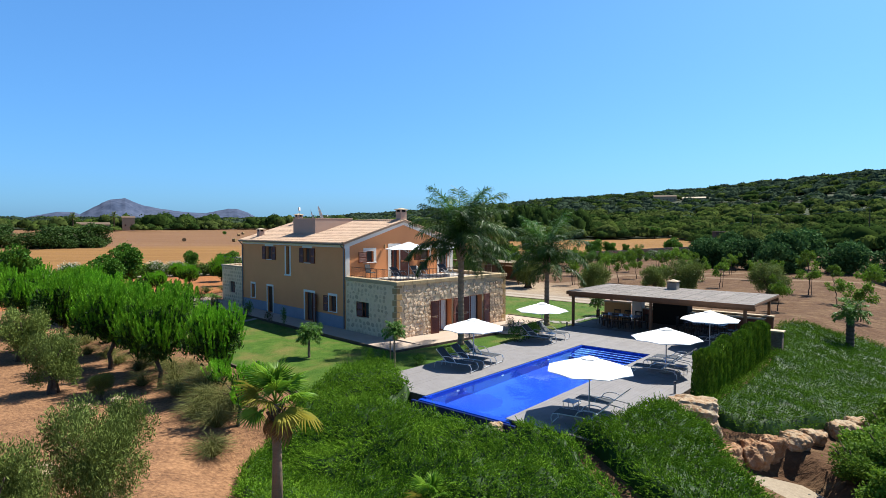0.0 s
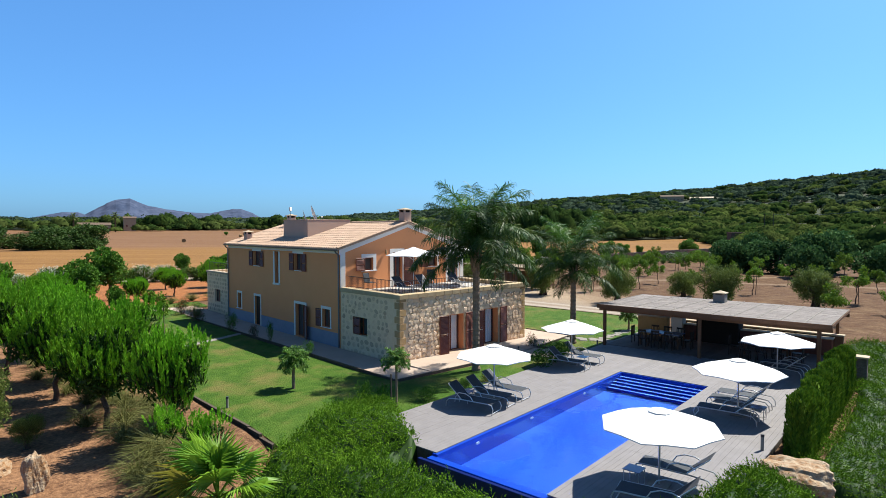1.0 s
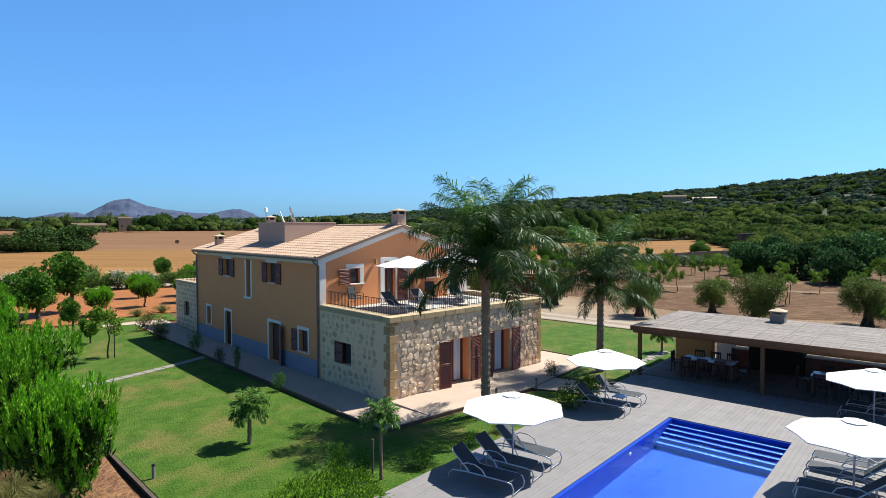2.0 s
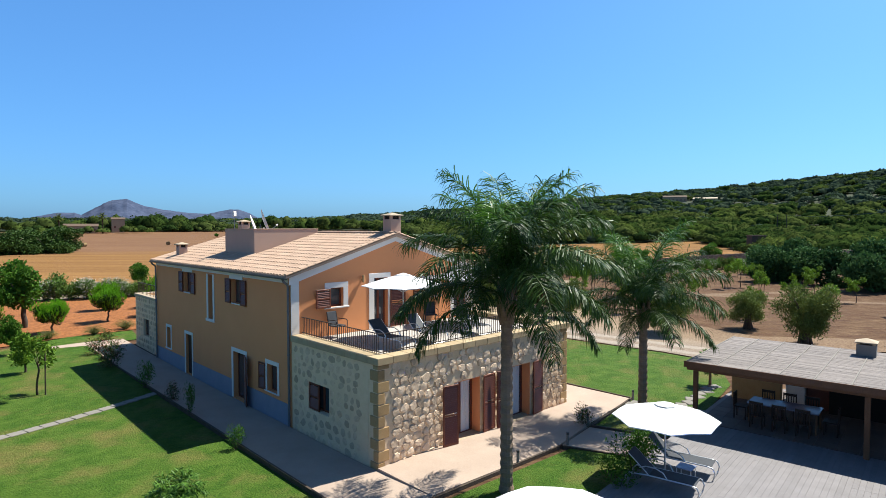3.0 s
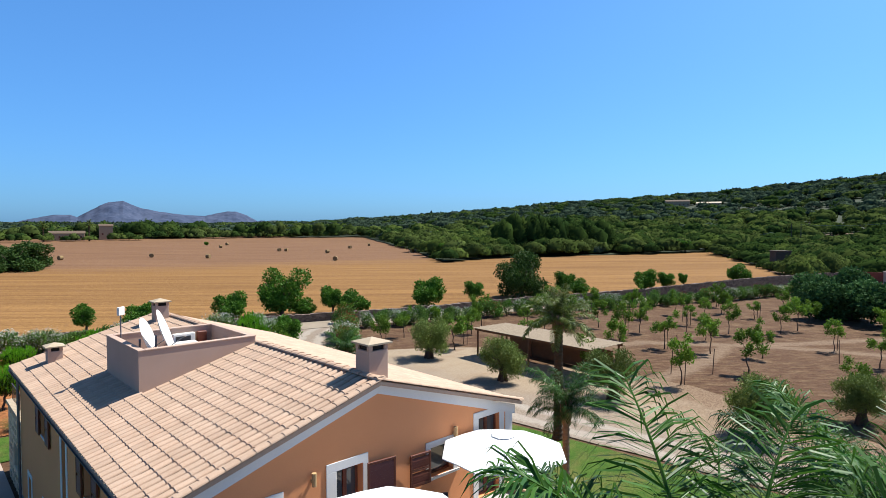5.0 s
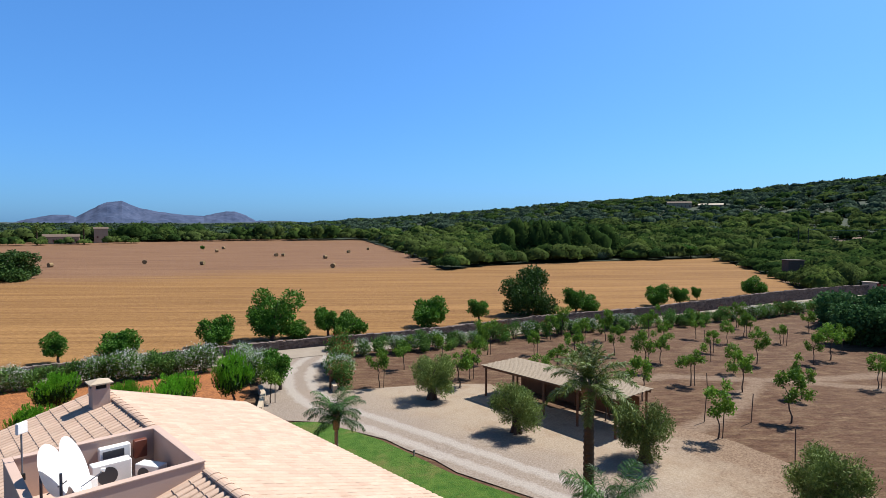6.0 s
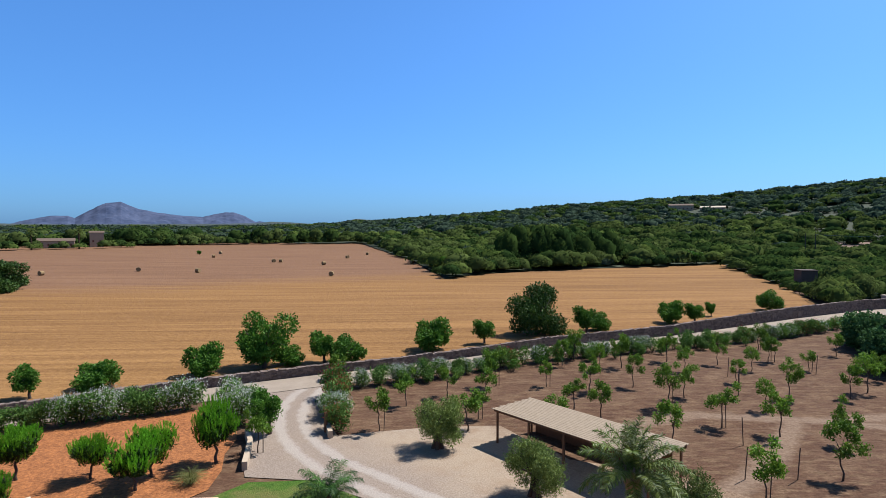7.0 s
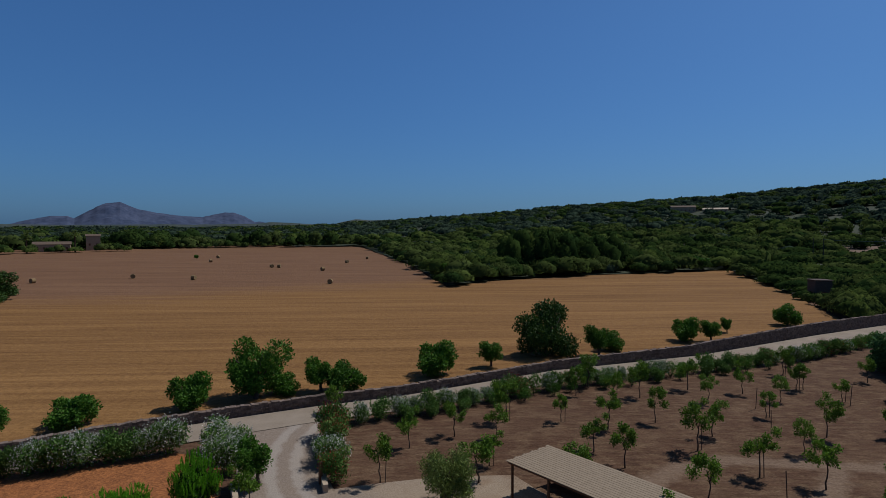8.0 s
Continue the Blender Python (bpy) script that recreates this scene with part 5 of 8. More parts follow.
copy_thing(tp, pose(30.9, 24.6, 3.35, 0, 0, 20))


def sun_lounger(label="grey aluminium sun lounger with dark mesh, back raised"):
    """Head towards +y; origin at the middle of the floor."""
    s = thing("sun_lounger", label, "sun lounger", "sun loungers round the pool")
    w = 0.31
    up = radians(42)
    hx, hz = 0.25 + 0.72 * math.cos(up), 0.36 + 0.72 * math.sin(up)
    for sx in (-w, w):
        b = Mesh().tube([(sx, -1.0, 0.02), (sx, -1.04, 0.2), (sx, -0.98, 0.33), (sx, -0.85, 0.36), (sx, 0.3, 0.36), (sx, 0.75, 0.32), (sx, 0.86, 0.2), (sx, 0.88, 0.02)], 0.018, 7)
        part("side_rail", b, M_ALU, s, "bent aluminium tube")
        b = Mesh().tube([(sx, -0.25, 0.36), (sx * 1.06, -0.15, 0.52), (sx * 1.06, 0.05, 0.6), (sx * 1.06, 0.3, 0.6), (sx * 1.03, 0.48, 0.53)], 0.016, 7)
        part("armrest", b, M_ALU, s, "curved aluminium armrest")
        part("back_tube", Mesh().tube([(sx * 0.92, 0.25, 0.37), (sx * 0.92, hx, hz)], 0.015, 7), M_ALU, s)
    part("seat", Mesh().box(-w + 0.02, -0.95, 0.36, w - 0.02, 0.25, 0.375, 0.004), M_MESHCLOTH, s, "dark mesh seat")
    b = Mesh()
    b.box(-w + 0.03, 0, -0.007, w - 0.03, 0.74, 0.007, 0.003, Matrix.Translation((0, 0.25, 0.375)) @ pose(0, 0, 0, 42))
    part("backrest", b, M_MESHCLOTH, s, "raised dark mesh backrest")
    part("crossbar", Mesh().tube([(-w, -1.0, 0.05), (w, -1.0, 0.05)], 0.014, 6), M_ALU, s)
    return s


first = sun_lounger()
# head directions: away from the pool on both sides
beds = [(-2.35, 3.7, 8), (-1.3, 3.75, 6), (-0.25, 3.8, 4), (5.35, 4.15, 5), (6.9, 4.2, 5),
        (2.35, -3.6, 185), (3.75, -3.6, 183), (4.7, -3.6, 182), (-5.4, -4.2, 190), (-3.6, -4.0, 184), (10.2, -3.6, 180), (11.2, -3.7, 180)]
first.matrix_basis = G @ pose(beds[0][0], beds[0][1], DECK, 0, 0, beds[0][2])
for u, v, r in beds[1:]:
    copy_thing(first, G @ pose(u, v, DECK, 0, 0, r))
for x, y, r in ((25.45, 22.95, 2), (27.15, 23.05, -4), (29.55, 23.05, -10)):
    copy_thing(first, pose(x, y, 3.35, 0, 0, r))["group"] = "sun loungers of the terrace"

# ---- plants ----


def scaled(x, y, z, turn, s, sz=None):
    return pose(x, y, z, 0, 0, turn) @ Matrix.Diagonal((s, s, sz or s, 1))


def limbs(b, rng, h, r, spread, n, top, lean=0.0):
    """A tapered, slightly bent trunk that forks into limbs."""
    bend = [(rng.uniform(-0.06, 0.06) * h + lean * i / 4, rng.uniform(-0.06, 0.06) * h, h * i / 4) for i in range(5)]
    bend[0] = (0, 0, -0.25)
    b.tube(bend, [r * 1.35, r, r * 0.9, r * 0.85, r * 0.7], 9)
    for i in range(n):
        a = 2 * math.pi * i / n + rng.uniform(-0.4, 0.4)
        s = spread * rng.uniform(0.6, 1.0)
        p0 = Vector(bend[4]) - Vector((0, 0, rng.uniform(0, 0.2) * h))
        p2 = Vector((bend[4][0] + s * math.cos(a), bend[4][1] + s * math.sin(a), top * rng.uniform(0.7, 1.0)))
        p1 = p0.lerp(p2, 0.5) + Vector((0, 0, 0.1 * h))
        b.tube([p0, p1, p2], [r * 0.5, r * 0.3, r * 0.12], 6)
    return b


def tree(name, label, category, group, trunk, crown, m, bark=None):
    t = thing(name, label, category, group, m)
    part("trunk", trunk, bark or M_BARK, t, smooth=True)
    part("crown", crown, None, t)
    return t


def blob_set(rng, n, r, spread, z0, z1, squash=0.8):
    out = []
    for i in range(n):
        a, d = rng.uniform(0, 2 * math.pi), spread * math.sqrt(rng.random())
        k = r * rng.uniform(0.7, 1.15)
        out.append((d * math.cos(a), d * math.sin(a), rng.uniform(z0, z1), k, k * squash))
    return out


def plant_all(kinds, places):
    """Copies the first trees of each kind to the places (kind, x, y, turn, scale, height scale)."""
    used = {}
    for k, x, y, turn, s, sz in places:
        m = scaled(x, y, height(x, y), turn, s, s * sz)
        if k not in used:
            used[k] = kinds[k](m)
        else:
            copy_thing(used[k], m @ Matrix.Diagonal([1 / c for c in used[k].scale] + [1]))


# --- stone pines: dense, bright, with upright candles ---
def candles(name, rng, blobs, n, needles, length, material):
    """Upright bushy shoots all over a set of rounded clumps, each a dense brush of needles."""
    bl = np.array(blobs, float)
    w = bl[:, 3] ** 2
    pick = rng.choice(len(bl), n, p=w / w.sum())
    d = unit(rng.normal(size=(n, 3)) + np.array([0, 0, 0.4]))
    base = bl[pick, :3] + d * (0.78 + 0.22 * rng.random(n))[:, None] * np.stack([bl[pick, 3], bl[pick, 3], bl[pick, 4]], 1)
    axis = unit(d * 0.32 + np.array([0, 0, 1.0]) + rng.normal(size=(n, 3)) * 0.06)
    ln = length * (0.7 + 0.6 * rng.random(n))
    s = rng.random((n, needles)) ** 0.8
    rnd = rng.normal(size=(n, needles, 3))
    side = unit((rnd - axis[:, None] * (rnd * axis[:, None]).sum(2, keepdims=True)).reshape(-1, 3)).reshape(n, needles, 3)
    ax = unit((axis[:, None] * 1.0 + side * (0.6 - 0.4 * s[..., None])).reshape(-1, 3))
    c = (base[:, None] + axis[:, None] * (s * ln[:, None])[..., None] + side * 0.015).reshape(-1, 3)
    sd = unit(np.cross(ax, rng.normal(size=ax.shape)))
    nl = (0.105 * (0.8 + 0.4 * rng.random(len(c))) * (1.1 - 0.35 * s.reshape(-1)))[:, None]
    return cards(name, c + ax * nl * 0.4, ax * nl * 0.5, sd * 0.012, material)


def pine_kind(seed, sparse=False):
    def make(m):
        rng = random.Random(seed)
        r2 = np.random.default_rng(seed)
        if sparse:
            bl = blob_set(rng, 9, 0.42, 1.0, 1.2, 2.9, 0.8)
        else:
            bl = [(0, 0, 2.0, 1.1, 1.0)] + blob_set(rng, 14, 0.55, 1.1, 1.15, 2.7, 0.85)
        t = thing("pine", "young stone pine with a dense bright green crown", "pine tree", "stone pines", m)
        part("trunk", limbs(Mesh(), rng, 1.25, 0.085, 0.9, 6, 2.5, 0.1), M_BARK, t, smooth=True)
        part("crown", candles("crown", r2, bl, 220 if sparse else 560, 50, 0.37, L_PINE), None, t)
        # dark filling; its colour paints the shade inside the crown
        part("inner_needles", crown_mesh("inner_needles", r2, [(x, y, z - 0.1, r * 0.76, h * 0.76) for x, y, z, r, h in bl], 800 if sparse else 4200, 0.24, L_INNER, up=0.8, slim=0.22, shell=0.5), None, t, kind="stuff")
        return t
    return make


pines = {i: pine_kind(20 + i) for i in range(3)}
plant_all(pines, [
    (0, 12.2, 19.4, 0, 0.92, 1.25), (1, 11.0, 22.4, 70, 1.2, 1.15), (2, 11.9, 25.6, 140, 1.22, 1.08), (0, 10.4, 28.2, 30, 1.26, 1.08), (1, 11.5, 31.8, 200, 1.2, 1.1),
    (2, 9.5, 35.2, 10, 1.28, 1.08), (0, 12.2, 38.0, 250, 1.18, 1.05), (1, 9.3, 42.0, 120, 1.32, 1.08), (2, 12.6, 44.5, 60, 1.22, 1.0), (0, 7.0, 46.5, 300, 1.34, 1.0), (1, 13.0, 49.5, 20, 1.04, 1.0),
    (2, 24.6, 56.8, 30, 0.82, 0.95), (0, 20.6, 54.2, 90, 0.85, 0.8), (1, 35.1, 56.8, 100, 0.95, 0.9), (2, 33.7, 60.2, 0, 0.82, 0.95), (0, 36.3, 58.2, 40, 0.95, 0.95), (1, 39.9, 57.6, 160, 1.05, 1.15), (2, 30.6, 63.0, 80, 1.0, 0.95), (0, 28.5, 57.5, 10, 0.9, 0.9), (1, 17, 57, 0, 0.9, 0.9), (2, 14.5, 60, 50, 0.9, 0.95), (0, 26, 64, 20, 0.8, 0.9)])


# --- olives ---
def olive_kind(seed, fine):
    def make(m):
        rng = random.Random(seed)
        r2 = np.random.default_rng(seed)
        bl = [(0, 0, 1.55, 1.12, 1.0)] + blob_set(rng, 26, 0.52, 1.15, 0.75, 2.45, 0.9)
        crown = crown_mesh("crown", r2, bl, 30000 if fine else 15000, 0.095 if fine else 0.15, L_OLIVE, up=0.7, slim=0.24, shell=0.1)
        b = limbs(Mesh(), rng, 1.1, 0.16, 0.9, 7, 2.2)
        for i in range(5):
            a = i * 1.26
            b.tube([(0.34 * math.cos(a), 0.34 * math.sin(a), -0.25), (0.16 * math.cos(a + 0.3), 0.16 * math.sin(a + 0.3), 0.5), (0.12 * math.cos(a), 0.12 * math.sin(a), 1.0)], [0.12, 0.09, 0.07], 7)
        return tree("olive_tree", "round silvery-green olive tree with a thick gnarled trunk", "olive tree", "olive trees", b, crown, m)
    return make


olives = {0: olive_kind(41, True), 1: olive_kind(42, False), 2: olive_kind(43, False)}
plant_all(olives, [
    (0, 5.95, 10.3, 0, 0.86, 1.42), (0, 3.7, 9.3, 100, 0.84, 1.45), (0, 8.65, 22.4, 200, 0.36, 1.3), (1, 7.4, 25.0, 60, 0.78, 1.35), (1, 7.4, 33.5, 20, 0.95, 1.2), (2, 3.5, 30.5, 120, 1.1, 1.1), (1, 5.0, 39.0, 80, 1.1, 1.1), (2, 1.5, 36.5, 10, 1.1, 1.1),
    (1, 51.3, 50.0, 0, 1.2, 1.0), (2, 50.5, 41.5, 60, 1.12, 0.95), (1, 52.3, 34.1, 140, 1.2, 1.0), (2, 51.8, 25.6, 210, 1.15, 1.0), (1, 53.9, 17.8, 280, 1.25, 1.1), (2, 58.5, 12.1, 30, 1.2, 1.0), (2, 58.0, 22.5, 150, 1.0, 1.0)])


# --- fruit trees on stakes ---
def fruit_kind(seed):
    def make(m):
        rng = random.Random(seed)
        r2 = np.random.default_rng(seed)
        bl = blob_set(rng, 10, 0.34, 0.78, 1.2, 2.4, 0.9)
        crown = crown_mesh("crown", r2, bl, 1500, 0.15, L_FRUIT, up=0.2, slim=0.42, shell=0.1)
        return tree("fruit_tree", "slender young fruit tree with light green leaves", "fruit tree", "orchard trees", limbs(Mesh(), rng, 1.3, 0.04, 0.4, 5, 1.9, rng.uniform(-0.15, 0.15)), crown, m)
    return make


fruits = {i: fruit_kind(60 + i) for i in range(5)}
rows = [(17.4, 37.6), (64.8, 48.6), (63.9, 45.6), (70.7, 43.6), (74.3, 43.9), (62.4, 39.5), (69.1, 38.9), (70.3, 35.4), (75.8, 38.1), (58.7, 32.8), (65.2, 30.7), (71.7, 31.8), (92.1, 39.2), (87.6, 33.6), (93.0, 33.8), (93.3, 43.3), (85.5, 50.8), (79.6, 52.8), (76.7, 53.9),
        (79.0, 58.0), (75.9, 57.5), (57.5, 52.2), (54.9, 50.8), (61.6, 55.1), (65.4, 57.4), (59.7, 57.8), (55.6, 58.4), (50.4, 55.1), (88.0, 43.2), (93.8, 42.8), (82.2, 42.6), (88.0, 46.5), (101.8, 39.0), (98.7, 46.1), (80.6, 37.8), (84.4, 34.2),
        (42.4, 57.3), (56.1, 69.3), (59.5, 46.5), (56.5, 39.0), (74.0, 48.5), (70.0, 50.5), (68.5, 54.0), (82.5, 47.5), (63.0, 24.0), (68.0, 20.0), (74.5, 24.5), (72.0, 15.5), (79.0, 28.5), (80.5, 20.5), (77.5, 11.5), (66.0, 11.0), (60.5, 7.5), (70.5, 7.0), (85.5, 25.5), (87.0, 16.5), (52.0, 9.5), (55.0, 5.0), (62.5, 1.5), (92.0, 27.0), (97.0, 33.0)]
rr = random.Random(3)
plant_all(fruits, [(i % 5, x, y, rr.uniform(0, 360), rr.uniform(0.85, 1.3), rr.uniform(0.95, 1.2)) for i, (x, y) in enumerate(rows)])
stake = Mesh().tube([(0, 0, -0.2), (0.02, 0, 1.9)], 0.03, 6).data("stake", M_BARK)
for i, (x, y) in enumerate([(66.7, 36.6), (61.2, 34.6), (63.4, 32.5), (91.3, 38.4), (78.3, 41.0), (84.0, 44.0), (58.0, 28.5), (74.0, 27.0)] + [(x + 0.25, y - 0.2) for x, y in rows[::3]]):
    tagged(share("tree_stake", stake, None, pose(x, y, height(x, y), rr.uniform(-3, 3), rr.uniform(-3, 3), 0)), "thin brown wooden tree stake", "stake", "tree stakes")


# --- trees along the field wall and the drive ---
def broad_kind(seed, name, label, mat_, n, r, h, size, dense):
    def make(m):
        rng = random.Random(seed)
        r2 = np.random.default_rng(seed)
        bl = [(0, 0, h + r * 0.4, r * 0.72, r * 0.7)] + blob_set(rng, 12, r * 0.42, r * 0.92, h * 0.7, h + r * 1.1, 0.85)
        crown = crown_mesh("crown", r2, bl, n, size, mat_, up=0.2, slim=0.55, shell=dense)
        return tree(name, label, "tree", "field edge trees", limbs(Mesh(), rng, h, 0.07 + 0.05 * r, r * 0.8, 6, h + r), crown, m)
    return make


broads = {0: broad_kind(80, "carob_tree", "spreading carob tree with rounded green crown", L_TREE, 9000, 2.1, 1.3, 0.22, 0.5), 1: broad_kind(81, "almond_tree", "small round almond tree at the field edge", L_TREE, 4200, 1.2, 1.2, 0.18, 0.45),
          2: broad_kind(82, "holm_oak", "dark round holm oak at the field edge", L_OAK, 13000, 2.4, 0.8, 0.22, 0.5), 3: broad_kind(83, "carob_tree", "low carob tree with rounded crown", L_TREE, 6500, 1.6, 0.7, 0.2, 0.45)}
plant_all(broads, [
    (0, 52.6, 77.0, 0, 1.25, 1.1), (3, 46.8, 78.0, 50, 1.15, 1.1), (3, 55.0, 76.5, 90, 0.9, 0.9), (1, 58.2, 75.0, 0, 1.2, 1.0), (3, 60.2, 73.5, 140, 1.1, 1.0), (3, 70.3, 71.6, 10, 1.35, 1.1), (1, 77.8, 70.2, 60, 1.1, 1.0), (2, 87.0, 69.2, 0, 1.35, 1.2),
    (1, 91.5, 64.6, 20, 1.25, 1.1), (3, 95.0, 65.0, 70, 1.0, 1.0), (3, 108.0, 61.0, 0, 1.15, 1.15), (1, 110.5, 58.5, 40, 1.1, 1.0), (1, 119.0, 59.5, 0, 0.65, 1.3), (3, 132.0, 55.0, 80, 1.2, 1.1), (1, 33.6, 80.6, 0, 0.95, 1.1), (3, 38.2, 79.8, 30, 1.15, 0.9), (1, 44.5, 60.0, 0, 1.0, 1.05),
    (1, 152, 154, 0, 2.4, 0.8), (2, 151, 155, 30, 1.5, 0.7), (1, 233, 110, 0, 2.2, 0.8), (2, 39.5, 179.5, 0, 2.6, 0.62), (2, 36, 182.5, 60, 2.3, 0.62), (2, 43.5, 188.5, 100, 2.0, 0.6), (2, 31.5, 176.5, 40, 2.3, 0.6), (2, 22.5, 190.5, 70, 2.6, 0.6), (1, 130, 300, 0, 1.0, 0.8), (2, 157.5, 158.5, 20, 1.1, 0.85), (1, 16.4, 53.0, 0, 1.3, 1.1), (1, 19.5, 58.5, 0, 1.4, 1.2), (3, 10.0, 62.0, 0, 1.5, 1.2), (1, 17.7, 48.2, 0, 0.6, 1.3), (1, 17.6, 42.8, 70, 0.42, 1.3), (3, 6, 70, 30, 1.7, 1.2), (3, -3, 64, 80, 1.8, 1.2), (3, -6, 56, 10, 1.8, 1.3)])


# --- big fig trees east of the orchard ---
def fig_kind(seed):
    def make(m):
        rng = random.Random(seed)
        r2 = np.random.default_rng(seed)
        bl = blob_set(rng, 12, 1.4, 2.3, 1.0, 3.4, 0.85)
        crown = crown_mesh("crown", r2, bl, 7500, 0.34, L_FIG, up=0.1, slim=0.7, shell=0.6)
        return tree("fig_tree", "broad fig tree with large bluish-green leaves", "fig tree", "fig trees", limbs(Mesh(), rng, 1.0, 0.22, 1.6, 7, 3.0), crown, m)
    return make


L_FIG = leaf("fig_leaves", (0.021, 0.058, 0.015), (0.080, 0.153, 0.050), 0.2, 0.75, gloss=0.04)
figs = {0: fig_kind(91), 1: fig_kind(92)}
plant_all(figs, [(0, 98.5, 33.0, 0, 1.0, 1.0), (1, 99.5, 31.5, 60, 1.05, 0.95), (0, 106, 34, 100, 1.15, 1.1), (1, 97, 26.5, 150, 1.05, 0.95), (0, 93.5, 21.5, 200, 1.15, 1.15), (1, 101, 22, 30, 1.2, 1.1), (0, 96.5, 15, 90, 1.05, 0.95), (1, 92, 8.5, 10, 1.1, 1.05), (0, 99, 4, 70, 1.2, 1.1), (1, 94, -3, 0, 1.2, 1.1), (0, 110, 38, 40, 1.0, 1.0)])


# --- feather palms ---
def frond_mesh(name, seed, rise, bend, pairs, leaflet, hang, wide, material, plumose=0.6, curl=1.35):
    """A frond one metre long: a rib that leaves the trunk at an angle and bends over, set with hanging leaflets."""
    r = np.random.default_rng(seed)
    b = Mesh()
    k = 16
    pts = [Vector((0, 0, 0))]
    for i in range(1, k + 1):
        a = radians(rise - bend * ((i - 0.5) / k) ** curl)
        pts.append(pts[-1] + Vector((math.cos(a), 0.02 * math.sin(i * 0.7 + seed), math.sin(a))) / k)
    b.tube(pts, [0.011 * (1 - 0.85 * i / k) for i in range(k + 1)], 5, False)
    P = np.array([tuple(p) for p in pts])
    n = pairs * 2
    t = np.clip(np.repeat(np.linspace(0.16, 1.0, pairs), 2) + r.normal(size=n) * 0.008, 0.12, 0.999)
    i0 = np.minimum((t * k).astype(int), k - 1)
    f = (t * k - i0)[:, None]
    base = P[i0] * (1 - f) + P[i0 + 1] * f
    tang = unit(P[i0 + 1] - P[i0])
    sgn = np.where(np.arange(n) % 2 == 0, 1.0, -1.0)[:, None]
    flat = np.array([[0, 1.0, 0]]) * sgn
    nrm = np.cross(tang, np.array([0, -1.0, 0]))
    phi = (r.normal(size=n) * plumose)[:, None]
    d = unit(tang * (0.45 + 0.35 * t[:, None]) + flat * np.cos(phi) + nrm * np.sin(phi))
    ln = (leaflet * (0.3 + 0.85 * np.sin(np.clip(t * 0.9 + 0.06, 0, 1) * math.pi) ** 0.6) * r.uniform(0.8, 1.12, n))[:, None]
    down = np.array([[0, 0, -1.0]])
    pull = hang * r.uniform(0.7, 1.3, n)[:, None]
    p1 = base + unit(d + down * 0.15 * pull) * ln * 0.4
    p2 = p1 + unit(d * 0.75 + down * 0.6 * pull) * ln * 0.34
    p3 = p2 + unit(d * 0.4 + down * pull) * ln * 0.3
    w = unit(np.cross(d, down + r.normal(size=(n, 3)) * 0.5)) * (wide * r.uniform(0.75, 1.2, n))[:, None]
    v = np.stack([base - w * 0.5, base + w * 0.5, p1 + w, p1 - w, p2 + w * 0.8, p2 - w * 0.8, p3], 1)
    q0 = len(b.v)
    b.v += [tuple(p) for p in v.reshape(-1, 3)]
    for j in range(n):
        q = q0 + 7 * j
        b.f += [(q, q + 1, q + 2, q + 3), (q + 3, q + 2, q + 4, q + 5), (q + 5, q + 4, q + 6)]
    return b.data(name, material)


def feather_palm(label, x, y, trunk_h, n, length, meshes, r0=0.2, r1=0.15, bark=None, boots=0.0, lean=(0, 0), tall=1.0, z=None):
    """Fronds go from the upright young ones to the hanging old ones; meshes are in that order."""
    rng = random.Random(int(x * 10))
    p = thing("palm_tree", label, "palm tree", "palm trees", pose(x, y, height(x, y) if z is None else z))
    b = Mesh()
    pts, rad = [], []
    m = max(8, int(trunk_h / 0.11))
    for i in range(m + 1):
        t = i / m
        pts.append((lean[0] * t * t, lean[1] * t * t, -0.2 + (trunk_h + 0.2) * t))
        rad.append((r0 + (r1 - r0) * t + (0.09 * r0 if i % 2 else -0.05 * r0)) * (1.4 - 0.4 * min(1, t * 9)))
    b.tube(pts, rad, 12)
    part("trunk", b, bark or M_PALMBARK, p, "ringed grey palm trunk")
    if boots:
        b = Mesh()
        for i in range(16):
            a = i * 2.4
            c, s, k = math.cos(a), math.sin(a), i / 15
            z0 = trunk_h - boots * (1 - k)
            b.tube([(lean[0] + r1 * 0.8 * c, lean[1] + r1 * 0.8 * s, z0 - 0.05), (lean[0] + r1 * 1.35 * c, lean[1] + r1 * 1.35 * s, z0 + 0.3), (lean[0] + r1 * 1.7 * c, lean[1] + r1 * 1.7 * s, z0 + 0.62)], [0.09, 0.075, 0.03], 6)
        part("leaf_base", b, M_PALMBARK, p, "grey overlapping leaf bases", smooth=True, kind="stuff")
    for i in range(n):
        t = i / (n - 1)
        mesh = meshes[min(len(meshes) - 1, int(t * len(meshes)))]
        k = length * (1.0 + (tall - 1.0) * (1 - t)) * (1.0 - 0.12 * t * t) * rng.uniform(0.9, 1.08)
        zz = trunk_h + (0.22 * (1 - t) + 0.02) * min(1.0, length / 2)
        share("frond", mesh, p, pose(lean[0], lean[1], zz, rng.uniform(-5, 5), rng.uniform(-5, 5), i * 137.5 + rng.uniform(-14, 14)) @ Matrix.Diagonal((k, k, k, 1)))
    return p


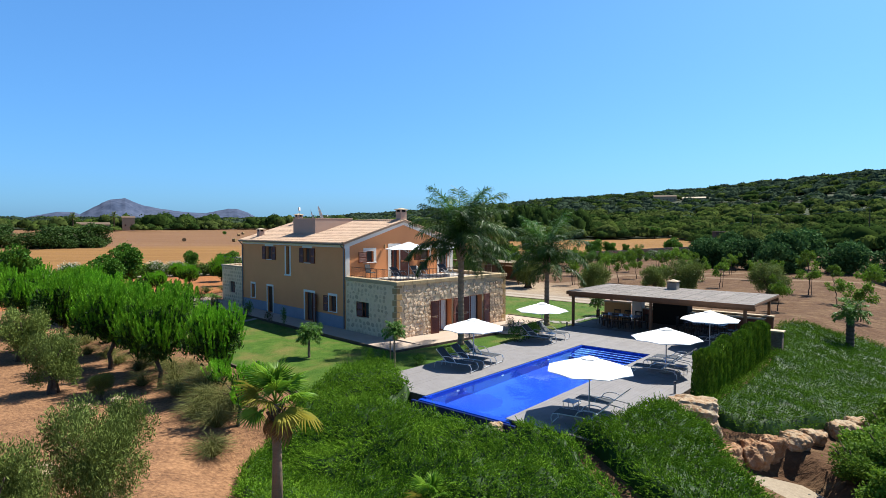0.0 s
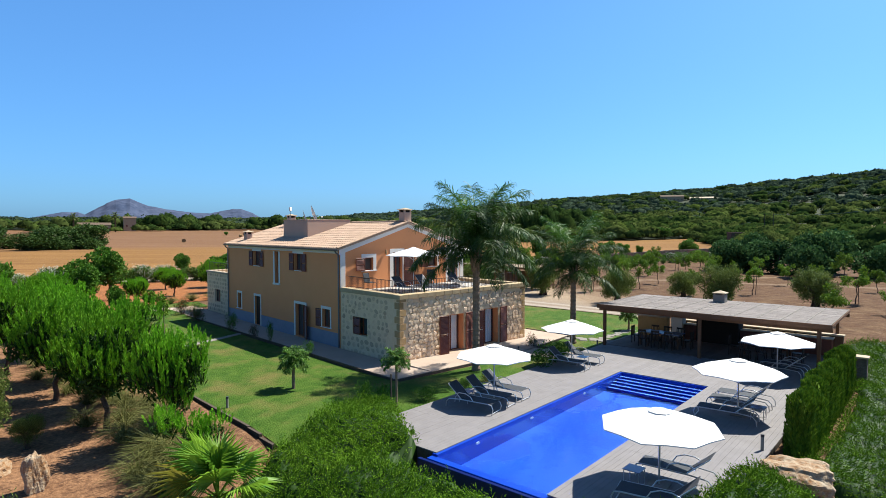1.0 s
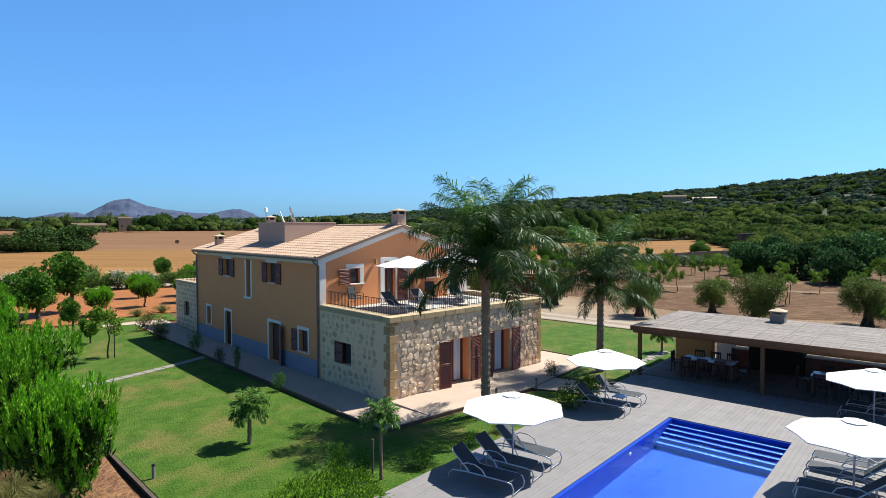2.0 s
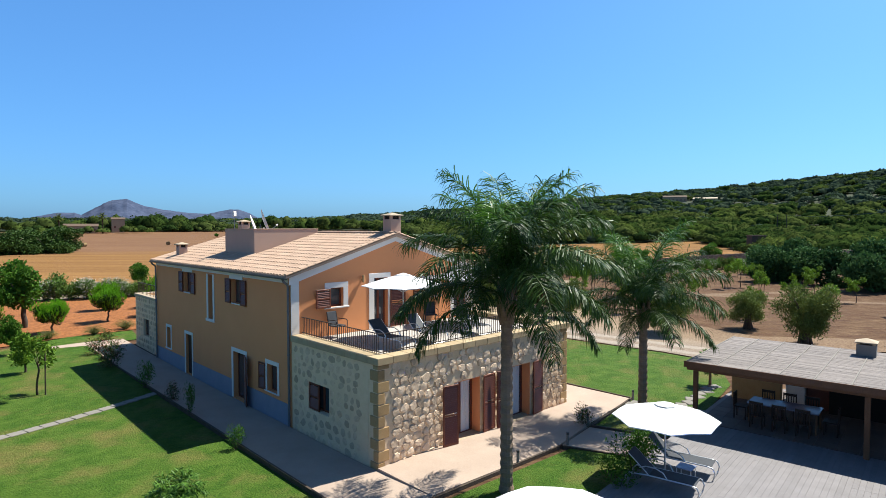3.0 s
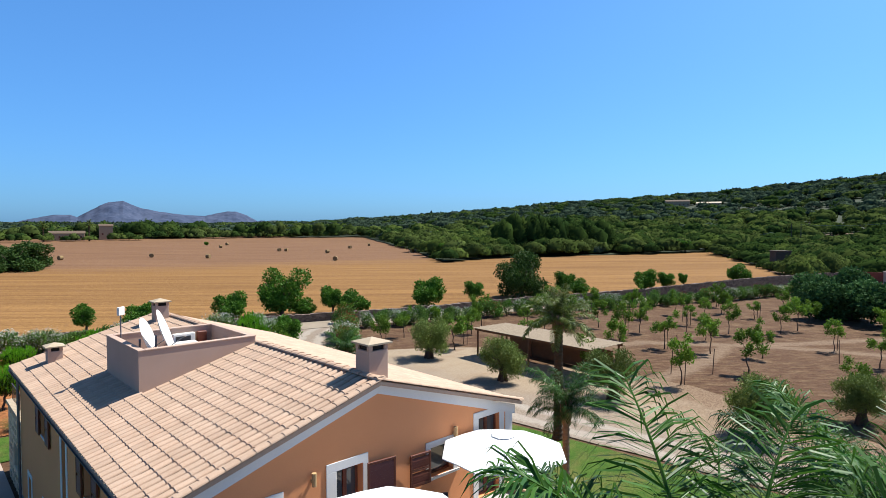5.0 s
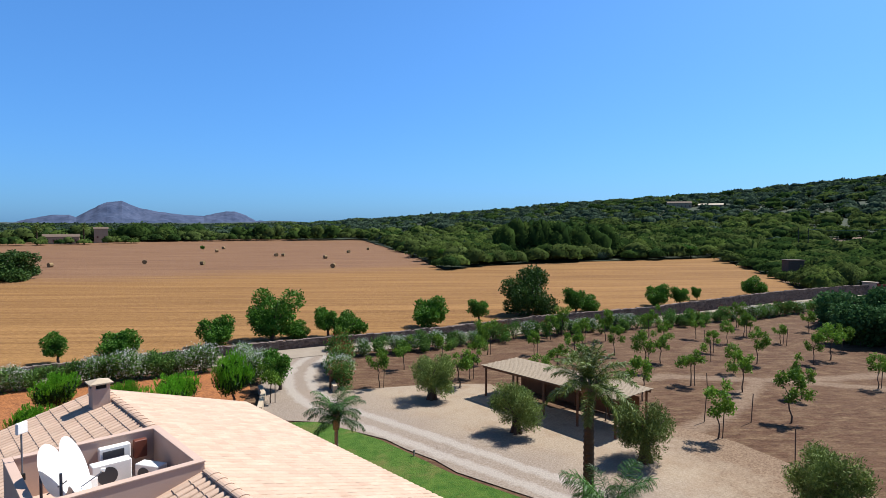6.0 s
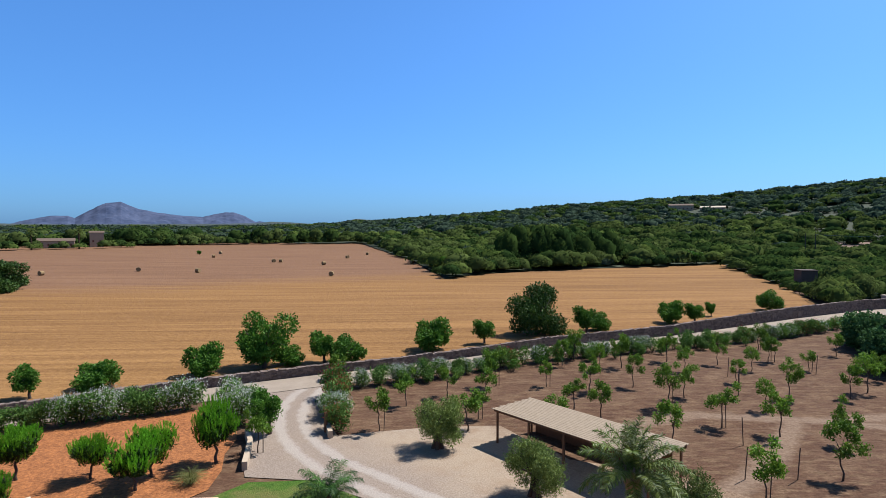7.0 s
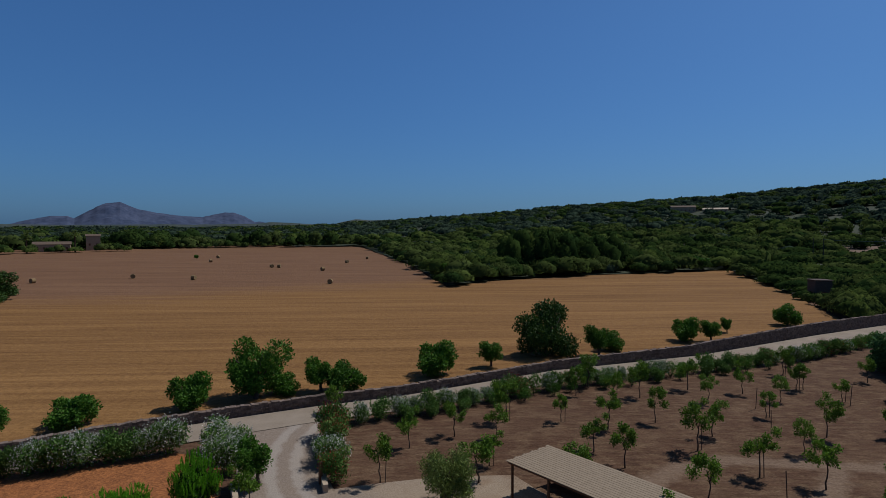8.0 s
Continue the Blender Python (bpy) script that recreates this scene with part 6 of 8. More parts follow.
QUEEN_SHAPES = ((83, 56), (79, 66), (75, 76), (69, 86), (61, 94), (53, 100), (44, 98), (34, 92), (22, 84), (9, 74))
queen = [frond_mesh("frond", 100 + i, e, bd, 124, 0.222, 0.62 + 0.06 * i, 0.0039, L_PALMTOP if i < 2 else L_PALM, 0.36) for i, (e, bd) in enumerate(QUEEN_SHAPES)]
young = [frond_mesh("frond", 140 + i, e, bd, 46, 0.3, 0.6, 0.017, L_YOUNG, 0.45) for i, (e, bd) in enumerate(((82, 60), (70, 85), (56, 100), (40, 105), (24, 95)))]
feather_palm("tall queen palm with drooping feathery fronds beside the terrace", 25.1, 17.3, 5.25, 32, 3.5, queen, 0.17, 0.15, boots=0.6, tall=1.12)
feather_palm("queen palm with arching feathery fronds on the lawn", 33.75, 17.9, 3.95, 26, 2.9, queen, 0.18, 0.14, boots=0.5, tall=1.3)
feather_palm("young queen palm on the lawn by the drive", 38.2, 42.3, 3.35, 20, 1.65, queen[1:9], 0.1, 0.085, boots=0.3, tall=1.15)
feather_palm("young queen palm on the east lawn", 38.6, 28.1, 3.6, 20, 1.75, queen[1:9], 0.15, 0.12, boots=0.3, tall=1.2)
feather_palm("small queen palm on the lawn", 17.55, 20.6, 1.05, 26, 0.8, young, 0.075, 0.055)
feather_palm("small queen palm beside the stone wing", 18.9, 15.4, 1.62, 22, 0.66, young, 0.05, 0.04)
feather_palm("small palm near the pergola", 40.0, 17.9, 0.9, 22, 0.8, young, 0.07, 0.05)
feather_palm("stout young palm beside the juniper bank", 42.3, 2.85, 2.1, 18, 1.15, young, 0.22, 0.19, M_BARK)
date = [frond_mesh("frond", 120 + i, e, bd, 90, 0.17, 0.35, 0.0066, L_DATE, 0.35, 1.6) for i, (e, bd) in enumerate(((84, 30), (74, 50), (62, 62), (50, 75), (36, 85), (20, 85), (4, 75)))]
M_DATEBARK = surf("date_bark", (0.040, 0.022, 0.012), (0.104, 0.064, 0.034), 4.0, 16.0, 0.95, 0.9, 0.05, stretch=(1, 1, 3))
feather_palm("date palm with a rough brown trunk by the drive", 44.3, 32.5, 5.8, 30, 2.35, date, 0.24, 0.2, M_DATEBARK, boots=0.4, tall=0.78)


# --- fan palms ---
def fan_mesh(name, seed, material, n=26, r=0.62, droop=0.12, stalk=0.55):
    """A pleated fan on a stalk, whole near its base and split into blades towards the rim."""
    rng = random.Random(seed)
    b = Mesh()
    b.tube([(0, 0, 0), (stalk * 0.5, 0, 0.03), (stalk, 0, 0)], [0.018, 0.014, 0.01], 5, False)
    o = Vector((stalk, 0, 0))
    step = 250 / n
    for i in range(n):
        a0 = radians(-125 + step * i)
        am, a1 = a0 + radians(step / 2), a0 + radians(step)
        ln = r * (0.7 + 0.3 * math.cos(am * 0.8)) * rng.uniform(0.92, 1.05)
        split = 0.5 + 0.1 * math.cos(am)
        at = lambda a, f, z: o + Vector((math.cos(a) * ln * f, math.sin(a) * ln * f, z - droop * f * f))
        tip = -rng.uniform(0.0, 0.14)
        b.add([o, at(a0, split, 0.0), at(am, split, 0.028), at(a1, split, 0.0), at(am + rng.uniform(-0.03, 0.03), 1.0, tip)], [(0, 1, 2), (0, 2, 3), (1, 4, 2), (2, 4, 3)])
    return b.data(name, material)


def fan_palm(label, x, y, z, h, size, n=20, dead=5):
    p = thing("fan_palm", label, "palm tree", "palm trees", pose(x, y, z))
    b = Mesh()
    b.tube([(0, 0, -0.6), (0.02, 0, h * 0.5), (0, 0.02, h)], [0.17, 0.12, 0.12], 10)
    part("trunk", b, M_PALMBARK, p, "grey fibrous trunk", smooth=True)
    b = Mesh()
    rng = random.Random(9)
    for i in range(14):
        a = i * 2.4
        b.tube([(0.1 * math.cos(a), 0.1 * math.sin(a), h - 0.5 + 0.03 * i), (0.26 * math.cos(a), 0.26 * math.sin(a), h - 0.25 + 0.03 * i)], [0.05, 0.02], 5)
    part("leaf_stubs", b, M_BARK, p, "dry brown leaf stubs")
    green = [fan_mesh("fan_leaf", 3, L_FAN), fan_mesh("fan_leaf", 4, L_FAN)]
    yellow, brown = fan_mesh("fan_leaf", 5, L_DRYFAN, droop=0.2), fan_mesh("fan_leaf", 6, L_DEADFAN, droop=0.35)
    for i in range(n + dead):
        t = i / (n - 1)
        el = 86 - 105 * t + rng.uniform(-8, 8) if i < n else -58 + rng.uniform(-12, 12)
        low = 0.45 < t and i % 3 == 0
        mesh = brown if i >= n else yellow if low else green[i % 2]
        k = size * rng.uniform(0.85, 1.1) * (0.8 if i >= n else 1.0)
        ob = share("fan_leaf", mesh, p, pose(0, 0, h - 0.05 + 0.12 * max(0.0, 1 - t), 0, 0, i * 137.5) @ pose(0, 0, 0, rng.uniform(-30, 30), -el, 0) @ Matrix.Diagonal((k, k, k, 1)))
        if i >= n or low:
            ob["label"] = "dead brown hanging fan leaf" if i >= n else "yellowing lower fan leaf"
    return p


fan_palm("fan palm with some yellowed lower leaves above the juniper", 9.85, 9.1, -0.75, 2.75, 1.12)
fan_palm("low fan palm among the juniper", 12.9, 6.2, -1.5, 0.85, 0.75, 16, 0)


# --- clipped cypress hedge: single columns side by side ---
def cypress_kind(seed):
    def make(m):
        rng = random.Random(seed)
        r2 = np.random.default_rng(seed)
        n = 3000
        z = r2.random(n) ** 0.9 * 1.95
        a = r2.uniform(0, 2 * math.pi, n)
        rad = 0.36 * np.clip(1.35 - 0.45 * (z / 2) ** 2.2, 0.15, 1.05) * (0.85 + 0.2 * r2.random(n)) * (1 + 0.12 * np.sin(a * 5 + z * 2))
        rad *= np.where(z > 1.75, np.clip((1.98 - z) / 0.22, 0.2, 1), 1)
        c = np.stack([rad * np.cos(a), rad * np.sin(a), z + 0.05], 1)
        ax = unit(np.stack([np.cos(a) * 0.5, np.sin(a) * 0.5, np.full(n, 1.3)], 1) + r2.normal(size=(n, 3)) * 0.3)
        sd = unit(np.cross(ax, r2.normal(size=(n, 3))))
        ln = (0.14 * (0.7 + 0.7 * r2.random(n)))[:, None]
        t = thing("cypress", "clipped green cypress in a close hedge by the deck", "cypress", "cypress hedge", m)
        b = Mesh().tube([(0, 0, -0.4), (0, 0, 0.2), (0.01, 0, 1.2), (0, 0, 1.8)], [0.08, 0.27, 0.26, 0.12], 9)
        part("trunk", b, L_CYPRESS, t, smooth=True)
        part("crown", cards("crown", c, ax * ln * 0.5, sd * ln * 0.16, L_CYPRESS), None, t)
        return t
    return make


cyps = {i: cypress_kind(130 + i) for i in range(3)}
rr = random.Random(11)
plant = []
for i in range(17):
    x, y = garden(0.55 + 0.6 * i, -5.95)
    plant.append((i % 3, x, y, rr.uniform(0, 360), rr.uniform(0.84, 0.95), rr.uniform(1.0, 1.12)))
plant_all(cyps, plant)


# --- juniper banks ---
def inside(poly, x, y):
    c = False
    for i in range(len(poly)):
        (xa, ya), (xb, yb) = poly[i], poly[i - 1]
        if (ya > y) != (yb > y) and x < (xb - xa) * (y - ya) / (yb - ya) + xa:
            c = not c
    return c


def edge_gap(poly, x, y):
    best = 1e9
    for i in range(len(poly)):
        a, q = Vector(poly[i - 1]), Vector(poly[i])
        d = q - a
        t = max(0, min(1, (Vector((x, y)) - a).dot(d) / d.length_squared))
        best = min(best, (Vector((x, y)) - a - d * t).length)
    return best


def juniper_bank(label, poly, base, tall, shoots, seed, needles=13):
    """A spreading ground cover: a lumpy cushion set with thousands of feathery shoots."""
    xs, ys = [p[0] for p in poly], [p[1] for p in poly]
    x0, y0, st = min(xs), min(ys), 0.13
    nx, ny = int((max(xs) - x0) / st) + 2, int((max(ys) - y0) / st) + 2
    top, dip = np.full((nx, ny), np.nan), np.zeros((nx, ny))
    for i in range(nx):
        for j in range(ny):
            x, y = x0 + i * st, y0 + j * st
            if inside(poly, x, y):
                lump = 0.2 * noise.noise((x * 0.8, y * 0.8, seed)) + 0.14 * noise.noise((x * 2.1, y * 2.1, seed)) + 0.13 * noise.noise((x * 4.3, y * 4.3, seed))
                top[i, j] = base(x, y) + (tall + lump) * min(1, edge_gap(poly, x, y) / 0.32) ** 0.55
                dip[i, j] = 0.16 + 0.45 * max(0.0, 1 - edge_gap(poly, x, y) / 0.4)
    b, idx, cells = Mesh(), {}, []
    for i in range(nx):
        for j in range(ny):
            if not np.isnan(top[i, j]):
                idx[i, j] = len(b.v)
                b.v.append((x0 + i * st, y0 + j * st, top[i, j] - dip[i, j]))
    for (i, j) in idx:
        q = [(i, j), (i + 1, j), (i + 1, j + 1), (i, j + 1)]
        if all(k in idx for k in q):
            b.f.append(tuple(idx[k] for k in q))
            cells.append((i, j))
    r = np.random.default_rng(seed)
    n = int(shoots * len(cells) * st * st)
    cell = np.array(cells)[r.integers(0, len(cells), n)]
    f = r.random((n, 2))
    i, j = cell[:, 0], cell[:, 1]
    a, c, d, e = top[i, j], top[i + 1, j], top[i, j + 1], top[i + 1, j + 1]
    z = (a * (1 - f[:, 0]) + c * f[:, 0]) * (1 - f[:, 1]) + (d * (1 - f[:, 0]) + e * f[:, 0]) * f[:, 1]
    nm = unit(np.stack([-(c - a) / st, -(d - a) / st, np.ones(n)], 1))
    x, y = x0 + (i + f[:, 0]) * st, y0 + (j + f[:, 1]) * st
    th = 2.2 * np.sin(x * 0.9 + seed) + 1.7 * np.sin(y * 1.1 + x * 0.4)
    axis = unit(nm * 0.6 + np.stack([np.cos(th), np.sin(th), np.zeros(n)], 1) * 0.55 + r.normal(size=(n, 3)) * 0.33)
    ln = 0.18 + 0.2 * r.random(n) ** 2
    root = np.stack([x, y, z - 0.12 + 0.05 * r.normal(size=n)], 1)
    s = r.random((n, needles))
    ax = unit((axis[:, None] + r.normal(size=(n, needles, 3)) * 0.36).reshape(-1, 3))
    cc = (root[:, None] + axis[:, None] * (s * ln[:, None])[..., None]).reshape(-1, 3)
    nl = (0.068 * (0.7 + 0.6 * r.random(len(cc))) * (1.3 - 0.6 * s.reshape(-1)))[:, None]
    sd = unit(np.cross(ax, r.normal(size=ax.shape)))
    t = thing("juniper_bank", label, "juniper", "juniper banks", kind="stuff")
    # dark needle colour paints the shade deep between the sprigs
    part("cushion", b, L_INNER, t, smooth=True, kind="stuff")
    part("sprigs", cards("sprigs", cc + ax * nl * 0.3, ax * nl * 0.5, sd * nl * 0.15, L_JUNIPER), None, t, kind="stuff")


def bank_base(x, y):
    return max(height(x, y), -1.6)


JA = [(9.3, 10.6), (10.4, 13.0), (12.6, 14.5), (14.6, 15.4), (16.4, 16.2), (17.9, 15.9), (18.2, 14.6), (17.55, 12.9), (16.75, 11.2), (16.55, 9.4), (16.65, 7.6), (17.05, 6.0), (17.0, 4.6), (16.3, 3.2), (14.9, 1.0), (12.0, 3.0), (9.8, 5.6), (9.6, 8.0)]
JB = [(17.3, 5.3), (18.6, 4.6), (20.4, 4.55), (22.1, 4.45), (22.0, 3.4), (21.75, 2.7), (21.2, 2.1), (20.4, 1.5), (19.6, 0.7), (18.8, -0.4), (17.0, -1.2), (15.6, 0.6), (16.5, 2.8), (17.2, 4.2)]
JC = [(23.3, 3.9), (24.3, 3.6), (28, 3.8), (33, 4.4), (38.0, 5.2), (42.8, 6.9), (45.2, 6.2), (46.0, 2.0), (44.5, -3.0), (38, -5.0), (32.5, -3.4), (29.5, -0.4), (27.0, 0.45), (25.3, 0.9), (24.2, 1.25), (23.2, 1.9), (22.75, 2.6), (22.9, 3.3)]
juniper_bank("dense spreading juniper on the bank below the pool", JA, bank_base, 0.72, 240, 31)
juniper_bank("spreading juniper beside the boulders", JB, bank_base, 0.62, 240, 32)
juniper_bank("wide juniper ground cover behind the cypress hedge", JC, bank_base, 0.55, 170, 33, 8)


# --- tussock grasses, shrubs, oleanders ---
def tussock_kind(seed):
    def make(m):
        r = np.random.default_rng(seed)
        n = 620
        a, e = r.uniform(0, 2 * math.pi, n), r.uniform(0.6, 1.5, n)
        d = np.stack([np.cos(a) * np.cos(e), np.sin(a) * np.cos(e), np.sin(e)], 1)
        ln = r.uniform(0.5, 1.0, n)[:, None]
        sd = unit(np.cross(d, r.normal(size=(n, 3)))) * 0.007
        bent = unit(d + np.stack([np.cos(a), np.sin(a), np.full(n, -1.1)], 1) * r.uniform(0.5, 1.1, n)[:, None])
        root = np.concatenate([d * ln * 0.34, d * ln * 0.62 + bent * ln * 0.24])
        half = np.concatenate([d * ln * 0.36, bent * ln * 0.28])
        side = np.concatenate([sd, sd * 0.8])
        t = thing("tussock_grass", "dry arching tussock of ornamental grass", "grass", "tussock grasses", m)
        part("blades", cards("blades", root, half, side, L_GRASS), None, t, kind="stuff")
        return t
    return make


tus = {0: tussock_kind(140), 1: tussock_kind(141)}
plant_all(tus, [(i % 2, x, y, i * 40, s, 1.0) for i, (x, y, s) in enumerate([(11.2, 41.0, 1.0), (11.3, 38.1, 1.0), (11.9, 35.0, 1.1), (12.2, 30.4, 1.1), (12.6, 28.2, 1.1), (12.0, 25.3, 1.2), (12.6, 23.0, 1.1), (12.2, 20.6, 1.3), (11.4, 18.0, 1.5), (11.0, 16.0, 1.4), (11.9, 16.6, 1.3), (12.8, 18.0, 1.1), (10.6, 23.6, 1.1), (10.2, 14.4, 1.2), (22.5, 51.3, 1.0), (24.6, 52.2, 1.1), (26.5, 52.6, 1.0), (37.6, 55.6, 1.3), (33.0, 54.5, 1.2), (20.0, 51.9, 0.9), (10.4, 33.0, 1.0), (11.0, 29.0, 1.0), (11.6, 22.2, 1.3), (12.1, 24.0, 1.2), (11.3, 26.4, 1.2), (11.9, 19.3, 1.4), (11.2, 20.6, 1.3), (12.6, 21.4, 1.1), (12.0, 27.0, 1.2), (11.0, 31.2, 1.1), (11.7, 17.3, 1.4), (10.7, 17.2, 1.2), (12.3, 33.6, 1.1), (10.9, 36.2, 1.1)])])


def shrub_kind(seed, name, label, mat_, n, size, flower=None, group="garden shrubs", blooms=0.8):
    def make(m):
        rng = random.Random(seed)
        r2 = np.random.default_rng(seed)
        bl = [(0, 0, 0.55, 0.55, 0.55)] + blob_set(rng, 6, 0.42, 0.45, 0.35, 0.95, 1.0)
        t = thing(name, label, "shrub", group, m)
        b = Mesh()
        for i in range(6):
            a = i * 1.05
            b.tube([(0.04 * math.cos(a), 0.04 * math.sin(a), -0.1), (0.3 * math.cos(a), 0.3 * math.sin(a), 0.7)], [0.025, 0.01], 5)
        part("stem", b, M_BARK, t, kind="stuff")
        part("leaves", crown_mesh("leaves", r2, bl, n, size, mat_, up=0.6, slim=0.3, shell=0.3), None, t)
        if flower:
            part("bloom", crown_mesh("bloom", r2, [(x, y, z + 0.08, r * 1.02, h) for x, y, z, r, h in bl], int(n * blooms), size * 0.27, flower, up=0.2, slim=0.9, shell=0.9), None, t, "loose flower clusters", kind="stuff")
        return t
    return make


shr = {0: shrub_kind(150, "oleander", "white-flowering oleander bush along the lane", L_OLEANDER, 1500, 0.18, L_FLOWER, "oleander hedges"), 1: shrub_kind(151, "oleander", "white-flowering oleander bush along the lane", L_OLEANDER, 1500, 0.18, L_FLOWER, "oleander hedges"),
       2: shrub_kind(152, "oleander", "red-flowering oleander bush beside the drive", L_OLEANDER, 1500, 0.18, L_RED, "oleander hedges", 0.3), 3: shrub_kind(153, "garden_shrub", "small leafy green garden shrub", L_TREE, 900, 0.13), 4: shrub_kind(154, "rose_bush", "low bush with red blooms beside the path", L_OAK, 800, 0.12, L_RED),
       5: shrub_kind(155, "oleander", "green oleander bush without blooms", L_OLEANDER, 1500, 0.18, None, "oleander hedges")}
plant = []
rr = random.Random(17)
for line, step, kinds, s in (([(-25, 86.5), (31, 73.2), (43.2, 69.2)], 1.15, (0, 1, 5, 1, 5), 1.55), ([(44.0, 63.5), (45.6, 66.5), (44.5, 69.0)], 1.3, (0, 1), 1.7), ([(48.6, 57.6), (50.3, 60.8), (53.6, 65.4)], 1.3, (2, 0, 2, 1), 1.7),
                             ([(55.0, 66.0), (62.5, 63.4), (78, 59.6), (91, 53.6), (108, 46.4), (126, 42)], 1.45, (0, 5, 1, 5, 3, 2), 1.3), ([(59, 63.2), (77, 58.2), (106, 45.4)], 3.1, (5, 3), 1.0)):
    for (xa, ya), (xb, yb) in zip(line, line[1:]):
        n = max(1, int(math.hypot(xb - xa, yb - ya) / step))
        for i in range(n):
            f = (i + rr.uniform(-0.2, 0.2)) / n
            k = s * rr.uniform(0.8, 1.15)
            plant.append((kinds[rr.randrange(len(kinds))], xa + (xb - xa) * f, ya + (yb - ya) * f, rr.uniform(0, 360), k, rr.uniform(0.95, 1.2)))
plant += [(3, 21.15, 35.5, 0, 0.55, 1.9), (4, 21.5, 32.8, 0, 0.5, 1.3), (3, 21.3, 30.3, 60, 0.3, 3.6), (3, 21.1, 25.6, 0, 0.42, 1.7), (4, 21.7, 42.9, 0, 1.0, 0.9), (4, 21.2, 44.6, 50, 0.9, 0.9), (4, 22.6, 48.4, 0, 0.8, 0.8), (4, 21.0, 40.8, 20, 0.8, 0.9),
          (3, 28.7, 15.5, 0, 1.0, 0.95), (3, 27.4, 15.3, 80, 0.85, 0.95), (3, 29.6, 15.9, 20, 0.75, 1.1), (4, 31.4, 18.95, 0, 0.55, 1.2), (3, 18.3, 15.5, 30, 0.5, 1.7), (3, 20.2, 15.3, 30, 0.6, 0.8), (3, 18.0, 16.2, 10, 0.4, 2.2), (3, 22.4, 15.4, 70, 0.45, 0.9), (4, 24.0, 15.6, 0, 0.45, 0.8)]
plant_all(shr, plant)
bush = {0: broad_kind(84, "strawberry_tree", "leafy green shrub in front of the rock wall", L_FRUIT, 9000, 1.25, 0.4, 0.12, 0.4)}
plant_all(bush, [(0, 23.8, -1.1, 0, 0.8, 0.8), (0, 25.4, -1.6, 70, 0.95, 0.9), (0, 27.4, -1.7, 130, 0.95, 1.0), (0, 22.0, -2.8, 200, 0.85, 0.9), (0, 29.2, -3.0, 40, 1.0, 1.0), (0, 24.2, -3.4, 20, 1.0, 0.9)])


# --- young pine with dry grass in front of the fan palm ---
plant_all({0: pine_kind(27, True)}, [(0, 11.6, 15.6, 30, 0.85, 0.95)])

# --- woods of the hills ---
def polar(az, dist):
    return HX + dist * math.sin(radians(az)), HY + dist * math.cos(radians(az))


HILL_HOUSES = ((65.9, 580), (68.6, 566))
CLEARING = [polar(a, d) for a, d in ((74.5, 288), (77, 284), (83, 280), (88, 282), (88, 322), (82, 330), (78, 322), (75, 306))]
sheet("hill_clearing", wavy(CLEARING, 3, 9, 4), 0.8, 10, M_EARTH, "bare brown terraces on the wooded hill", "clearing")


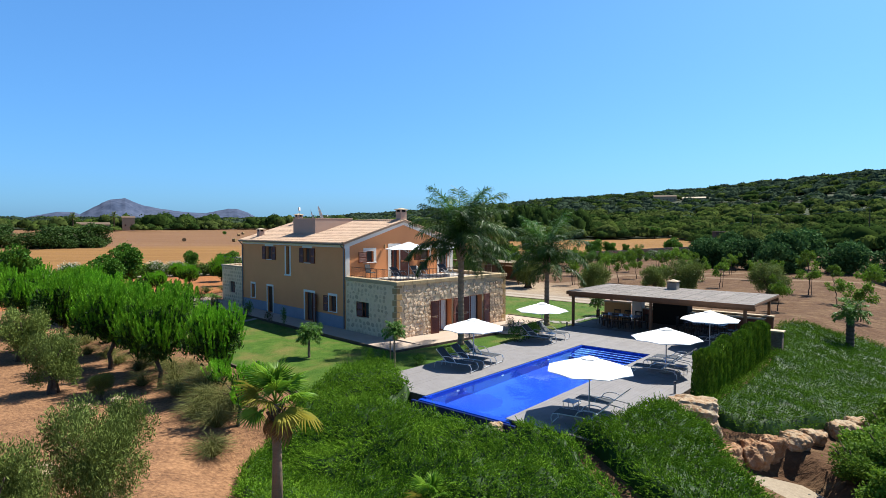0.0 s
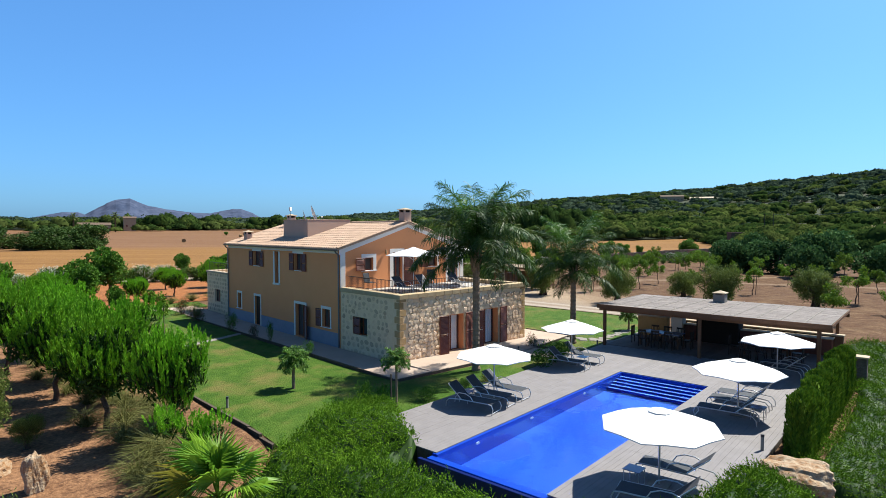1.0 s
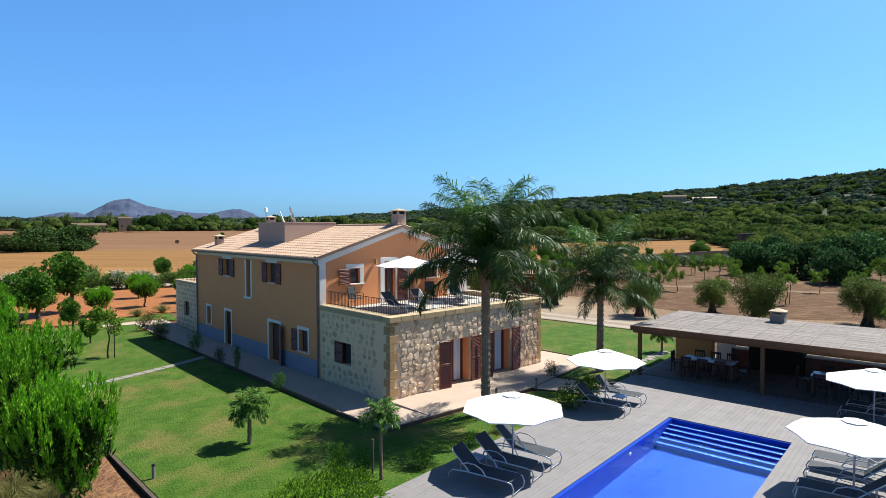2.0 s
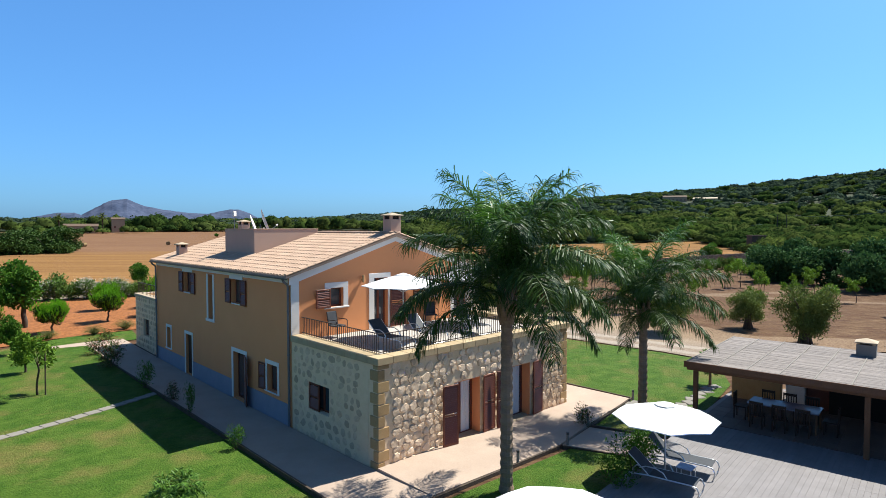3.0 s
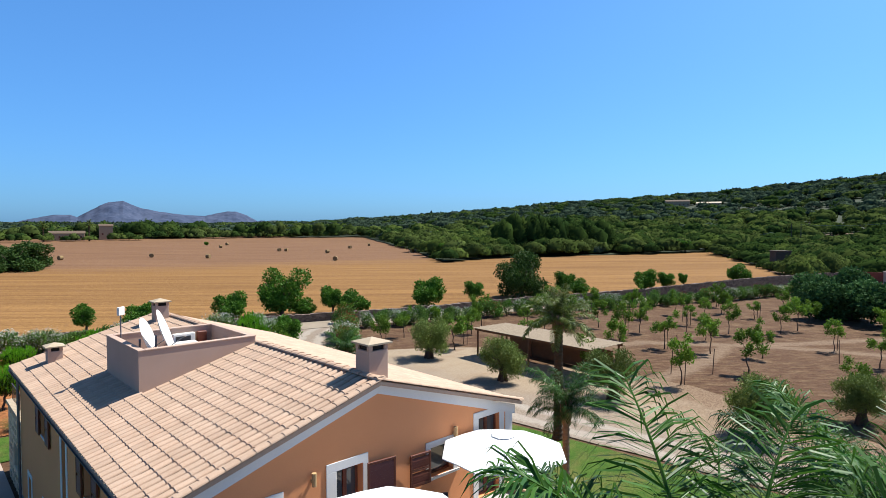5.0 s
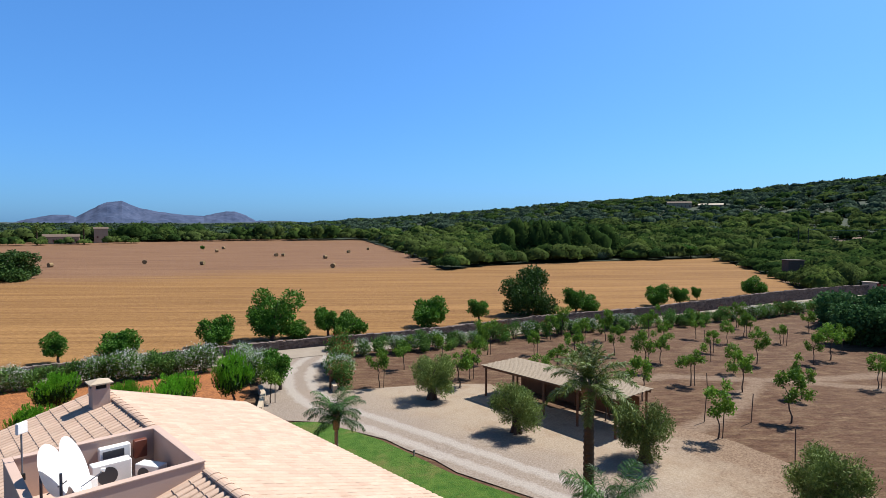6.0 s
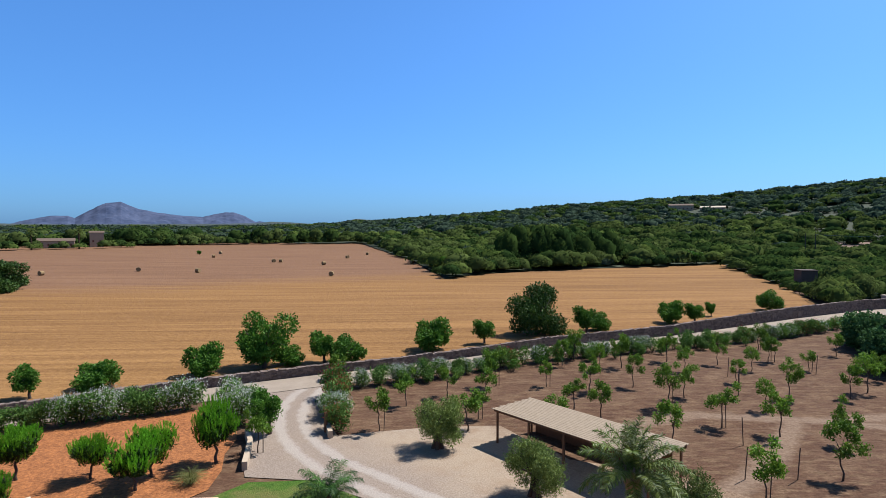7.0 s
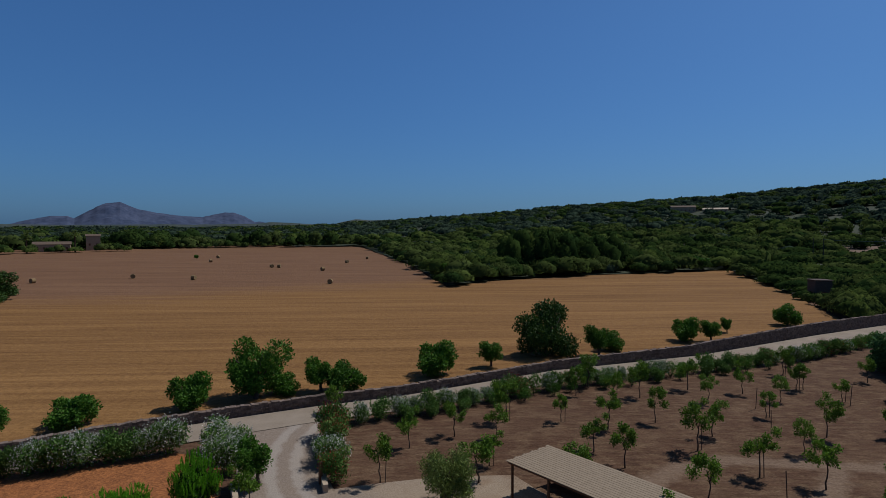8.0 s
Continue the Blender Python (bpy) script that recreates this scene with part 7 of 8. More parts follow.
def woodland():
    r = np.random.default_rng(77)
    sets = [([], [], [], Mesh()) for i in range(4)]

    def add(x, y, rad, hgt, n, g):
        C, A, S, dome = sets[g]
        z = height(x, y)
        q = r.uniform(0, 6.28, 4)
        k0 = len(dome.v)
        for i in range(4):
            e = 1.5 * i / 3 - 0.1
            for k in range(8):
                a = k * 0.785 + i * 0.39
                w = rad * 0.92 * math.cos(e) * (1 + 0.22 * math.sin(a * 2 + q[0]) + 0.14 * math.sin(a * 3 + i * 2 + q[1]))
                dome.v.append((x + w * math.cos(a), y + w * math.sin(a), z + hgt * (0.42 + 0.52 * math.sin(e) + 0.06 * math.sin(a * 2 + q[2] + i))))
        for i in range(3):
            for k in range(8):
                k2 = (k + 1) % 8
                dome.f.append((k0 + i * 8 + k, k0 + i * 8 + k2, k0 + i * 8 + 8 + k2, k0 + i * 8 + 8 + k))
        d = unit(r.normal(size=(n, 3)))
        d[:, 2] = np.abs(d[:, 2]) - 0.15
        lump = 1 + 0.17 * np.sin(d[:, 0] * 6 + q[0]) * np.sin(d[:, 1] * 6 + q[1]) + 0.12 * np.sin(d[:, 2] * 9 + q[2])
        c = np.array([x, y, z + hgt * 0.42]) + d * (lump * (0.92 + 0.2 * r.random(n)))[:, None] * np.array([rad, rad, hgt * 0.58])
        ax = r.normal(size=(n, 3))
        ax = unit(ax - d * (ax * d).sum(1, keepdims=True) + d * 0.25)
        sd = unit(np.cross(ax, d + r.normal(size=(n, 3)) * 0.4))
        ln = (rad * 3.1 / math.sqrt(n) * (0.6 + 0.8 * r.random(n)))[:, None]
        C.append(c), A.append(ax * ln * 0.5), S.append(sd * ln * 0.3)

    made = 0
    while made < 8600:
        az = r.uniform(-14, 108)
        dist = 130 + 900 * r.random() ** 1.45
        x, y = polar(az, dist)
        if inside(FIELD, x, y) or (x < 158 and y < 60) or x < -60:
            continue
        if any(abs(az - a) * dist / 57.3 < 16 and -24 < dist - d < 12 for a, d in HILL_HOUSES):
            continue
        if math.hypot(x - 167, y - 57) < 13:
            continue
        if inside(CLEARING, x, y) and r.random() < 0.7:
            continue
        made += 1
        big = r.random() ** 1.6
        rad = (1.9 + 2.4 * big) * (1 + dist / 900)
        hgt = (2.8 + 4.2 * big) * (0.75 if az < 34 else 1.0)
        if 72 < az < 89 and dist < 292:
            hgt *= 0.75
        # beyond 430 m most trees take the leaves with painted haze
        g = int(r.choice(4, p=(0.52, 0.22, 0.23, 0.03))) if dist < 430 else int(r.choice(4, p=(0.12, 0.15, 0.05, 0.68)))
        if 62 < az and dist < 330 and g != 1 and r.random() < 0.45:
            g = 1
        add(x, y, rad, hgt, 300 if dist < 210 else 120 if dist < 330 else 56 if dist < 560 else 30, g)
    # taller pines of the wood's edge
    for i in range(64):
        f = i / 63
        x, y = 150 + 84 * f + r.normal() * 4, 148 - 30 * f + 6 + abs(r.normal()) * 9
        if not inside(FIELD, x, y):
            tall = 1.0 if 0.35 < f < 0.82 else 0.55
            add(x, y, 3.4 + r.random() * 1.6, (10 + 6 * r.random()) * tall, 420, 1 if 0.3 < f < 0.85 and r.random() < 0.8 else int(r.integers(0, 3)))
    # hedgerow and shrubs behind the field
    for i in range(90):
        f = i / 89
        x, y = -40 + 285 * f, 432 - 90 * f ** 3 + r.normal() * 6
        add(x, y, 3.6 + 2.5 * r.random(), 5 + 5 * r.random() * (0.4 + abs(math.sin(f * 9))), 110, int(r.choice(3, p=(0.5, 0.35, 0.15))))
    for i in range(9):
        add(128 + 5.5 * i + r.normal() * 2, 412 + r.normal() * 5, 6.5 + r.random() * 2, 9.5 + 3 * r.random(), 260, 1)
    for i in range(24):
        f = i / 23
        add(118 + 110 * f + r.normal(), 404 - 44 * f ** 1.4 + r.normal(), 1.7 + r.random(), 3.2 + r.random(), 60, int(r.choice(3, p=(0.6, 0.2, 0.2))))
    # low scrub round the pump house
    for i in range(46):
        x, y = 157 + 22 * r.random(), 48 + 16 * r.random()
        if not inside(FIELD, x, y) and math.hypot(x - 173.5, y - 60.5) > 3.5:
            add(x, y, 1.1 + 0.9 * r.random(), 1.5 + 1.3 * r.random(), 110, int(r.choice(3, p=(0.5, 0.3, 0.2))))
    # taller trees behind the end of the lane wall
    for i in range(60):
        x, y = 142 + 20 * r.random(), 46.5 + 12 * r.random()
        if 46.6 + (144.4 - x) * 0.3 < y < 46.2 + (x - 139) * 0.48:
            add(x, y, 1.6 + 1.1 * r.random(), 2.8 + 2.2 * r.random(), 300, int(r.choice(3, p=(0.5, 0.2, 0.3))))
    for i in range(13):
        add(158.5 + 24 * r.random(), 45.5 + 6.5 * r.random(), 1.9 + 1.3 * r.random(), 3.4 + 2.4 * r.random(), 300, int(r.choice(3, p=(0.5, 0.3, 0.2))))
    # trees round the far farmhouse
    for i in range(34):
        x = 56 + 66 * r.random()
        add(x, 391 + r.normal() * 2 - (6 if r.random() < 0.5 else -16), 2.0 + 2.2 * r.random(), 3.0 + 2.6 * r.random(), 80, int(r.choice(3, p=(0.4, 0.25, 0.35))))
    w = thing("woods", "dark green maquis and pine woods over the hills", "woods", kind="stuff")
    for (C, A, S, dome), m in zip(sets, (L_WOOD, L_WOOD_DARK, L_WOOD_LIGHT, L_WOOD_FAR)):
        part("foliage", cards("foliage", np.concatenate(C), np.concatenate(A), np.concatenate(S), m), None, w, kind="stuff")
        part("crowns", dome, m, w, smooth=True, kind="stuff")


woodland()

# ---- on the roof ----
def satellite_dish(label, m, size, lean):
    dish = thing("satellite_dish", label, "satellite dish", "satellite dishes", m)
    b = Mesh()
    rings, seg = 6, 24
    tilt = pose(0, -0.1, 1.25 * size, lean, 0, 0)
    vs, fs = [tilt @ Vector((0, 0, 0))], []
    for i in range(1, rings + 1):
        r = 0.64 * i / rings * size
        for k in range(seg):
            a = 2 * math.pi * k / seg
            vs.append(tilt @ Vector((r * math.cos(a), r * 1.08 * math.sin(a), 0.28 * r * r)))
    for k in range(seg):
        fs.append((0, 1 + k, 1 + (k + 1) % seg))
    for i in range(rings - 1):
        for k in range(seg):
            k2 = (k + 1) % seg
            fs.append((1 + i * seg + k, 1 + i * seg + seg + k, 1 + i * seg + seg + k2, 1 + i * seg + k2))
    b.add(vs, fs)
    part("reflector", b, M_WHITE, dish, "white curved reflector", smooth=True)
    part("mast", Mesh().tube([(0, 0.06, 0), (0, 0.06, 1.2 * size)], 0.03, 8), M_PIPE, dish)
    part("feed_arm", Mesh().tube([(0, -0.05, 0.7 * size), (0, -0.72 * size, 1.15 * size)], 0.015, 6), M_PIPE, dish)
    part("feed_horn", Mesh().tube([(0, -0.74 * size, 1.16 * size), (0, -0.66 * size, 1.18 * size)], [0.05, 0.035], 8), M_WHITE, dish)


satellite_dish("large white satellite dish on the roof deck", pose(25.75, 33.15, 6.45, 0, 0, 66), 1.0, 70)
satellite_dish("smaller white satellite dish behind the large one", pose(25.5, 33.8, 6.45, 0, 0, 60), 0.86, 70)

ant = thing("radio_antenna", "small square wireless antenna on a thin pole", "antenna", m=pose(25.3, 35.2, 6.45))
part("pole", Mesh().tube([(0, 0, 0), (0, 0, 1.75)], 0.02, 8), M_PIPE, ant)
part("panel", Mesh().box(-0.13, -0.05, 1.6, 0.13, 0.03, 1.86, 0.015, pose(0, 0, 0, 0, 0, 35)), M_WHITE, ant, "white square antenna panel")
part("junction_box", Mesh().box(-0.05, -0.09, 0.55, 0.05, -0.02, 0.7, 0.008), M_DARK, ant)

M_FAN = plain("black_grille", (0.03, 0.03, 0.035), 0.5)


def condenser(x, y, z, turn, w, h, d, label):
    c = thing("air_conditioner", label, "air conditioner", "roof machines", pose(x, y, z, 0, 0, turn))
    part("casing", Mesh().box(-w / 2, -d / 2, 0.05, w / 2, d / 2, h, 0.015), M_WHITE, c)
    part("grille", Mesh().tube([(-w * 0.12, -d / 2 - 0.012, h * 0.52), (-w * 0.12, -d / 2 + 0.01, h * 0.52)], h * 0.36, 20), M_FAN, c, "round black fan grille")
    part("foot", Mesh().box(-w / 2 + 0.05, -d / 2, 0, -w / 2 + 0.1, d / 2, 0.05), M_PIPE, c)
    part("foot", Mesh().box(w / 2 - 0.1, -d / 2, 0, w / 2 - 0.05, d / 2, 0.05), M_PIPE, c)
    return c


condenser(27.0, 34.85, 6.45, 0, 0.85, 0.6, 0.32, "white air conditioner unit on the roof deck")
condenser(26.25, 34.2, 6.45, 25, 0.6, 0.55, 0.3, "smaller white air conditioner unit on the roof deck")
condenser(27.75, 34.3, 6.45, -60, 0.7, 0.5, 0.3, "white air conditioner unit against the parapet")
box_ = thing("wall_unit", "white machine box hung on the parapet wall", "machine", m=pose(27.2, 35.44, 6.9))
part("casing", Mesh().box(-0.35, -0.2, 0, 0.35, 0, 0.35, 0.02), M_WHITE, box_)
part("window_strip", Mesh().box(-0.28, -0.21, 0.08, 0.2, -0.199, 0.27, 0.004), M_FAN, box_)
box_ = thing("wall_unit", "dark machine box hung on the parapet wall", "machine", m=pose(27.8, 35.44, 6.8))
part("casing", Mesh().box(-0.15, -0.16, 0, 0.15, 0, 0.45, 0.015), M_SHUTTER, box_)

# ---- terrace furniture ----
def armchair(label, m):
    c = thing("garden_armchair", label, "armchair", "terrace chairs", m)
    part("seat", Mesh().box(-0.24, -0.24, 0.41, 0.24, 0.24, 0.45, 0.012), M_MESHCLOTH, c)
    part("backrest", Mesh().box(-0.23, 0, 0, 0.23, 0.025, 0.5, 0.01, pose(0, 0.22, 0.45, -12)), M_MESHCLOTH, c, "dark mesh backrest")
    for sx in (-0.27, 0.27):
        part("armrest", Mesh().tube([(sx, -0.24, 0.0), (sx, -0.24, 0.62), (sx, -0.18, 0.66), (sx, 0.24, 0.66)], 0.016, 7), M_IRON, c)
        part("leg", Mesh().tube([(sx, 0.26, 0.0), (sx * 0.9, 0.24, 0.45), (sx * 0.86, 0.33, 0.93)], 0.016, 7), M_IRON, c)
    return c


ac = armchair("black garden armchair on the terrace", pose(25.15, 25.7, 3.35, 0, 0, 12))
copy_thing(ac, pose(29.6, 25.4, 3.35, 0, 0, -30))
# ---- small things round the pool ----
st = None
for u, v in ((-1.85, 4.3), (3.05, -4.35), (-4.5, -3.2), (6.15, 3.75)):
    if st is None:
        st = thing("side_table", "small glass-topped aluminium side table by the loungers", "table", "side tables", G @ pose(u, v, DECK))
        part("tabletop", Mesh().box(-0.22, -0.22, 0.4, 0.22, 0.22, 0.42, 0.006), M_GLASSTOP, st)
        for sx in (-0.19, 0.19):
            for sy in (-0.19, 0.19):
                part("leg", Mesh().tube([(sx, sy, 0), (sx, sy, 0.4)], 0.012, 6), M_ALU, st)
    else:
        copy_thing(st, G @ pose(u, v, DECK))
bol = thing("bollard_light", "short grey bollard light beside the path", "lamp", "bollard lights", pose(0, 0, -50))
part("post", Mesh().tube([(0, 0, 0), (0, 0, 0.4)], 0.045, 10), M_CONCRETE, bol)
part("head", Mesh().tube([(0, 0, 0.4), (0, 0, 0.47)], 0.05, 10), M_FAN, bol)
spots = [(29.2, 18.15, 0.2), (31.4, 18.8, 0.2), (26.8, 18.3, 0.2), (35.4, 19.2, 0.2), (17.9, 46.5, 0.25), (14.5, 20.0, 0.1), (43.6, 43.0, 0.15), (*garden(0.1, -5.1), DECK), (*garden(-6.0, -4.9), DECK), (33.6, 16.2, 0.2)]
bol.matrix_basis = pose(*spots[0])
for s in spots[1:]:
    copy_thing(bol, pose(*s))
pl = thing("post_lamp", "thin pole with a small basket lamp by the deck corner", "lamp", m=pose(18.15, 14.75, 0.2))
part("pole", Mesh().tube([(0, 0, -0.1), (0, 0, 1.55)], 0.03, 8), M_BARK, pl)

# stepping stones
path = thing("stepping_path", "pale stepping stone path across the lawn", "path", kind="structure")
rr = random.Random(8)
for i in range(13):
    f = i / 12
    x, y = 15.0 + 6.1 * f, 32.1 + 2.1 * f ** 1.3
    ang = rr.uniform(-6, 6) + 18
    b = Mesh().box(-0.26, -0.2, -0.06, 0.26, 0.2, 0.03, 0.02)
    part("paving_stone", b, M_CONCRETE, path).matrix_basis = pose(x, y, height(x, y) + 0.06, 0, 0, ang)
for i in range(12):
    f = i / 11
    x, y = 34.9 + 0.8 * f + 0.3 * math.sin(i * 2.3), 19.2 - 2.6 * f
    part("paving_stone", Mesh().box(-0.26, -0.22, -0.06, 0.26, 0.22, 0.03, 0.03), M_CONCRETE, path).matrix_basis = pose(x, y, height(x, y) + 0.06, 0, 0, rr.uniform(0, 90))
for i in range(9):
    x, y = 35.6 + 0.55 * i, 17.3 + 0.05 * i + 0.12 * (i % 2)
    part("paving_stone", Mesh().box(-0.26, -0.22, -0.06, 0.26, 0.22, 0.03, 0.03), M_CONCRETE, path).matrix_basis = pose(x, y, height(x, y) + 0.06, 0, 0, rr.uniform(0, 90))


# ---- rocks ----
def rock_mesh(name, seed, sx, sy, sz, material, rough=0.17):
    """A broken block: a ball cut by random planes, then weathered."""
    rng = random.Random(seed)
    planes = [(Vector((0, 0, 1)), 0.72), (Vector((0, 0, -1)), 0.8)]
    for i in range(11):
        n = Vector((rng.gauss(0, 1), rng.gauss(0, 1), rng.gauss(0, 0.7))).normalized()
        planes.append((n, rng.uniform(0.62, 0.9)))
    bm = bmesh.new()
    bmesh.ops.create_icosphere(bm, subdivisions=4, radius=1.0)
    for p in bm.verts:
        c = p.co.normalized()
        k = min([1.05] + [d / max(n.dot(c), 1e-3) for n, d in planes if n.dot(c) > 0.05])
        k *= 1 + noise.noise(c * 2.6 + Vector((seed, 0, 0))) * rough + noise.noise(c * 8 + Vector((0, seed, 0))) * rough * 0.5
        p.co = Vector((c.x * k * sx, c.y * k * sy, c.z * k * sz)) * 1.2
    me = bpy.data.meshes.new(name)
    bm.to_mesh(me)
    bm.free()
    me.materials.append(material)
    return me


for i, (x, y, z, sx, sy, sz, turn, mt, lb) in enumerate([
        (22.75, 3.55, 0.3, 0.62, 1.0, 0.48, 15, M_ROCK, "large pale limestone boulder at the deck corner"), (22.35, 2.75, -0.6, 0.45, 0.42, 0.85, 40, M_ROCK, "upright orange-streaked boulder holding up the bank"),
        (22.25, 2.05, -0.95, 0.5, 0.42, 0.55, 10, M_REDROCK, "red-brown boulder in the rock wall"), (22.95, 1.5, -0.9, 0.5, 0.4, 0.6, 100, M_REDROCK, "red-brown boulder in the rock wall"), (23.6, 1.2, -0.7, 0.36, 0.4, 0.5, 30, M_REDROCK, "broken reddish boulder in the rock wall"),
        (24.4, 0.8, -0.6, 0.55, 0.4, 0.42, 70, M_ROCK, "pale limestone boulder in the rock wall"), (25.5, 0.45, -0.65, 0.55, 0.4, 0.4, 15, M_ROCK, "pale limestone boulder in the rock wall"), (27.2, 0.0, -0.7, 0.6, 0.5, 0.45, 50, M_ROCK, "pale limestone boulder in the rock wall"), (28.4, -0.3, -0.75, 0.5, 0.45, 0.4, 20, M_ROCK, "pale limestone boulder in the rock wall"),
        (20.6, 0.6, -1.3, 0.4, 0.6, 0.4, 0, M_ROCK, "pale stone beside the gravel path"), (19.6, -0.6, -1.5, 0.4, 0.5, 0.35, 40, M_ROCK, "pale stone beside the gravel path"), (16.6, 7.3, 0.1, 0.35, 0.3, 0.3, 0, M_ROCK, "pale rock peeping from the juniper"), (16.9, 4.6, -0.4, 0.3, 0.4, 0.35, 50, M_REDROCK, "brown rock between the junipers"), (16.7, 3.8, -0.7, 0.3, 0.4, 0.35, 20, M_REDROCK, "brown rock between the junipers"),
        (8.45, 28.6, -0.3, 0.45, 0.36, 0.36, 0, M_REDROCK, "orange-streaked limestone block under the pines"), (8.35, 18.4, -0.1, 0.27, 0.24, 0.66, 10, M_ROCK, "upright orange limestone block"), (7.6, 20.6, -0.45, 0.5, 0.36, 0.32, 70, M_ROCK, "low pale rock in the garden soil"), (12.6, 37.4, 0.1, 0.22, 0.2, 0.8, 0, M_REDROCK, "upright weathered stone beside a pine"), (5.4, 15.1, -0.5, 0.42, 0.36, 0.3, 20, M_ROCK, "low pale rock in the garden soil")]):
    ob = new("boulder", rock_mesh("boulder", i * 3.7 + 1, sx, sy, sz, mt))
    ob.matrix_basis = pose(x, y, z, 0, 0, turn)
    tagged(ob, lb, "boulder", "garden boulders")
sheet("gravel_path", wavy([(20.2, -1.8), (20.9, 0.3), (21.6, 1.4), (22.4, 1.2), (23.2, 0.2), (22.4, -1.8)], 0.15, 1, 4), 0.05, 1, M_GRAVEL, "pale gravel path below the rocks", "path")

# ---- carport ----
car = thing("carport", "open carport with a flat roof of bleached planks", "carport", m=pose(54.55, 48.2, 0, 0, 0, -93.5))
CL, CW, CZ = 11.6, 3.9, 2.62
g0 = height(56, 43)
for i in range(5):
    for yy in (0.25, CW - 0.25):
        x = 0.3 + i * (CL - 0.6) / 4
        part("post", Mesh().box(x - 0.06, yy - 0.06, g0 - 0.2, x + 0.06, yy + 0.06, CZ - 0.2, 0.01), M_BEAM, car)
for yy in (0.25, CW - 0.25):
    part("beam", Mesh().box(0, yy - 0.05, CZ - 0.2, CL, yy + 0.05, CZ - 0.02, 0.008), M_BEAM, car)
for i in range(16):
    y0 = i * CW / 16
    part("plank", Mesh().box(-0.05 + 0.06 * (i % 3), y0 + 0.012, CZ, CL + 0.05 * (i % 2), y0 + CW / 16 - 0.012, CZ + 0.035, 0.005), M_CARPORT, car)
part("rear_hedge_screen", Mesh().box(0.4, CW + 0.05, g0, CL - 1, CW + 0.12, 1.9, 0.01), M_BEAM, car, "dark slatted rear screen")

# ---- gate, low walls ----
for pts, lb in (([(40.6, 55.3), (42.5, 58.6), (43.2, 60.6)], "low pale wall beside the drive entrance"), ([(47.15, 56.3), (47.9, 57.8)], "low pale wall end beside the oleanders")):
    b = Mesh()
    for (xa, ya), (xb, yb) in zip(pts, pts[1:]):
        d = Vector((xb - xa, yb - ya)).normalized() * 0.16
        z = height(xa, ya)
        b.slab([(xa - d.y, ya + d.x), (xa + d.y, ya - d.x), (xb + d.y, yb - d.x), (xb - d.y, yb + d.x)], z - 0.3, z + 0.55)
    tagged(part("garden_wall", b, M_CAP, kind="structure"), lb, "wall")
gp2 = thing("gate_post", "dark weathered gate post beside the drive", "gate post", m=pose(47.6, 57.6, height(47.6, 57.6)))
part("post", Mesh().box(-0.1, -0.1, -0.2, 0.1, 0.1, 1.5, 0.02), M_BEAM, gp2)

# ---- rust-red gate at the lane's end ----
M_RUST = surf("rust_red_steel", (0.16, 0.03, 0.018), (0.25, 0.055, 0.03), 1.5, 20.0, 0.6, 0.1, 0.004)
gate = thing("lane_gate", "closed rust-red sheet gate between pale stone pillars", "gate", m=pose(151.0, 38.8, height(151.0, 38.8), 0, 0, 77))
for u in (-3.3, 3.3):
    pl2 = part("pillar", Mesh().box(u - 1.1, -0.5, -0.4, u + 1.1, 0.5, 2.2, 0.03), M_PINK, gate, "pale rendered gate pillar")
    part("pillar_cap", Mesh().box(u - 1.18, -0.58, 2.201, u + 1.18, 0.58, 2.34, 0.02), M_CAP, pl2)
for u0, u1 in ((-2.19, -0.01), (0.01, 2.19)):
    leaf_ob = part("gate_leaf", Mesh().box(u0, -0.04, 0.08, u1, 0.04, 2.05, 0.01), M_RUST, gate, "rust-red sheet metal leaf")
    for z in (0.3, 1.05, 1.8):
        part("rail", Mesh().box(u0 + 0.03, -0.075, z, u1 - 0.03, -0.041, z + 0.09, 0.006), M_RUST, leaf_ob)

# ---- power line on the hill ----
def utility_pole(x, y, tall):
    p = thing("utility_pole", "weathered timber power pole among the trees", "utility pole", "power poles", pose(x, y, height(x, y)))
    part("pole", Mesh().tube([(0, 0, -0.5), (0, 0, tall)], [0.2, 0.14], 8), M_BARK, p)
    part("crossarm", Mesh().box(-0.9, -0.07, tall - 0.7, 0.9, 0.07, tall - 0.52, 0.01, pose(0, 0, 0, 0, 0, 15)), M_BARK, p)
    return Vector((x, y, height(x, y) + tall - 0.5))


tops = [utility_pole(285.5, 89.5, 9.5), utility_pole(286.5, 86.3, 9.5), utility_pole(275, 44, 12)]
wire = Mesh().tube([tops[1].lerp(tops[2], i / 12) - Vector((0, 0, 5.0 * (i / 12) * (1 - i / 12))) for i in range(13)], 0.06, 4)
tagged(part("power_cable", wire, M_PIPE), "thin slack power cable between the poles", "cable")

# ---- dry stone wall along the lane ----
def wall_top(x):
    return 1.0 + 0.85 * ease(66, 130, x)


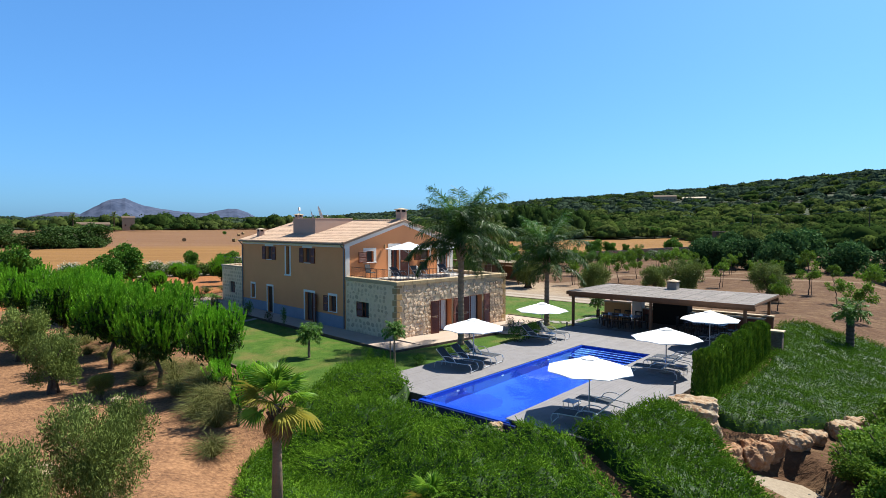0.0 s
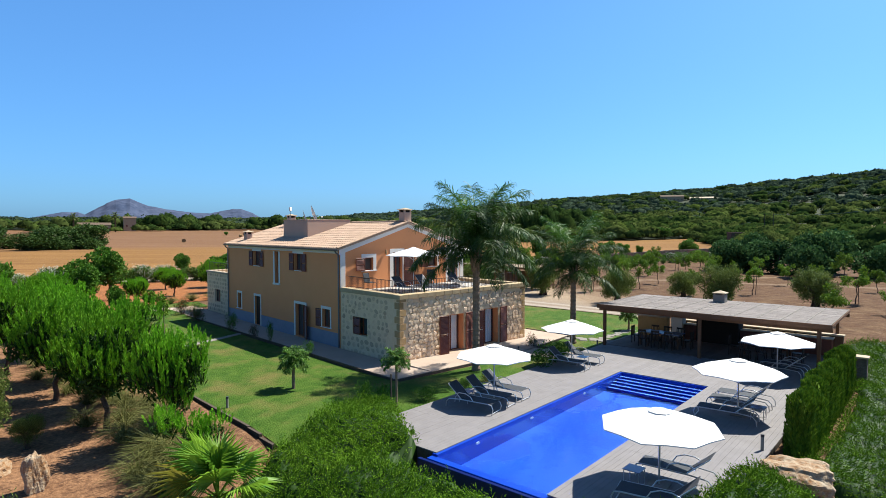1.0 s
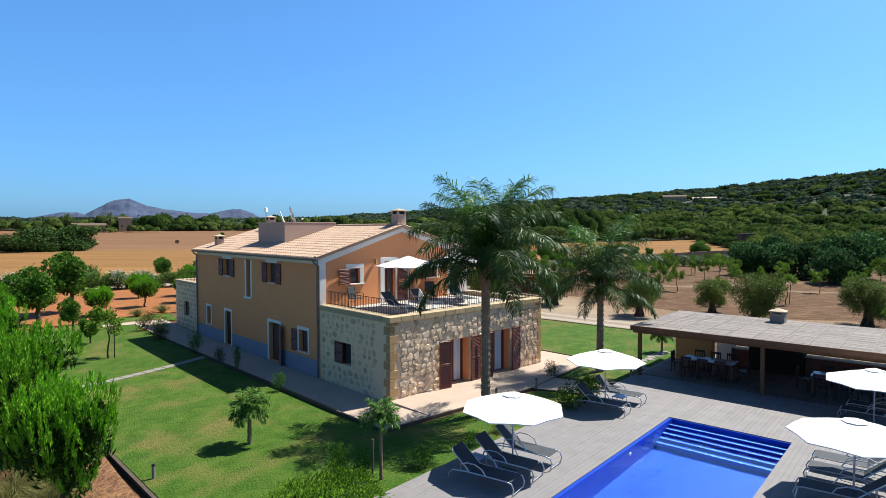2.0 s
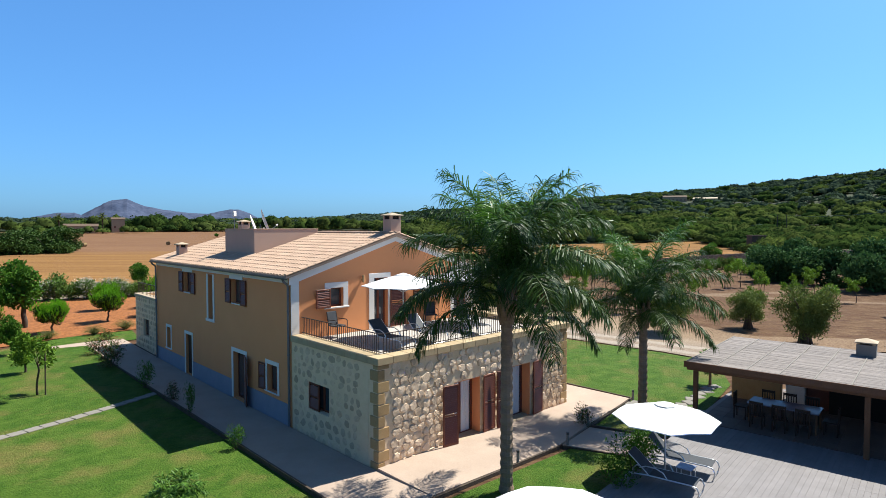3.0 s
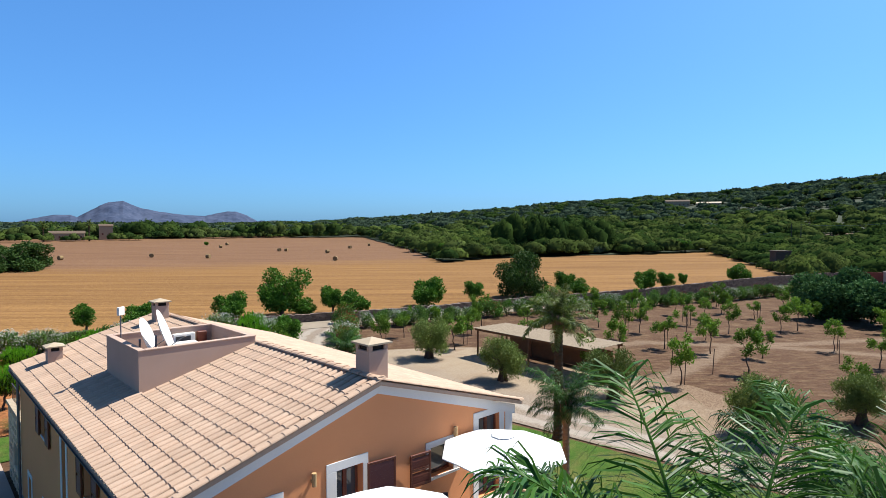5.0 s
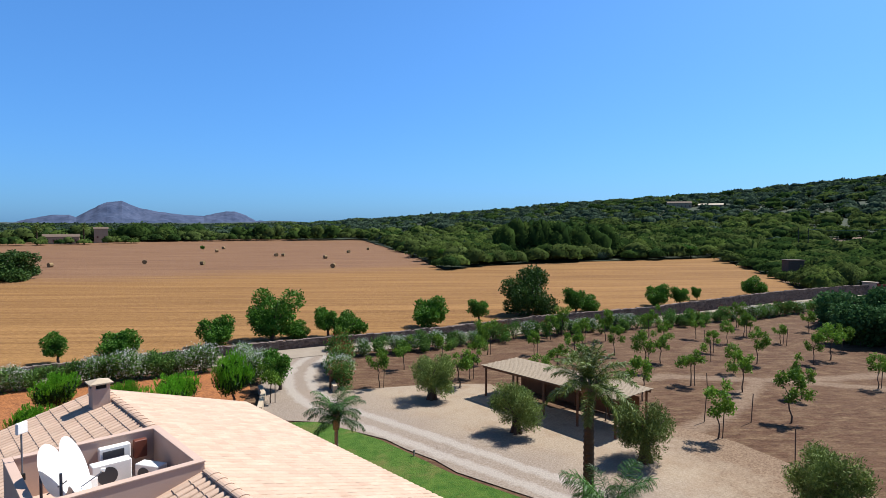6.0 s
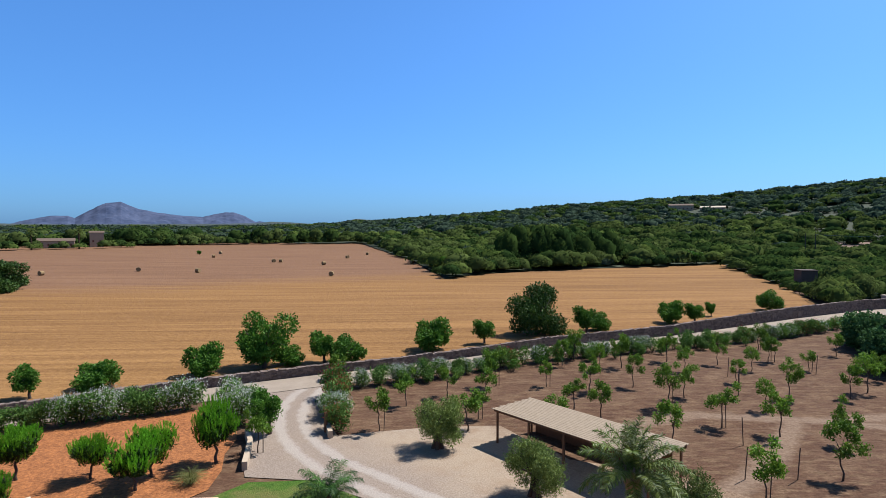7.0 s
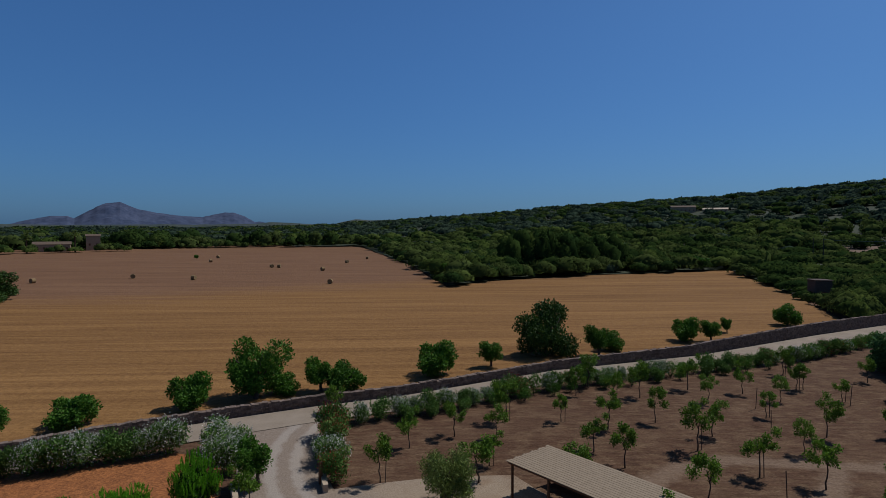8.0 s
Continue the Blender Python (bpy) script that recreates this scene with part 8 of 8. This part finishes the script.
b = Mesh()
rr = random.Random(21)
for (xa, ya), (xb, yb) in zip(WALL_LINE[1:], WALL_LINE[2:]):
    L = math.hypot(xb - xa, yb - ya)
    n = max(2, int(L / 1.2))
    d = Vector(((xb - xa) / L, (yb - ya) / L))
    turn = math.degrees(math.atan2(d.y, d.x))
    for i in range(n):
        xc, yc = xa + (xb - xa) * i / n, ya + (yb - ya) * i / n
        b.box(-0.02, -0.2, -0.3, L / n + 0.02, 0.22, wall_top(xc) - 0.14, 0, pose(xc, yc, height(xc, yc), 0, 0, turn))
    rows_w = round(wall_top((xa + xb) / 2) / 0.205)
    for k in range(rows_w):
        s = -0.1
        while s < L:
            wd, tl = rr.uniform(0.22, 0.52), rr.uniform(0.19, 0.25)
            x0, y0 = xa + d.x * (s + wd / 2), ya + d.y * (s + wd / 2)
            z0 = height(x0, y0) + (k * wall_top(x0) / rows_w) - 0.06
            out = rr.uniform(0.22, 0.3)
            b.box(-wd / 2, -out, 0, wd / 2, 0.1 if k < rows_w - 1 else 0.28, tl if k < rows_w - 1 else tl * rr.uniform(0.7, 1.1), 0, pose(x0, y0, z0, rr.uniform(-4, 4), rr.uniform(-7, 7), turn + rr.uniform(-5, 5)))
            s += wd * 0.94
tagged(part("dry_stone_wall", b, M_DRYWALL, kind="stuff"), "long grey dry stone wall beside the lane", "wall")

# ---- bales ----
bale = Mesh()
rb, wb2, seg = 0.68, 0.58, 20
vs = []
for s, r in ((-wb2, rb * 0.94), (-wb2 * 0.94, rb), (wb2 * 0.94, rb), (wb2, rb * 0.94)):
    for k in range(seg):
        a = 2 * math.pi * k / seg
        vs.append((s, r * (1 + 0.015 * (k % 3)) * math.cos(a), rb + r * math.sin(a)))
fs = [(i * seg + k, i * seg + (k + 1) % seg, (i + 1) * seg + (k + 1) % seg, (i + 1) * seg + k) for i in range(3) for k in range(seg)]
fs += [tuple(range(seg - 1, -1, -1)), tuple(range(3 * seg, 4 * seg))]
bale.add(vs, fs)
bale_data = bale.data("straw_bale", M_BALE)
for i, (px, py) in enumerate([(55.9, 222), (81, 220), (93, 203), (127, 276), (140, 300), (133, 232), (135, 230), (140, 207), (116.5, 165), (168, 233), (188, 246), (168, 190), (101, 182)][:12]):
    ob = share("straw_bale", bale_data, None, pose(px, py, height(px, py) + 0.28, 0, 0, 30 + i * 47))
    tagged(ob, "round straw bale lying on the stubble", "straw bale", "straw bales")

# ---- far houses and mountains ----
def far_house(label, x, y, w, d, h, turn, z=None, wall=None, roofm=None):
    z = height(x, y) if z is None else z
    o = thing("farmhouse", label, "house", "far houses", pose(x, y, z, 0, 0, turn))
    part("wall", Mesh().box(-w / 2, -d / 2, -6, w / 2, d / 2, h), wall or M_CAP, o)
    b = Mesh()
    r = h + d * 0.16
    b.add([(-w / 2 - 0.4, -d / 2 - 0.4, h), (w / 2 + 0.4, -d / 2 - 0.4, h), (w / 2 + 0.4, d / 2 + 0.4, h), (-w / 2 - 0.4, d / 2 + 0.4, h), (-w / 2 - 0.4, 0, r), (w / 2 + 0.4, 0, r)], [(0, 1, 5, 4), (2, 3, 4, 5), (0, 4, 3), (1, 2, 5), (3, 2, 1, 0)])
    part("roof", b, roofm or M_TILES, o)
    n = max(2, int(w / 3.2))
    for i in range(n):
        x0 = -w / 2 + (i + 0.5) * w / n
        part("window", Mesh().box(x0 - 0.45, -d / 2 - 0.04, h * 0.35, x0 + 0.45, -d / 2 + 0.05, h * 0.35 + 1.2), M_SHUTTER, o)
    return o


far_house("low farmhouse with warm walls among trees", 90, 400, 17, 9, 4.2, -12, None, M_FARWALL, M_OLDROOF)
far_house("tall pinkish farm tower among trees", 110, 402, 7, 6, 8.5, -12, None, M_FARWALL, M_OLDROOF)
far_house("long country house with a tiled roof on the wooded hill", *polar(65.9, 580), 21, 10, 5.5, -58, None, M_FARWALL, M_OLDROOF)
far_house("low white country house on the wooded hill", *polar(68.6, 566), 20, 9, 3.0, -72, None, M_FARWALL, M_CAP)
hut = thing("concrete_hut", "square bare concrete pump house at the field corner", "hut", m=pose(173.5, 60.5, height(173.5, 60.5), 0, 0, -50))
part("wall", Mesh().box(-1.7, -1.7, -0.5, 1.7, 1.7, 4.4, 0.04), M_HUT, hut)
part("roof_slab", Mesh().box(-1.85, -1.85, 4.4, 1.85, 1.85, 4.58, 0.03), M_HUT, hut)
part("door", Mesh().box(-0.5, -1.74, 0, 0.5, -1.68, 2.0, 0.01), M_SHUTTER, hut)
far_date = [frond_mesh("frond", 160 + i, e, bd, 26, 0.22, 0.3, 0.02, L_DATE, 0.3) for i, (e, bd) in enumerate(((84, 30), (62, 62), (36, 85), (4, 75)))]
feather_palm("tall date palm beside the far farmhouse", 98, 386, 9.0, 26, 3.4, far_date, 0.4, 0.35, M_DATEBARK)
feather_palm("tall date palm at the end of the field", 77, 388, 8.0, 26, 3.4, far_date, 0.4, 0.35, M_DATEBARK)

def far_range(name, peaks, near, deep, swell, material, label):
    """A distant range: crest heights by compass bearing, with spurs and gullies on its face."""
    b = Mesh()
    n, m_ = 420, 30
    a0, a1 = peaks[0][0], peaks[-1][0]
    for i in range(n + 1):
        az = a0 + (a1 - a0) * i / n
        el = float(np.interp(az, [p[0] for p in peaks], [p[1] for p in peaks]))
        crest = 14.5 + (near + deep * 0.66) * math.tan(radians(el)) + swell * 0.06 * noise.noise((az * 3.0, 0, 4))
        for k in range(m_ + 1):
            f = k / m_
            x, y = polar(az, near + deep * f)
            up = ease(0, 0.66, f) if f < 0.66 else 1 - 0.4 * (f - 0.66)
            spur = noise.noise((x / 300, y / 300, 2)) + 0.5 * noise.noise((x / 110, y / 110, 5)) + 0.3 * noise.noise((x / 45, y / 45, 8))
            b.v.append((x, y, crest * up + swell * spur * ease(0, 0.3, f) * ease(0.66, 0.5, f)))
    for i in range(n):
        for k in range(m_):
            q = i * (m_ + 1) + k
            b.f.append((q, q + m_ + 1, q + m_ + 2, q + 1))
    tagged(part(name, b, material, kind="structure"), label, "mountain")


# both ranges carry their distance haze in the surface colour
far_range("mountain_range", [(6.0, 0.4), (7.56, 0.88), (8.12, 1.0), (9.26, 1.26), (10.43, 1.26), (10.92, 1.0), (11.63, 1.46), (12.45, 1.95), (13.19, 2.38), (13.97, 2.42), (14.31, 2.5), (14.99, 2.17), (15.64, 1.89), (16.74, 1.65), (18.1, 1.47), (19.48, 1.33), (20.9, 1.29), (21.87, 1.53), (22.84, 1.72), (23.58, 1.71), (24.57, 1.34), (25.45, 0.74), (25.8, 0.7), (27.0, 0.4)], 3000, 900, 26, M_MOUNT, "limestone mountains on the horizon, blue-grey haze in their colour")
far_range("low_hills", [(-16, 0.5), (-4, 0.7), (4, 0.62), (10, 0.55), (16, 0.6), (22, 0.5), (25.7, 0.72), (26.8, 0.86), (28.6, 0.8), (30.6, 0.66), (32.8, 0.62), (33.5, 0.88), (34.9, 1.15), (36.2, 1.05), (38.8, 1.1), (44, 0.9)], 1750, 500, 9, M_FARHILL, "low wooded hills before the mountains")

# ---- roof tiles ----
def tile_data(name, material):
    b = Mesh()
    n, r0, r1, L = 6, 0.1, 0.09, 0.44
    lower, upper = [], []
    for i in range(n + 1):
        a = math.pi * i / n
        lower.append((0.0, r0 * math.cos(a), 0.052 * math.sin(a) + 0.008))
        upper.append((L, r1 * math.cos(a), 0.042 * math.sin(a) - 0.002))
    inner = [(x, y * 0.86, z * 0.8 - 0.02) for x, y, z in lower]
    b.add(lower + upper + inner, [(i, i + 1, n + 2 + i, n + 1 + i) for i in range(n)] + [(i + 1, i, 2 * n + 2 + i, 2 * n + 3 + i) for i in range(n)])
    return b


tile_mesh = tile_data("roof_tile", M_TILE).data("roof_tile", M_TILE)
tile_shape = tile_data("roof_tile", M_TILES)
rest = Mesh()
rr = random.Random(31)
slope = math.degrees(math.atan2(RIDGE - EAVE, RIDGE_X - 23.2))
run = math.hypot(RIDGE_X - 23.2, RIDGE - EAVE)
made = 0
rows_n, pitch_y = 14, 0.238
for col in range(65):
    y = 26.06 + 0.12 + col * pitch_y
    if y > 41.5:
        break
    for k in range(rows_n):
        s = 0.01 + k * (run - 0.05) / rows_n
        x = 23.2 + s * math.cos(radians(slope))
        z = EAVE - 0.055 + s * math.sin(radians(slope))
        if X0 - 0.2 < x < X1 and Y0 - 0.1 < y < Y1 + 0.1:
            continue
        m = pose(x, y + rr.uniform(-0.006, 0.006), z + rr.uniform(0, 0.006), 0, -slope, rr.uniform(-1.0, 1.0))
        if y < 31.2 and made < 295:
            share("roof_tile", tile_mesh, roof, m)
            made += 1
        else:
            rest.add([m @ Vector(p) for p in tile_shape.v], tile_shape.f)
    for k in range(rows_n):
        s = -0.05 + k * (run - 0.05) / rows_n
        x = 33.4 - s * math.cos(radians(slope))
        z = EAVE - 0.055 + s * math.sin(radians(slope))
        m = pose(x, y + rr.uniform(-0.006, 0.006), z, 0, 0, 180) @ pose(0, 0, 0, 0, -slope, rr.uniform(-1.0, 1.0)) @ Matrix.Diagonal((1, 1.14, 0.42, 1))
        rest.add([m @ Vector(p) for p in tile_shape.v], tile_shape.f)
part("roof_tiles", rest, M_TILES, roof, kind="stuff")
b = Mesh()
y = 26.0
while y < 41.4:
    if not (Y0 - 0.4 < y < Y1):
        m = pose(RIDGE_X, y, RIDGE - 0.02, 0, 0, 90) @ Matrix.Diagonal((1, 1.35, 1.3, 1))
        b.add([m @ Vector(p) for p in tile_shape.v], tile_shape.f)
    y += 0.36
for sgn, x0 in ((1, 23.2), (-1, 33.4)):
    for k in range(17):
        s = k * run / 17
        m = pose(x0 + sgn * s * math.cos(radians(slope)), 26.06, EAVE - 0.02 + s * math.sin(radians(slope)), 0, 0, 0 if sgn > 0 else 180) @ pose(0, 0, 0, 0, -slope, 0)
        b.add([m @ Vector(p) for p in tile_shape.v], tile_shape.f)
part("ridge_tiles", b, M_TILES, roof, "rounded ridge and verge tiles", kind="stuff")

# ---- rubble stones of the wing ----
def stone_data(seed, material, bulge):
    r = random.Random(seed)
    b = Mesh()
    n = 8
    ring = [(0.5 * r.uniform(0.82, 1.05) * math.cos(2 * math.pi * i / n + r.uniform(-0.2, 0.2)), 0.5 * r.uniform(0.82, 1.05) * math.sin(2 * math.pi * i / n + r.uniform(-0.2, 0.2))) for i in range(n)]
    vs = [(x, 0.02, z) for x, z in ring] + [(x * 0.82, -bulge * r.uniform(0.7, 1.1), z * 0.82) for x, z in ring] + [(0, -bulge * r.uniform(0.8, 1.2), 0)]
    fs = [(i, (i + 1) % n, n + (i + 1) % n, n + i) for i in range(n)] + [(n + i, n + (i + 1) % n, 2 * n) for i in range(n)]
    return b.add(vs, fs)


wing = next(o for o in house.children if o.name.startswith("wing_front_wall"))
wing_side = next(o for o in house.children if o.name.startswith("wing_side_wall"))
shapes = [stone_data(i, M_STONE, 1.0) for i in range(9)]
metas = [s.data("stone", M_STONE) for s in shapes]
rest = Mesh()
rr = random.Random(44)
made = 0
z = 0.16
while z < 3.26:
    hgt = rr.uniform(0.2, 0.3)
    x = 0.42 + rr.uniform(0, 0.15)
    while x < 9.5:
        w = rr.uniform(0.2, 0.4)
        cx, cz = x + w / 2, z + rr.uniform(-0.05, 0.05)
        hit_ = any(h[0] - 0.14 < cx < h[2] + 0.14 and cz < h[3] + 0.16 for h in stone_holes)
        if not hit_ and 0.08 < cz < 3.26 and x + w < 9.52:
            m = W_STONE @ Matrix.Translation((cx, 0.0, cz)) @ pose(0, 0, 0, 0, rr.uniform(-30, 30), 0) @ Matrix.Diagonal((w * 1.16, rr.uniform(0.024, 0.058), hgt * rr.uniform(1.05, 1.3), 1))
            k = rr.randrange(9)
            if cx < 8.0 and made < 298:
                share("stone", metas[k], wing, m)
                made += 1
            else:
                rest.add([m @ Vector(p) for p in shapes[k].v], shapes[k].f)
        x += w + 0.012
    z += hgt
part("stone_rest", rest, M_STONES, wing, kind="stuff")
rest = Mesh()
z = 0.2
while z < 3.3:
    hgt = rr.uniform(0.22, 0.36)
    x = 0.1
    while x < 4.4:
        w = rr.uniform(0.25, 0.5)
        cx, cz = x + w / 2, z + rr.uniform(-0.06, 0.06)
        if not (1.05 < cx < 2.6 and 1.0 < cz < 2.25) and 0.1 < cz < 3.22 and x + w < 4.45:
            m = W_STONE_SIDE @ Matrix.Translation((cx, 0.012, cz)) @ pose(0, 0, 0, 0, rr.uniform(-30, 30), 0) @ Matrix.Diagonal((w * rr.uniform(0.8, 1.1), 0.022, hgt * rr.uniform(0.8, 1.15), 1))
            s = shapes[rr.randrange(9)]
            rest.add([m @ Vector(p) for p in s.v], s.f)
        x += w + 0.03
    z += hgt
part("stone_rest", rest, M_STONES, wing_side, kind="stuff")
rest = Mesh()
z = 0.2
while z < 3.3:
    x = 0.1
    while x < 4.3:
        w = rr.uniform(0.25, 0.5)
        cx = x + w / 2
        if not (1.4 < cx < 2.7 and 1.0 < z < 2.25):
            m = Matrix(((0, 1, 0, 23.62), (-1, 0, 0, 45.92), (0, 0, 1, 0), (0, 0, 0, 1))) @ Matrix.Translation((cx, 0.01, z)) @ Matrix.Diagonal((w * 0.9, 0.03, 0.27, 1))
            s = shapes[rr.randrange(9)]
            rest.add([m @ Vector(p) for p in s.v], s.f)
        x += w + 0.03
    z += 0.3
part("stone_rest", rest, M_STONES, annex, kind="stuff")

# quoins of the corner and the jambs
z, k = 0.05, 0
while z < 3.3:
    h2 = min(0.34, 3.34 - z)
    a, c = (0.42, 0.26) if k % 2 else (0.26, 0.42)
    b = Mesh()
    b.box(23.47, 20.92, z + 0.008, 23.47 + a, 20.92 + c, z + h2 - 0.008, 0.015)
    part("quoin", b, M_QUOIN, wing)
    b = Mesh().box(33.13 - a, 20.92, z + 0.008, 33.13, 20.92 + c, z + h2 - 0.008, 0.015)
    part("quoin", b, M_QUOIN, wing)
    z += 0.35
    k += 1
